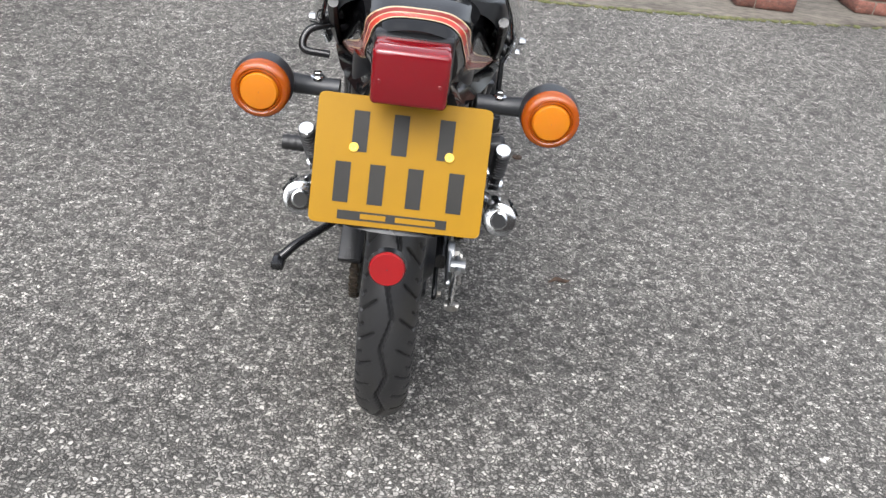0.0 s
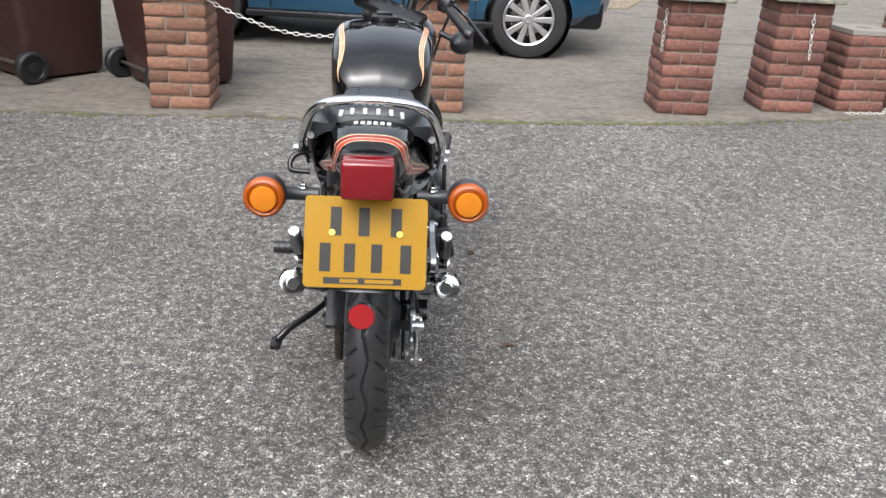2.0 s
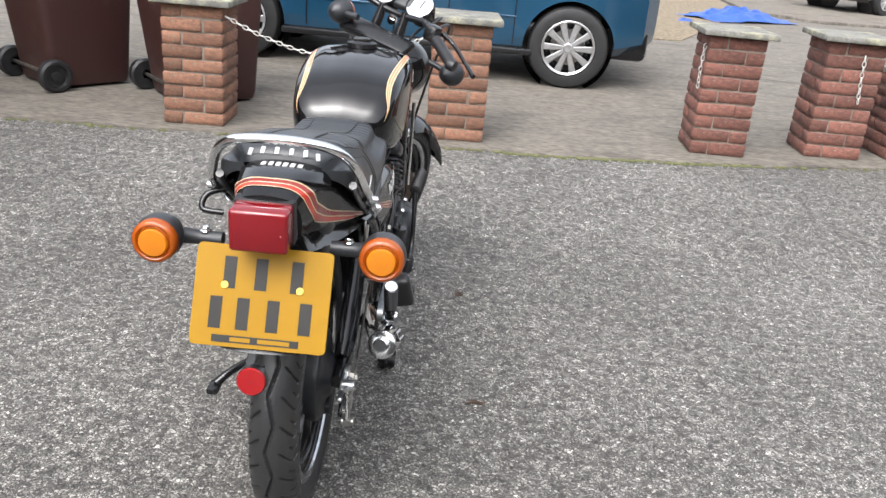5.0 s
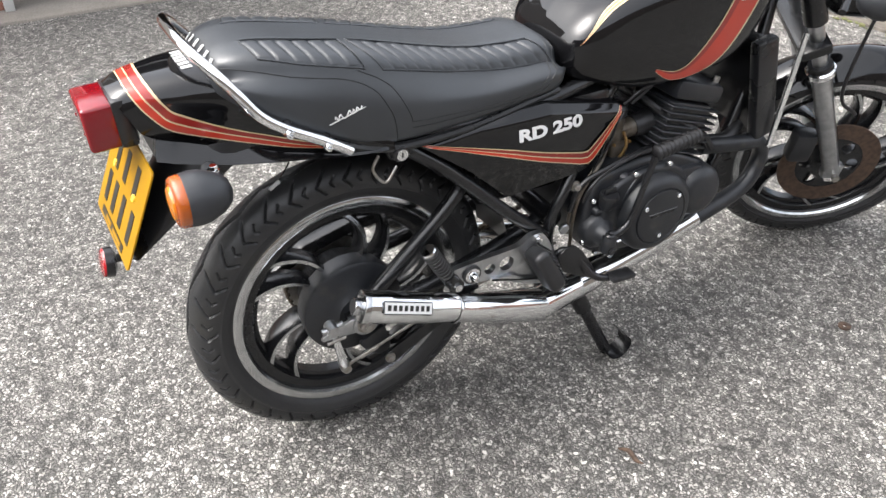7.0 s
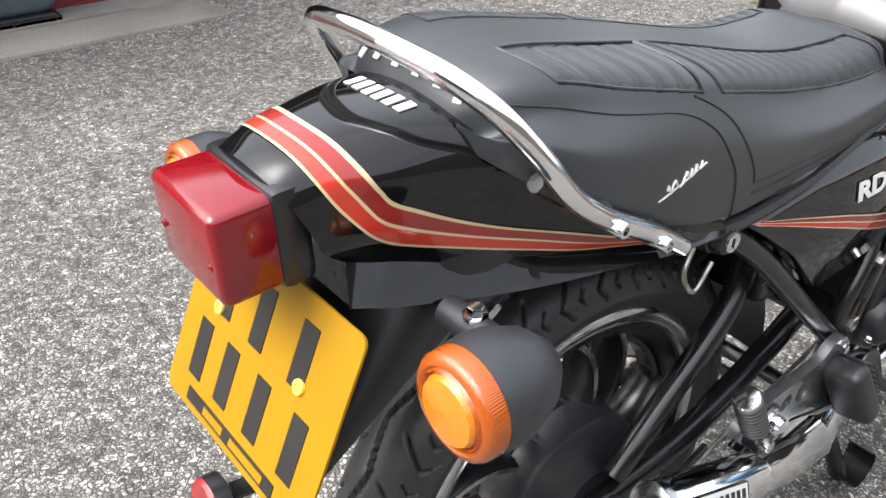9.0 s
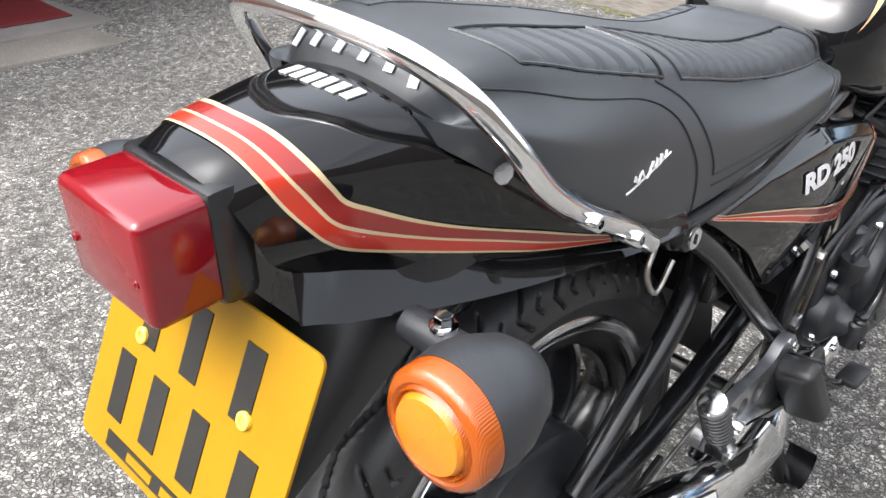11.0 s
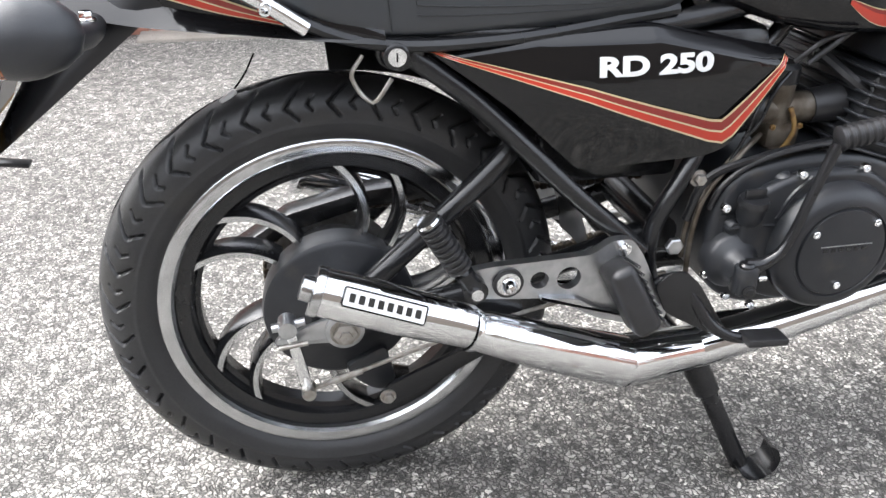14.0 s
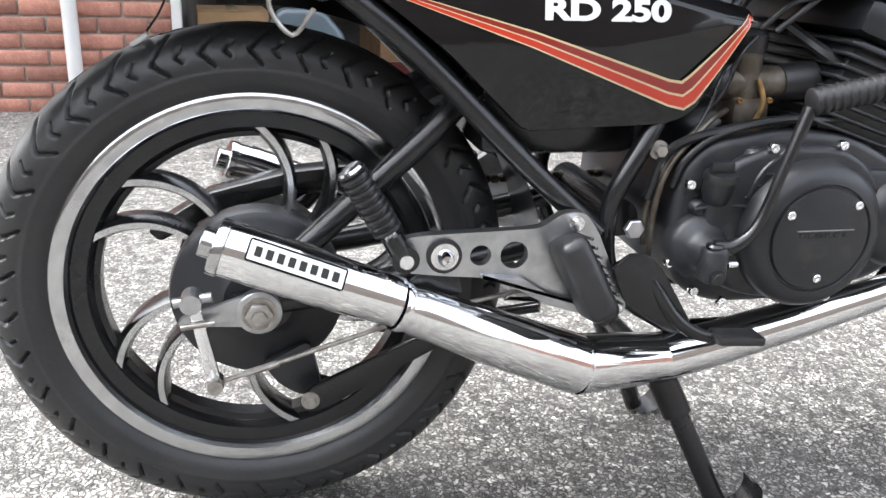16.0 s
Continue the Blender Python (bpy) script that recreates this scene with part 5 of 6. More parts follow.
def panel(side):
    out = rounded(PANEL, 0.014, 4)
    bm = bmesh.new()
    ctr = Vector((0.34, 0.63))
    loops = []
    for f, dx in ((1.0, -0.022), (1.0, -0.003), (0.985, 0.0), (0.955, 0.0), (0.925, 0.0), (0.895, 0.0), (0.865, 0.0), (0.835, 0.0), (0.805, 0.0), (0.77, 0.0), (0.7, 0.0), (0.45, 0.0), (0.2, 0.0), (0.02, 0.0)):
        loops.append([])
        for a, b in out:
            p = ctr + (Vector((a, b)) - ctr) * f
            loops[-1].append(Vector((side * (panel_x(p.x, p.y) + dx), p.x, p.y)))
    rings(bm, loops, True, False)
    bm.faces.new([bm.verts[i] for i in range(len(bm.verts) - len(out), len(bm.verts))]) if bm.verts.ensure_lookup_table() is None else None
    pn = part("side_panel", bm, GLOSS_BLACK, bike, "gloss black side panel with red and cream stripe", angle=35)
    # pointed stripe along the lower edge and up the front
    def strip(lo, hi, material, nm):
        A, B = [], []
        for (p, q) in zip(lo, hi):
            A.append(Vector(p)), B.append(Vector(q))
        sb = bmesh.new()
        rows = []
        for i in range(len(A) - 1):
            for k in range(10):
                t = k / 10
                a, b = A[i].lerp(A[i + 1], t), B[i].lerp(B[i + 1], t)
                rows.append([Vector((side * (panel_x(c.x, c.y) + 0.0012), c.x, c.y)) for c in (a, a.lerp(b, 0.5), b)])
        rows.append([Vector((side * (panel_x(c.x, c.y) + 0.0012), c.x, c.y)) for c in (A[-1], A[-1].lerp(B[-1], 0.5), B[-1])])
        rings(sb, rows, False, False)
        part(nm, sb, material, pn)
    low = [(0.112, 0.700), (0.30, 0.637), (0.470, 0.572), (0.492, 0.567), (0.505, 0.576), (0.568, 0.672)]
    top = [(0.112, 0.703), (0.30, 0.655), (0.466, 0.604), (0.482, 0.602), (0.491, 0.609), (0.564, 0.677)]
    def between(t):
        return [(a[0] + (b[0] - a[0]) * t, a[1] + (b[1] - a[1]) * t) for a, b in zip(low, top)]
    for mt, a, b, nm in FIVE:
        strip(between(a), between(b), mt, nm)
    return pn


right_panel = panel(1)
panel(-1)
TXT = Matrix(((0, 0, 1, 0.1555), (1, 0, 0, 0.309), (0, 1, 0, 0.668), (0, 0, 0, 1)))
name_ = letters("RD 250", 0.0305, right_panel, "lettering", WHITE_LETTER, TXT, 0.0006, 0.0, 1.0, 1.55)
for v in name_.data.vertices:
    v.co.z = panel_x(0.309 + v.co.x, 0.668 + v.co.y) - 0.1555 + 0.0015 + max(0.0, v.co.z)

# ---- tank ----
# y, bottom z, top z, half width
TANK = [(0.445, 0.752, 0.806, 0.080), (0.458, 0.745, 0.836, 0.107), (0.495, 0.733, 0.874, 0.129), (0.56, 0.712, 0.905, 0.142), (0.65, 0.699, 0.925, 0.150), (0.75, 0.702, 0.938, 0.154), (0.85, 0.725, 0.943, 0.151), (0.92, 0.775, 0.933, 0.139), (0.965, 0.815, 0.911, 0.108), (0.985, 0.822, 0.892, 0.07)]


def tank_at(u, v):
    y = 0.445 + 0.54 * v
    zb, zt, wb = smooth_table(TANK, y)
    h = zt - zb
    drop = min(1.0, h / 0.15)
    pts = catmull([(wb * 0.45, zb + 0.004, 0), (wb * 0.82, zb, 0), (wb * 0.95, zb + 0.025 * drop, 0), (wb, zb + h * 0.42, 0), (wb * 0.992, zt - 0.052 * drop, 0), (wb * 0.93, zt - 0.028 * drop, 0), (wb * 0.75, zt - 0.012 * drop, 0), (wb * 0.5, zt - 0.007 * drop, 0), (wb * 0.25, zt - 0.002, 0), (0, zt, 0)], 8)
    uu = min(u, 1 - u) * 2 * (len(pts) - 1)
    i = min(int(uu), len(pts) - 2)
    p = pts[i].lerp(pts[i + 1], uu - i)
    return Vector((p.x if u <= 0.5 else -p.x, y, p.y))


tank_skin = Skin(tank_at)
tank = part("fuel_tank", tank_skin.mesh(108, 80, True), GLOSS_BLACK, bike, "gloss black fuel tank with red and cream stripes", angle=60)
for mir in (False, True):
    bands(tank_skin, tank, [(0.125, 0.34, 0.016, 0, 0.3), (0.09, 0.46, 0.047, 0.01, 0.7), (0.101, 0.60, 0.078, 0.01, 1.0), (0.148, 0.72, 0.10, 0.0, 1.0), (0.207, 0.82, 0.10, -0.02, 1.0), (0.256, 0.90, 0.08, -0.03, 1.0)], [(CREAM, -0.06, 0.0, "cream_line"), (RED_STRIPE, 0.0, 0.72, "red_stripe"), (DARK_STRIPE, 0.72, 0.94, "dark_red_stripe"), (CREAM, 0.94, 1.0, "cream_line")], 1, mir)
    bands(tank_skin, tank, [(0.232, 0.035, 0.004, 0, 0.3), (0.264, 0.075, 0.014, -0.006, 0.8), (0.294, 0.13, 0.024, -0.006, 1.0), (0.308, 0.22, 0.028, 0, 1.0), (0.308, 0.36, 0.028, 0, 1.0), (0.298, 0.55, 0.028, 0, 1.0), (0.282, 0.75, 0.028, 0, 1.0), (0.274, 0.88, 0.028, 0, 1.0)], [(CREAM, 0.0, 0.24, "cream_line"), (ORANGE, 0.24, 0.42, "orange_line"), (CREAM, 0.42, 0.60, "cream_line"), (ORANGE, 0.60, 0.80, "orange_line"), (CREAM, 0.80, 1.0, "cream_line")], 1, mir)
    for k in range(6):
        u, v = 0.202, 0.70 + 0.028 * k
        p, nn = tank_at(u, v), tank_skin.normal(u, v)
        b = part("badge_bar", box((0.022, 0.011, 0.0012), (0, 0, 0)), WHITE_LETTER, tank, "white badge mark")
        q = Vector((p.x if not mir else -p.x, p.y, p.z)) + Vector((nn.x if not mir else -nn.x, nn.y, nn.z)) * 0.0022
        b.matrix_local = Matrix.Translation(q) @ Vector((nn.x if not mir else -nn.x, nn.y, nn.z)).to_track_quat("Z", "X").to_matrix().to_4x4()
part("filler_cap", join(lathe([(0.900, 0.046), (0.912, 0.045), (0.916, 0.038), (0.917, 0.001)], 32, "z"), box((0.05, 0.03, 0.012), (0, 0, 0.920), 0.003)), SATIN_BLACK, tank, "", pose(0, 0.83, 0.042))

part("wire_tail", bent([(0.02, -0.085, 0.68), (0.016, -0.098, 0.655), (0.014, -0.112, 0.636)], 0.0014, 6, 6), SATIN_BLACK, bike, "thin wire hanging from the mudguard")
part("wire_terminal", box((0.005, 0.024, 0.007), (0.014, -0.121, 0.626), 0.0015, 1, Matrix.Rotation(radians(35), 4, "X")), WHITE_LETTER, bike, "pale wire terminal")

# ---- exhausts ----
def exhaust(s):
    C = [(0.184, -0.040, 0.4365), (0.188, 0.0, 0.423), (0.190, 0.06, 0.3995), (0.189, 0.15, 0.3645)]
    ex = part("exhaust", tube([(s * x, y, z) for x, y, z in C], [0.030, 0.031, 0.031, 0.0285], 32, False), CHROME, bike, "chrome expansion-chamber exhaust")
    part("cone", tube([(s * 0.189, 0.150, 0.3605), (s * 0.188, 0.158, 0.357), (s * 0.186, 0.172, 0.351), (s * 0.172, 0.26, 0.309), (s * 0.149, 0.385, 0.251)], [0.0270, 0.0260, 0.0280, 0.0335, 0.0382], 32, False), CHROME, ex)
    part("belly", tube([(s * 0.149, 0.385, 0.251), (s * 0.118, 0.512, 0.236)], [0.0385, 0.0335], 32, False), CHROME, ex)
    part("header_cone", tube([(s * 0.118, 0.512, 0.236), (s * 0.122, 0.60, 0.256), (s * 0.128, 0.70, 0.285), (s * 0.133, 0.84, 0.325)], [0.0335, 0.030, 0.027, 0.022], 32, False), CHROME, ex)
    part("header_pipe", bent([(s * 0.133, 0.84, 0.325), (s * 0.127, 0.985, 0.365), (s * 0.122, 1.03, 0.43), (s * 0.123, 1.01, 0.478), (s * 0.118, 0.95, 0.488), (s * 0.09, 0.86, 0.49)], [0.021, 0.02, 0.019, 0.019, 0.019, 0.020], 8, 20), ENGINE_BLACK, ex, "black header pipe")
    for p, q, r in (((0.189, 0.150, 0.3605), (0.188, 0.158, 0.357), 0.0295), ((0.1493, 0.383, 0.2515), (0.1483, 0.388, 0.2508), 0.0390), ((0.118, 0.510, 0.236), (0.1182, 0.515, 0.2362), 0.0342)):
        part("weld", tube([Vector((s * p[0], p[1], p[2])).lerp(Vector((s * q[0], q[1], q[2])), k / 4) for k in range(5)], [r - 0.001, r - 0.0004, r - 0.0002, r - 0.0004, r - 0.001], 32, False), CHROME, ex)
    d = (Vector((s * 0.160, -0.040, 0.424)) - Vector((s * 0.166, 0.0, 0.409))).normalized()
    a = Vector((s * 0.184, -0.040, 0.4365))
    part("end_cap", tube([a - d * 0.010, a - d * 0.009, a - d * 0.001, a + d * 0.0015, a + d * 0.0025, a + d * 0.003], [0.0305, 0.0318, 0.0318, 0.0308, 0.028, 0.015], 32, False), POLISHED, ex)
    part("outlet", tube([a - d * 0.01, a + d * 0.0150, a + d * 0.0158, a + d * 0.0161], [0.0165, 0.0165, 0.0157, 0.0132], 24, False), POLISHED, ex)
    # black disc closes the outlet; its colour stands in for shade inside
    part("bore", tube([a + d * 0.001, a + d * 0.0162], 0.0134, 20), RUBBER, ex)
    # maker's plate as a bordered strip with plain bars
    ax = (Vector((s * 0.170, 0.105, 0.3675)) - Vector((s * 0.167, 0.006, 0.4065))).normalized()
    out = Vector((math.copysign(1, s), 0, 0.62))
    out = (out - ax * out.dot(ax)).normalized()
    up = ax.cross(out) * math.copysign(1, s)
    base = Vector((s * 0.1895, 0.036, 0.4090)) + out * 0.0311
    M = Matrix.Translation(base) @ Matrix((ax, up, out * 1.0)).transposed().to_4x4()
    bd = part("maker_plate", box((0.106, 0.025, 0.0022), (0, 0, 0), 0.003), SATIN_BLACK, ex, "white exhaust plate with black border", M)
    part("field", box((0.102, 0.0205, 0.001), (0, 0, 0.0012), 0), WHITE_LETTER, bd)
    for k in range(8):
        part("bar", box((0.0072, 0.0105, 0.0006), (-0.0415 + k * 0.0119, 0, 0.0019)), PLATE_BLACK, bd)
    return ex


exhaust(1)
exhaust(-1)
part("exhaust_bracket", slab(rounded([(0.165, 0.37), (0.20, 0.395), (0.225, 0.385), (0.235, 0.355), (0.19, 0.345)], 0.006), 0.145, 0.153, "yz", 0.002), SATIN_BLACK, bike)

# ---- footrest plates ----
FOOT = [(0.142, 0.410), (0.150, 0.428), (0.180, 0.433), (0.318, 0.437), (0.345, 0.455), (0.372, 0.455), (0.390, 0.430), (0.436, 0.332), (0.424, 0.320), (0.395, 0.335), (0.335, 0.352), (0.305, 0.374), (0.250, 0.380), (0.205, 0.384), (0.160, 0.390)]


def footrests(s):
    pl = part("footrest_plate", slab(rounded(FOOT, 0.010, 3), 0.152 * s, 0.166 * s, "yz", 0.0, 1, [(0.249, 0.407, 0.0125), (0.289, 0.406, 0.0165)]), CAST_ALLOY, bike, "brushed alloy footrest plate with drilled holes")
    part("rib", slab(rounded([(0.245, 0.386), (0.30, 0.380), (0.335, 0.358), (0.42, 0.330), (0.40, 0.322), (0.33, 0.345), (0.29, 0.368)], 0.006), 0.160 * s, 0.176 * s, "yz", 0.003), CAST_ALLOY, pl)
    part("bush", lathe([(s * 0.166, 0.0205), (s * 0.170, 0.0205), (s * 0.170, 0.014)], 28), SOFT_RUBBER, pl, "", Matrix.Translation((0, 0.206, 0.409)))
    part("washer", lathe([(s * 0.168, 0.016), (s * 0.172, 0.016), (s * 0.174, 0.001)], 24), CHROME, pl, "", Matrix.Translation((0, 0.206, 0.409)))
    part("dome_nut", lathe([(s * 0.172, 0.0095), (s * 0.180, 0.0095), (s * 0.187, 0.006), (s * 0.189, 0.001)], 16), CHROME, pl, "", Matrix.Translation((0, 0.206, 0.409)))
    for y, z in ((0.360, 0.443), (0.418, 0.335)):
        part("bolt", lathe([(s * 0.166, 0.0095), (s * 0.172, 0.0095), (s * 0.172, 0.006), (s * 0.176, 0.006), (s * 0.176, 0.001)], 8), CHROME, pl, "", Matrix.Translation((0, y, z)))
    # folded passenger peg
    a, b = Vector((s * 0.184, 0.158, 0.415)), Vector((s * (0.186 if s > 0 else 0.197), 0.100, 0.512))
    d = (b - a).normalized()
    prof, pts = [], []
    for k in range(9):
        t0 = 0.036 + k * 0.0085
        pts += [a + d * t0, a + d * (t0 + 0.002), a + d * (t0 + 0.0055), a + d * (t0 + 0.0068)]
        prof += [0.0135, 0.0165, 0.0165, 0.0135]
    peg = part("passenger_peg", tube(pts + [a + d * 0.114, a + d * 0.116], prof + [0.0165, 0.012], 20), SOFT_RUBBER, bike, "ribbed black rubber passenger peg folded up")
    part("stem", tube([a + d * 0.0, a + d * 0.036], 0.0085, 14), POLISHED, peg)
    part("clevis", join(tube([a + Vector((-s * 0.012, 0, 0)), a + Vector((s * 0.010, 0, 0))], 0.0155, 18), tube([a, a + d * 0.03], 0.0125, 14)), SATIN_BLACK, peg)
    part("clevis_bolt", tube([a, a + Vector((s * 0.017, 0, 0))], 0.008, 12), CHROME, peg)
    part("cap", tube([a + d * 0.1155, a + d * 0.1185, a + d * 0.119], [0.0155, 0.0140, 0.001], 18), CHROME, peg)
    # rider's peg: ribbed rubber block
    if s < 0:
        pts = [Vector((-0.165 - 0.0042 * k, 0.36, 0.360)) for k in range(30)]
        part("rider_peg", tube(pts, [0.0175 + 0.0015 * (k // 2 % 2) for k in range(30)], 18), SOFT_RUBBER, bike, "ribbed black rubber footrest")
        part("peg_bracket", slab(rounded([(0.36, 0.41), (0.39, 0.40), (0.425, 0.33), (0.40, 0.31), (0.35, 0.36)], 0.008), 0.166 * s, 0.178 * s, "yz", 0.002), SATIN_BLACK, bike)
        return
    R = Matrix.Translation((s * 0.195, 0.364, 0.386)) @ Matrix.Rotation(radians(-s * 12), 4, "Y") @ Matrix.Rotation(radians(26), 4, "X")
    rp = part("rider_peg", box((0.056, 0.038, 0.104), (0, 0, 0), 0.013, 4), SOFT_RUBBER, bike, "black rubber rider footrest", R)
    for k in range(8):
        part("ridge", box((0.05, 0.004, 0.004), (0, 0.0215, -0.042 + k * 0.012), 0.0015, 1), SOFT_RUBBER, rp)
    part("peg_bracket", slab(rounded([(0.36, 0.41), (0.39, 0.40), (0.425, 0.33), (0.40, 0.31), (0.37, 0.35)], 0.008), 0.166 * s, 0.178 * s, "yz", 0.002), SATIN_BLACK, bike)


footrests(1)
footrests(-1)

pedal = part("brake_pedal", bent([(0.150, 0.40, 0.355), (0.160, 0.43, 0.385), (0.172, 0.455, 0.375), (0.185, 0.49, 0.325), (0.195, 0.525, 0.303), (0.20, 0.575, 0.300)], [0.008, 0.008, 0.009, 0.009, 0.008, 0.008], 8, 12), SATIN_BLACK, bike, "black brake pedal")
part("pedal_plate", slab(rounded([(0.405, 0.388), (0.425, 0.408), (0.448, 0.406), (0.470, 0.385), (0.525, 0.300), (0.505, 0.298), (0.45, 0.330), (0.425, 0.345)], 0.008), 0.176, 0.182, "yz", 0.002), SATIN_BLACK, pedal)
part("pedal_pad", box((0.034, 0.062, 0.012), (0.205, 0.565, 0.303), 0.004, 2, Matrix.Rotation(radians(-4), 4, "X")), SOFT_RUBBER, pedal, "ribbed pedal pad")
part("gear_lever", bent([(-0.15, 0.42, 0.34), (-0.175, 0.50, 0.32), (-0.18, 0.56, 0.33), (-0.22, 0.565, 0.33)], 0.007, 6), STEEL, bike)

# ---- engine ----
CASE = [(0.488, 0.440), (0.500, 0.505), (0.530, 0.532), (0.620, 0.546), (0.715, 0.540), (0.79, 0.505), (0.855, 0.462), (0.85, 0.40), (0.80, 0.350), (0.70, 0.322), (0.560, 0.322), (0.512, 0.345), (0.490, 0.390)]
engine = part("crankcase", slab(rounded(CASE, 0.03, 4), -0.165, 0.148, "yz", 0.012, 3), ENGINE_BLACK, bike, "satin black engine cases")
part("clutch_cover", slab(rounded([(0.520, 0.43), (0.530, 0.50), (0.60, 0.530), (0.70, 0.528), (0.752, 0.49), (0.768, 0.43), (0.74, 0.37), (0.69, 0.338), (0.60, 0.335), (0.54, 0.36)], 0.04, 4), 0.146, 0.168, "yz", 0.009, 3), ENGINE_BLACK, engine)
cover = part("round_cover", lathe([(0.160, 0.094), (0.182, 0.092), (0.192, 0.085), (0.197, 0.074), (0.198, 0.068), (0.1955, 0.0665), (0.1955, 0.0645), (0.199, 0.063), (0.2, 0.058), (0.2, 0.001)], 64), ENGINE_BLACK, engine, "round black clutch cover", Matrix.Translation((0, 0.660, 0.422)))
for y, z in ((0.706, 0.472), (0.667, 0.381), (0.618, 0.462)):
    screw(cover, (0.199, y - 0.664, z - 0.430), 0.0055, "x", CHROME, "screw", 0.004)
part("cast_line", box((0.0014, 0.076, 0.0012), (0.2005, 0.004, 0.012)), CAST_ALLOY, cover)
for k in range(6):
    part("cast_bar", box((0.001, 0.007, 0.005), (0.2003, -0.026 + k * 0.0115, 0.006)), SATIN_BLACK, cover)
part("pump_cover", lathe([(0.12, 0.062), (0.165, 0.060), (0.178, 0.052), (0.184, 0.036), (0.184, 0.001)], 48), ENGINE_BLACK, engine, "", Matrix.Translation((0, 0.795, 0.430)))
part("pump_nose", slab(rounded([(0.72, 0.50), (0.80, 0.495), (0.85, 0.45), (0.83, 0.39), (0.77, 0.365), (0.72, 0.38)], 0.02), 0.14, 0.165, "yz", 0.008), ENGINE_BLACK, engine)
part("kick_boss", lathe([(0.14, 0.043), (0.158, 0.042), (0.164, 0.038), (0.169, 0.029), (0.176, 0.0235), (0.186, 0.021), (0.194, 0.018), (0.200, 0.014)], 40), ENGINE_BLACK, engine, "", Matrix.Translation((0, 0.527, 0.404)))
filler = part("filler_neck", tube([(0.160, 0.536, 0.462), (0.162, 0.536, 0.472), (0.166, 0.536, 0.492)], [0.014, 0.018, 0.0185], 24), ENGINE_BLACK, engine)
part("filler_plug", join(tube([(0.166, 0.536, 0.490), (0.1665, 0.536, 0.495), (0.167, 0.536, 0.499)], [0.0205, 0.0205, 0.019], 24), box((0.006, 0.030, 0.014), (0.167, 0.536, 0.505), 0.002)), PLASTIC, filler, "black oil filler plug")
part("cast_rib", bent([(0.166, 0.574, 0.468), (0.168, 0.590, 0.500), (0.166, 0.615, 0.522)], 0.0035, 8, 8), ENGINE_BLACK, engine)
part("cast_rib", bent([(0.158, 0.512, 0.452), (0.164, 0.545, 0.458), (0.168, 0.578, 0.456)], 0.0030, 8, 8), ENGINE_BLACK, engine)
for k in range(2):
    for j in range(3):
        part("cast_mark", box((0.0012, 0.0085, 0.0035), (0.1500, 0.506 + j * 0.011, 0.474 - k * 0.007)), ENGINE_BLACK, engine)
for y, z in ((0.505, 0.482), (0.490, 0.384), (0.560, 0.335), (0.705, 0.335), (0.598, 0.528), (0.690, 0.530), (0.742, 0.372), (0.528, 0.345)):
    screw(engine, (0.150 + (0.014 if 0.53 < y < 0.76 else 0), y, z), 0.0062, "x", CHROME, "case_screw", 0.008)
hexbolt(bike, (0.135, 0.446, 0.424), 0.0125, 0.010, "x", CAST_ALLOY, False, "pivot_bolt")
hexbolt(bike, (0.135, 0.468, 0.520), 0.008, 0.012, "x", STEEL, True, "mount_bolt")
# kick starter folded against the engine
kick = part("kick_starter", bent([(0.196, 0.524, 0.414), (0.200, 0.548, 0.420), (0.202, 0.572, 0.446), (0.201, 0.594, 0.515), (0.198, 0.616, 0.580)], [0.012, 0.0085, 0.007, 0.0065, 0.008], 8, 14), SATIN_BLACK, bike, "black kick starter folded in")
part("boss", join(tube([(0.188, 0.524, 0.380), (0.193, 0.524, 0.378), (0.198, 0.524, 0.414), (0.198, 0.524, 0.418)], [0.012, 0.0165, 0.0165, 0.013], 20), box((0.020, 0.028, 0.036), (0.199, 0.524, 0.392), 0.006, 3)), ENGINE_BLACK, kick)
hexbolt(kick, (0.210, 0.524, 0.384), 0.0065, 0.005, "x", SATIN_BLACK)
screw(kick, (0.200, 0.541, 0.396), 0.0042, "y", CHROME, "clamp_screw", 0.012)
part("pivot_cap", tube([(0.200, 0.521, 0.414), (0.201, 0.521, 0.421), (0.201, 0.521, 0.423)], [0.0105, 0.0105, 0.008], 18), SATIN_BLACK, kick)
gp, gr = [], []
for k in range(11):
    t = k * 0.0098
    for dt, r in ((0.0, 0.0135), (0.002, 0.0160), (0.006, 0.0160), (0.0075, 0.0135)):
        gp.append(Vector((0.197 + (t + dt) * 0.10, 0.615 + (t + dt) * 0.97, 0.586 + (t + dt) * 0.22)))
        gr.append(r)
part("grip", tube(gp, gr, 20), SOFT_RUBBER, kick, "ribbed rubber kick starter grip")

# cylinders, head, carburettors
barrels = new("cylinders")
barrels.parent = bike
barrels.matrix_local = Matrix.Translation((0, 0.735, 0.53)) @ Matrix.Rotation(radians(-18), 4, "X")
part("block", box((0.27, 0.125, 0.12), (0, 0, 0.05), 0.012), ENGINE_BLACK, barrels)
for k in range(8):
    part("fin", box((0.292, 0.15, 0.0045), (0, 0, 0.002 + k * 0.014), 0.0015, 1), ENGINE_BLACK, barrels)
part("head", box((0.28, 0.14, 0.045), (0, 0, 0.135), 0.014), ENGINE_BLACK, barrels)
for x in (-0.115, -0.045, 0.045, 0.115):
    for y in (-0.055, 0.055):
        n = part("head_nut", tube([(x, y, 0.156), (x, y, 0.170)], 0.007, 6), STEEL, barrels)
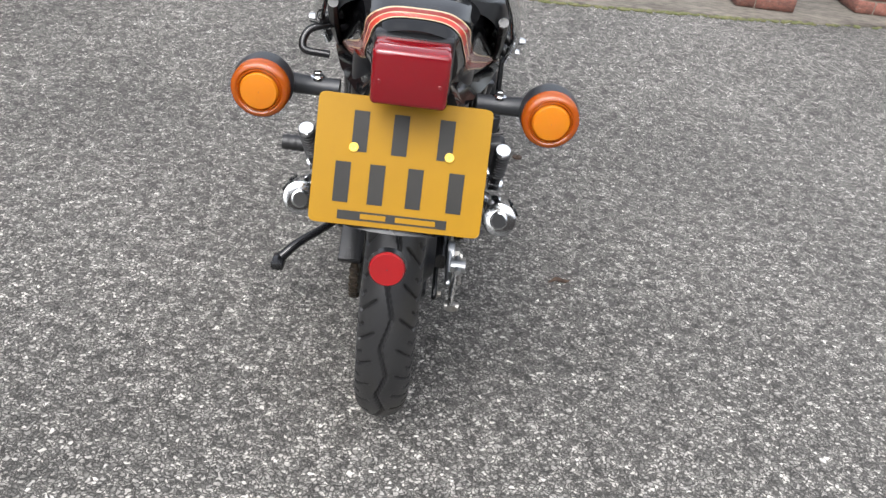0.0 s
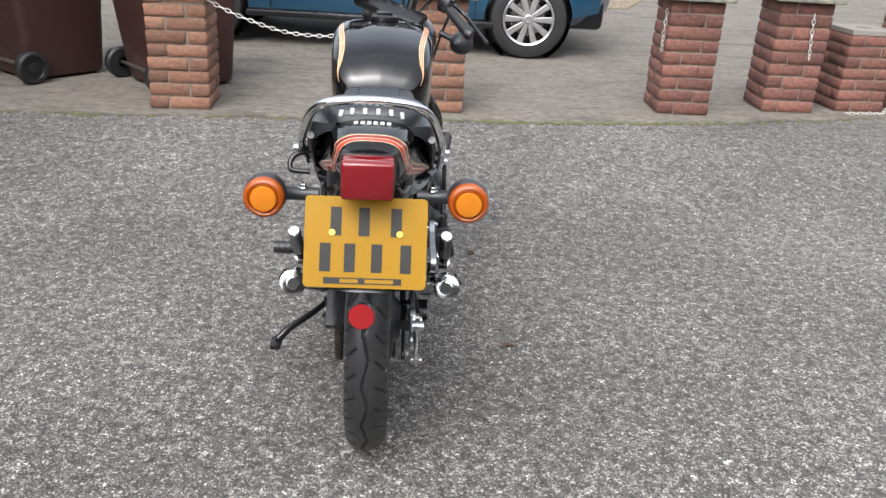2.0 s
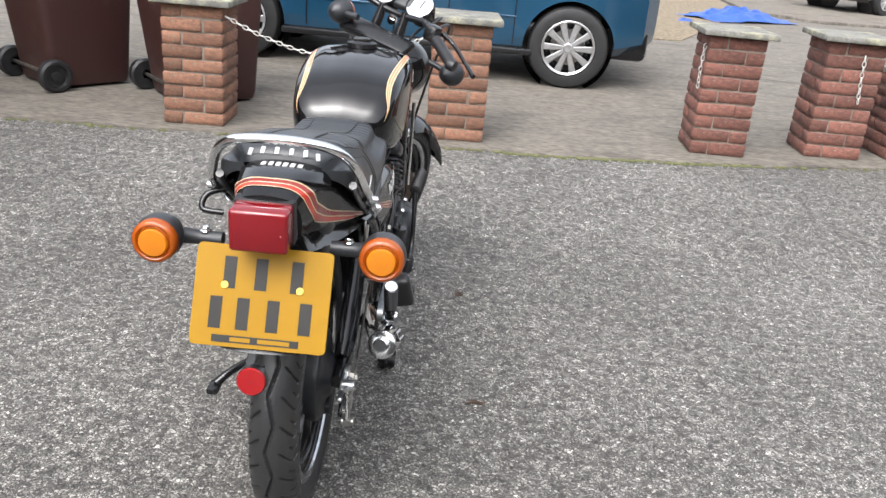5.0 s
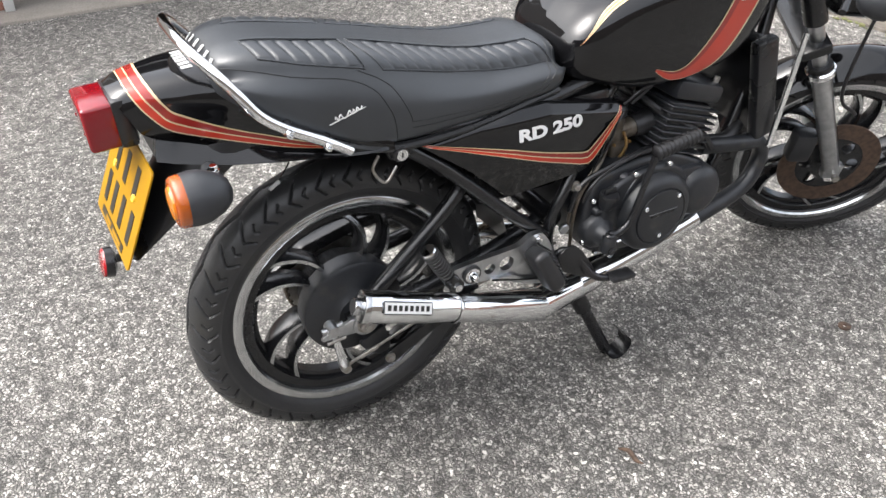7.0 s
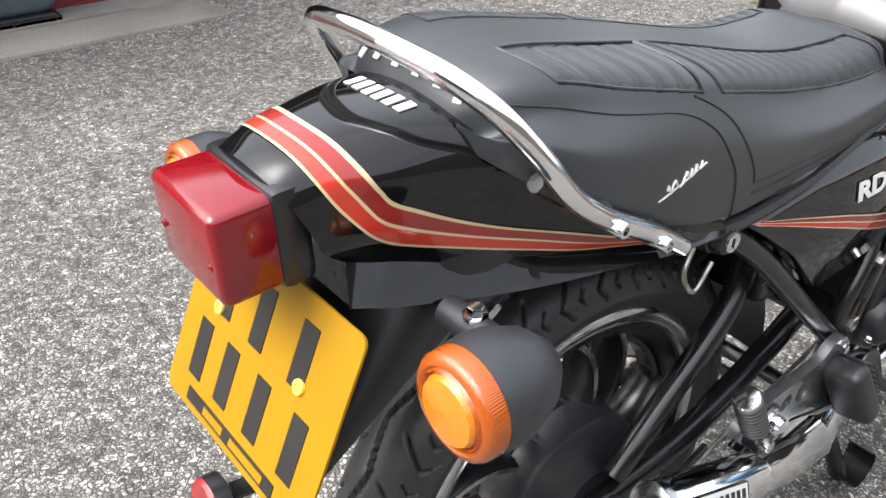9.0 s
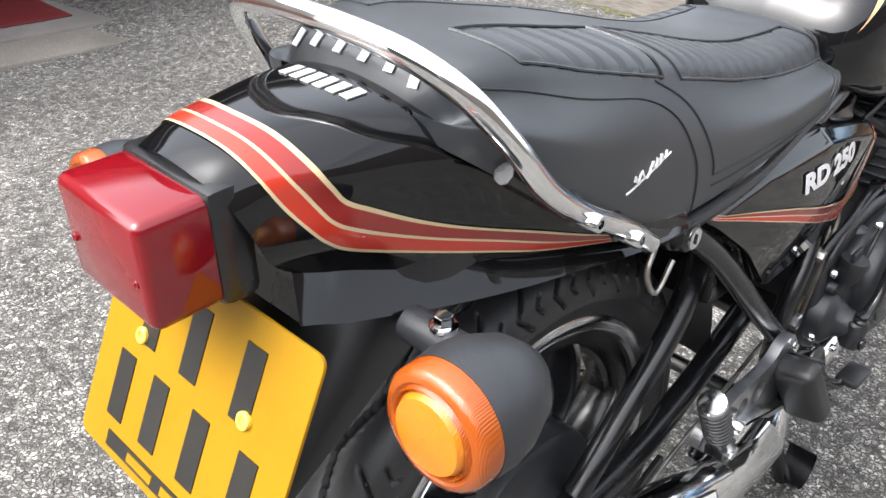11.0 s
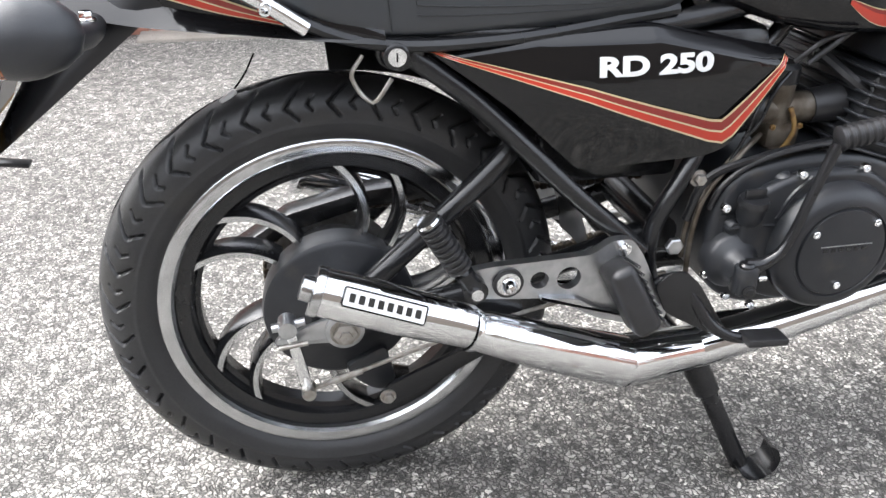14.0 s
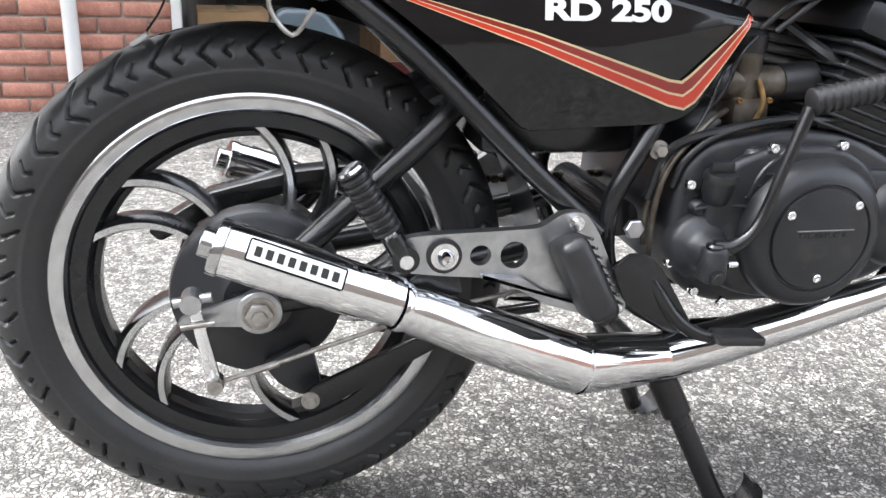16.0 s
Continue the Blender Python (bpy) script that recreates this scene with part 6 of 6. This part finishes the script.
for x in (-0.075, 0.075):
    part("plug_cap", bent([(x, 0, 0.155), (x, -0.005, 0.185), (x * 0.9, -0.03, 0.20)], 0.010, 6), SOFT_RUBBER, barrels)
    part("plug_lead", bent([(x * 0.9, -0.03, 0.20), (x * 0.7, -0.08, 0.20), (x * 0.4, -0.12, 0.16), (x * 0.2, -0.14, 0.18)], 0.0038, 8, 8), SOFT_RUBBER, barrels)


def carburettor(s):
    c = part("carburettor", join(tube([(s * 0.088, 0.592, 0.575), (s * 0.088, 0.592, 0.632)], 0.0215, 20), tube([(s * 0.088, 0.555, 0.592), (s * 0.088, 0.645, 0.592)], 0.021, 20), box((0.045, 0.05, 0.035), (s * 0.088, 0.598, 0.560), 0.008)), CARB, bike, "stained alloy carburettor")
    part("float_bowl", box((0.040, 0.044, 0.030), (s * 0.088, 0.602, 0.536), 0.009), CARB, c)
    part("top_cap", tube([(s * 0.088, 0.592, 0.630), (s * 0.088, 0.592, 0.650), (s * 0.088, 0.592, 0.656)], [0.024, 0.024, 0.018], 20), PLASTIC, c)
    part("intake_rubber", tube([(s * 0.088, 0.562, 0.592), (s * 0.085, 0.53, 0.598), (s * 0.08, 0.49, 0.605)], [0.026, 0.03, 0.032], 20), SOFT_RUBBER, c)
    part("manifold", tube([(s * 0.088, 0.64, 0.592), (s * 0.088, 0.685, 0.595)], [0.023, 0.026], 20), SOFT_RUBBER, c)
    part("brass_pipe", bent([(s * 0.112, 0.60, 0.60), (s * 0.118, 0.607, 0.57), (s * 0.112, 0.597, 0.54), (s * 0.105, 0.59, 0.53)], 0.0035, 6, 8), BRASS, c)
    for y, z in ((0.578, 0.574), (0.618, 0.574), (0.605, 0.548)):
        screw(c, (s * 0.111, y, z), 0.004, "x", BRASS, "screw", 0.004)


carburettor(1)
carburettor(-1)
hoses = [[(0.10, 0.62, 0.655), (0.11, 0.67, 0.70), (0.09, 0.74, 0.74), (0.03, 0.82, 0.78)], [(0.135, 0.46, 0.46), (0.140, 0.48, 0.52), (0.142, 0.55, 0.545), (0.13, 0.65, 0.555), (0.11, 0.74, 0.545)],
         [(0.13, 0.475, 0.36), (0.138, 0.47, 0.44), (0.14, 0.482, 0.50), (0.13, 0.53, 0.55), (0.10, 0.57, 0.56)], [(0.12, 0.60, 0.54), (0.13, 0.66, 0.545), (0.13, 0.73, 0.57), (0.12, 0.80, 0.56)], [(0.06, 0.66, 0.66), (0.12, 0.70, 0.62), (0.135, 0.80, 0.56), (0.12, 0.86, 0.50)]]
for k, h in enumerate(hoses):
    part("hose", bent(h, (0.0045, 0.006, 0.0038, 0.0035, 0.008)[k], 10, 8), (SOFT_RUBBER, SATIN_BLACK, CARB, SOFT_RUBBER, SOFT_RUBBER)[k], bike)
wires = [[(0.118, 0.585, 0.65), (0.13, 0.56, 0.63), (0.132, 0.545, 0.59), (0.125, 0.53, 0.565)], [(0.10, 0.60, 0.658), (0.115, 0.63, 0.69), (0.10, 0.69, 0.70), (0.06, 0.76, 0.73)], [(0.12, 0.62, 0.535), (0.135, 0.66, 0.556), (0.137, 0.72, 0.552), (0.125, 0.80, 0.52)],
         [(0.138, 0.49, 0.475), (0.145, 0.50, 0.51), (0.146, 0.54, 0.54), (0.142, 0.62, 0.556), (0.135, 0.70, 0.553)], [(0.105, 0.575, 0.62), (0.125, 0.545, 0.61), (0.13, 0.525, 0.56), (0.132, 0.49, 0.50)], [(0.128, 0.465, 0.40), (0.134, 0.462, 0.45), (0.137, 0.475, 0.495), (0.128, 0.52, 0.545)]]
for k, w_ in enumerate(wires):
    part("cable", bent(w_, (0.0026, 0.0036, 0.0030, 0.0040, 0.0024, 0.0036)[k], 10, 8), (SATIN_BLACK, SOFT_RUBBER, SATIN_BLACK, SOFT_RUBBER, SATIN_BLACK, CARB)[k], bike)
for y, z, r in ((0.520, 0.452, 0.010), (0.505, 0.425, 0.008), (0.585, 0.512, 0.012)):
    part("case_boss", tube([(0.146, y, z), (0.158, y, z), (0.160, y, z)], [r * 1.2, r, r * 0.8], 18), ENGINE_BLACK, engine)
for k in range(3):
    part("case_rib", box((0.006, 0.05 - 0.01 * k, 0.004), (0.166, 0.595 + 0.004 * k, 0.468 + 0.014 * k), 0.0015, 1), ENGINE_BLACK, engine)
part("airbox", box((0.22, 0.12, 0.15), (0, 0.50, 0.635), 0.02), SATIN_BLACK, bike)

# radiator
rad = part("radiator", box((0.25, 0.035, 0.24), (0, 0.985, 0.62), 0.008, 2, Matrix.Rotation(radians(14), 4, "X")), SATIN_BLACK, bike, "black radiator")
part("shroud", box((0.03, 0.06, 0.25), (0.125, 0.98, 0.62), 0.008, 2, Matrix.Rotation(radians(14), 4, "X")), PLASTIC, rad)
part("trim_bar", tube([(0.15, 1.016, 0.477), (0.15, 1.048, 0.745)], 0.0065, 10), CHROME, rad, "thin chrome trim bar")
part("coolant_hose", bent([(0.09, 0.97, 0.52), (0.10, 0.92, 0.50), (0.08, 0.86, 0.50)], 0.014, 8), SOFT_RUBBER, rad)

# ---- chain, guard and stands ----
def chain_run():
    bm = bmesh.new()
    pts = []
    for k in range(30):
        a = radians(100 + k * 160 / 29)
        pts.append((0.098 * math.cos(a), 0.326 + 0.098 * math.sin(a)))
    front = [(0.52 + 0.04 * math.cos(radians(a)), 0.40 + 0.04 * math.sin(radians(a))) for a in (-80, -30, 30, 90)]
    loop = pts + front + [pts[0]]
    acc = 0
    for (a, b), (c, d) in zip(loop, loop[1:]):
        L = math.hypot(c - a, d - b)
        n = max(1, int(L / 0.0127))
        ang = math.atan2(d - b, c - a)
        for k in range(n):
            t = k / n
            y, z = a + (c - a) * t, b + (d - b) * t
            lk = box((0.014 if acc % 2 else 0.018, 0.0135, 0.011), (0, 0, 0), 0.003, 1)
            bmesh.ops.rotate(lk, matrix=Matrix.Rotation(ang, 3, "X"), verts=lk.verts)
            bmesh.ops.translate(lk, vec=(-0.072, y, z), verts=lk.verts)
            me = bpy.data.meshes.new("t")
            lk.to_mesh(me)
            lk.free()
            bm.from_mesh(me)
            bpy.data.meshes.remove(me)
            acc += 1
    return bm


part("drive_chain", chain_run(), CHAIN, bike, "oily brown drive chain")
part("chain_guard", slab(rounded([(-0.14, 0.375), (-0.06, 0.425), (0.05, 0.452), (0.30, 0.475), (0.30, 0.445), (0.05, 0.425), (-0.05, 0.398), (-0.125, 0.360)], 0.006), -0.10, -0.058, "yz", 0.003), SATIN_BLACK, bike, "black chain guard")


def stand_leg(s):
    leg = part("centre_stand", join(tube([(s * 0.095, 0.515, 0.225), (s * 0.112, 0.555, 0.145)], [0.021, 0.020], 16), tube([(s * 0.112, 0.553, 0.15), (s * 0.140, 0.618, 0.012)], 0.0145, 16)), SATIN_BLACK, bike, "black centre stand leg")
    part("foot", Skin(lambda u, v: Vector((s * (0.148 + (v - 0.5) * 0.05), 0.622 + 0.034 * math.sin(radians(-70 + 230 * u)) + 0.012, 0.034 - 0.034 * math.cos(radians(-70 + 230 * u)) + 0.001))).mesh(18, 4), SATIN_BLACK, leg, "curled foot plate")


stand_leg(1)
stand_leg(-1)
part("stand_cross_tube", tube([(-0.1, 0.53, 0.20), (0.1, 0.53, 0.20)], 0.014, 12), SATIN_BLACK, bike)
part("stand_tang", bent([(-0.10, 0.42, 0.22), (-0.15, 0.33, 0.19), (-0.225, 0.25, 0.165), (-0.262, 0.22, 0.138)], [0.009, 0.009, 0.010, 0.012], 8), SATIN_BLACK, bike, "black side stand folded up")
part("tang_pad", box((0.03, 0.05, 0.02), (-0.266, 0.215, 0.128), 0.006), SATIN_BLACK, bike)

# ---- steering: forks, front wheel, bars ----
AX = Vector((0, -math.sin(radians(27)), math.cos(radians(27))))
PIV = Vector((0, 1.07, 0.90))
STEER = Matrix.Translation(PIV) @ Matrix.Rotation(radians(-31), 4, AX) @ Matrix.Translation(-PIV)
FRONT = Vector((0, 1.415, 0.312))
steering = new("steering")
steering.parent = bike
steering.matrix_local = STEER
fw = wheel("front_wheel", 0.304, 0.046, 0.2335, 0.075, steering, Matrix.Translation(FRONT), False)
part("hub", lathe([(-0.06, 0.001), (-0.06, 0.05), (-0.03, 0.07), (0.03, 0.07), (0.06, 0.05), (0.06, 0.001)], 40), SATIN_BLACK, fw)
disc = part("brake_disc", slab([(0.133 * math.cos(2 * math.pi * k / 56), 0.133 * math.sin(2 * math.pi * k / 56)) for k in range(56)], 0.058, 0.064, "yz", 0, 1, [(0, 0, 0.088)]), RUST, fw, "brown rusty brake disc")
part("disc_carrier", slab([(0.09 * math.cos(2 * math.pi * k / 40), 0.09 * math.sin(2 * math.pi * k / 40)) for k in range(40)], 0.056, 0.062, "yz", 0, 1, [(0.062 * math.cos(a), 0.062 * math.sin(a), 0.019) for a in (2 * math.pi * k / 6 for k in range(6))]), SATIN_BLACK, fw)
FD = AX
for s in (-1, 1):
    b = Vector((s * 0.091, 1.410, 0.318))
    fk = part("fork_leg", tube([b - FD * 0.02, b, b + FD * 0.28, b + FD * 0.35], [0.016, 0.022, 0.0235, 0.0245], 20), CAST_ALLOY, steering, "dull alloy fork leg")
    part("seal_cap", tube([b + FD * 0.345, b + FD * 0.372], [0.030, 0.028], 20), SOFT_RUBBER, fk)
    part("stanchion", tube([b + FD * 0.35, b + FD * 0.72], 0.0175, 16), CAST_ALLOY, fk)
    part("upper_cover", tube([b + FD * 0.50, b + FD * 0.66], 0.027, 16), SATIN_BLACK, fk)
    part("axle_clamp", box((0.03, 0.05, 0.05), b, 0.01), CAST_ALLOY, fk)
    part("fork_brace_ring", tube([b + FD * 0.338, b + FD * 0.342, b + FD * 0.356, b + FD * 0.36], [0.031, 0.0345, 0.0345, 0.031], 24, False), CHROME, fk)
part("front_axle", tube([(-0.125, 1.415, 0.312), (0.125, 1.415, 0.312)], 0.010, 12), STEEL, steering)
part("brake_caliper", box((0.05, 0.06, 0.09), (0.075, 1.305, 0.385), 0.012, 2), ENGINE_BLACK, steering)
part("front_mudguard", Skin(lambda u, v: Vector(((u - 0.5) * 0.135, 1.415 + (0.338 + 0.0) * math.cos(radians(22 + 140 * v)), 0.302 + (0.338 - 0.10 * (2 * u - 1) ** 2 * 0.35) * math.sin(radians(22 + 140 * v)) - 0.012 * (2 * u - 1) ** 2))).mesh(16, 36), GLOSS_BLACK, steering, "gloss black front mudguard")
part("mudguard_stay", bent([(-0.09, 1.25, 0.63), (-0.05, 1.275, 0.648), (0, 1.28, 0.654), (0.05, 1.275, 0.648), (0.09, 1.25, 0.63)], 0.006, 8), SATIN_BLACK, steering, "black mudguard brace")
for z, h in ((0.70, 0.03), (0.945, 0.03)):
    c = PIV + FD * ((z - 0.90) / 0.89)
    part("fork_yoke", box((0.26, 0.075, h), c + Vector((0, 0.03, 0)), 0.012, 2, Matrix.Rotation(radians(27), 4, "X")), SATIN_BLACK, steering)
head = part("headlamp", lathe([(0.10, 0.001), (0.095, 0.05), (0.085, 0.085), (0.07, 0.095), (0.0, 0.09), (-0.05, 0.06), (-0.07, 0.001)], 36, "y"), GLOSS_BLACK, steering, "black round headlamp", pose(0, 1.25, 0.83))
part("headlamp_glass", lathe([(0.101, 0.001), (0.098, 0.05), (0.09, 0.08)], 36, "y"), GLASS, head)
bars = part("handlebar", bent([(-0.335, 0.877, 0.914), (-0.228, 0.943, 0.945), (-0.17, 0.985, 0.962), (-0.12, 1.02, 0.962), (-0.04, 1.035, 0.95), (0.04, 1.035, 0.95), (0.12, 1.02, 0.962), (0.17, 0.985, 0.962), (0.228, 0.943, 0.945), (0.335, 0.877, 0.914)], 0.011, 8), SATIN_BLACK, steering, "black handlebar turned to the right")
for s in (-1, 1):
    a, b = Vector((s * 0.226, 0.944, 0.945)), Vector((s * 0.335, 0.877, 0.914))
    gpts = [a.lerp(b, k / 24) for k in range(25)]
    part("grip", tube(gpts, [0.0165 + 0.0012 * (k % 2) for k in range(25)], 18), SOFT_RUBBER, bars, "black rubber grip")
    part("lever", bent([(s * 0.20, 1.02, 0.955), (s * 0.25, 1.025, 0.935), (s * 0.33, 0.985, 0.905), (s * 0.376, 0.96, 0.888)], [0.009, 0.0065, 0.006, 0.008], 8), SATIN_BLACK, bars, "black control lever")
    part("switchgear", box((0.045, 0.05, 0.05), (s * 0.195, 0.967, 0.955), 0.012), SATIN_BLACK, bars)
    part("bar_end", lathe([(-0.012, 0.001), (-0.012, 0.016), (0.0, 0.018), (0.01, 0.016), (0.012, 0.001)], 20), SOFT_RUBBER, bars, "", pose(s * 0.338, 0.875, 0.913))
    g = part("gauge", lathe([(-0.05, 0.001), (-0.045, 0.035), (-0.01, 0.043), (0.006, 0.043), (0.008, 0.041), (0.004, 0.039)], 32, "z"), SATIN_BLACK, steering, "round black instrument", Matrix.Translation((s * 0.066, 1.075, 0.990)) @ Matrix.Rotation(radians(50), 4, "X") @ Matrix.Scale(1.12, 4))
    part("dial", lathe([(0.003, 0.0395), (0.0035, 0.001)], 32, "z"), CAST_ALLOY, g, "pale reflecting dial glass")
    part("needle", box((0.003, 0.03, 0.001), (0.004, 0.008, 0.0042)), SATIN_BLACK, g)
INV = STEER.inverted()
for s, at in ((-1, (-0.108, 1.11, 1.005)), (1, (0.262, 1.10, 0.840))):
    fi = part("front_indicator", lathe([(-0.05, 0.001), (-0.044, 0.018), (-0.03, 0.030), (-0.006, 0.039), (0.010, 0.040), (0.012, 0.038)], 28, "y"), GREY_PLASTIC, steering, "round black front indicator body", pose(*(INV @ Vector(at))))
    part("lens", lathe([(0.010, 0.0405), (0.026, 0.036), (0.030, 0.001)], 28, "y"), AMBER, fi, "amber lens")
    part("stalk", tube([(0, -0.01, 0), (-s * 0.08, -0.02, 0.01)], 0.010, 10), GREY_PLASTIC, fi)
part("console", box((0.088, 0.060, 0.030), (0, 1.085, 0.985), 0.010, 3, Matrix.Rotation(radians(50), 4, "X")), GREY_PLASTIC, steering, "grey black plastic panel between the instruments")
for s in (-1, 1):
    part("bar_riser", tube([(s * 0.048, 1.025, 0.868), (s * 0.046, 1.033, 0.925), (s * 0.045, 1.036, 0.962)], [0.018, 0.016, 0.014], 16), SATIN_BLACK, steering)
part("ignition_key", box((0.022, 0.006, 0.03), (0.0, 1.035, 0.935), 0.003), CHROME, steering)
part("steering_nut", tube([(0, 1.045, 0.915), (0, 1.037, 0.93)], 0.016, 6), CHROME, steering)
for k, h in enumerate([[(-0.17, 0.98, 0.965), (-0.12, 1.10, 0.97), (-0.03, 1.11, 0.9), (0.0, 1.07, 0.78)], [(0.17, 0.98, 0.965), (0.13, 1.11, 0.98), (0.05, 1.13, 0.9), (0.02, 1.06, 0.76)], [(0.18, 1.0, 0.96), (0.14, 1.17, 0.95), (0.11, 1.20, 0.8), (0.09, 1.23, 0.5), (0.08, 1.30, 0.42)]]):
    part("cable", bent(h, 0.0045, 10, 8), SOFT_RUBBER, steering)

LIFT = Matrix.Translation((0, 0.10, 0.075))
for ob in steering.children:
    if ob.name.split(".")[0] in {"handlebar", "gauge", "console", "bar_riser", "ignition_key", "steering_nut", "cable"}:
        ob.matrix_basis = LIFT @ ob.matrix_basis

# loose things on the ground
washer_ = tagged(part("washer", lathe([(0.0, 0.006), (0.0, 0.016), (0.004, 0.016), (0.004, 0.006)], 20, "z", closed=True), RUST), "small rusty washer lying on the tarmac", "washer")
washer_.location = (0.36, 1.22, 0.001)
dead_leaf = tagged(part("leaf", bent([(0.0, 0, 0.003), (0.02, 0.012, 0.008), (0.045, 0.012, 0.004), (0.06, 0.02, 0.003)], [0.002, 0.006, 0.005, 0.001], 6, 8), RUST), "small dark curled dead leaf on the tarmac", "leaf")
dead_leaf.location = (0.40, 0.45, 0.0)
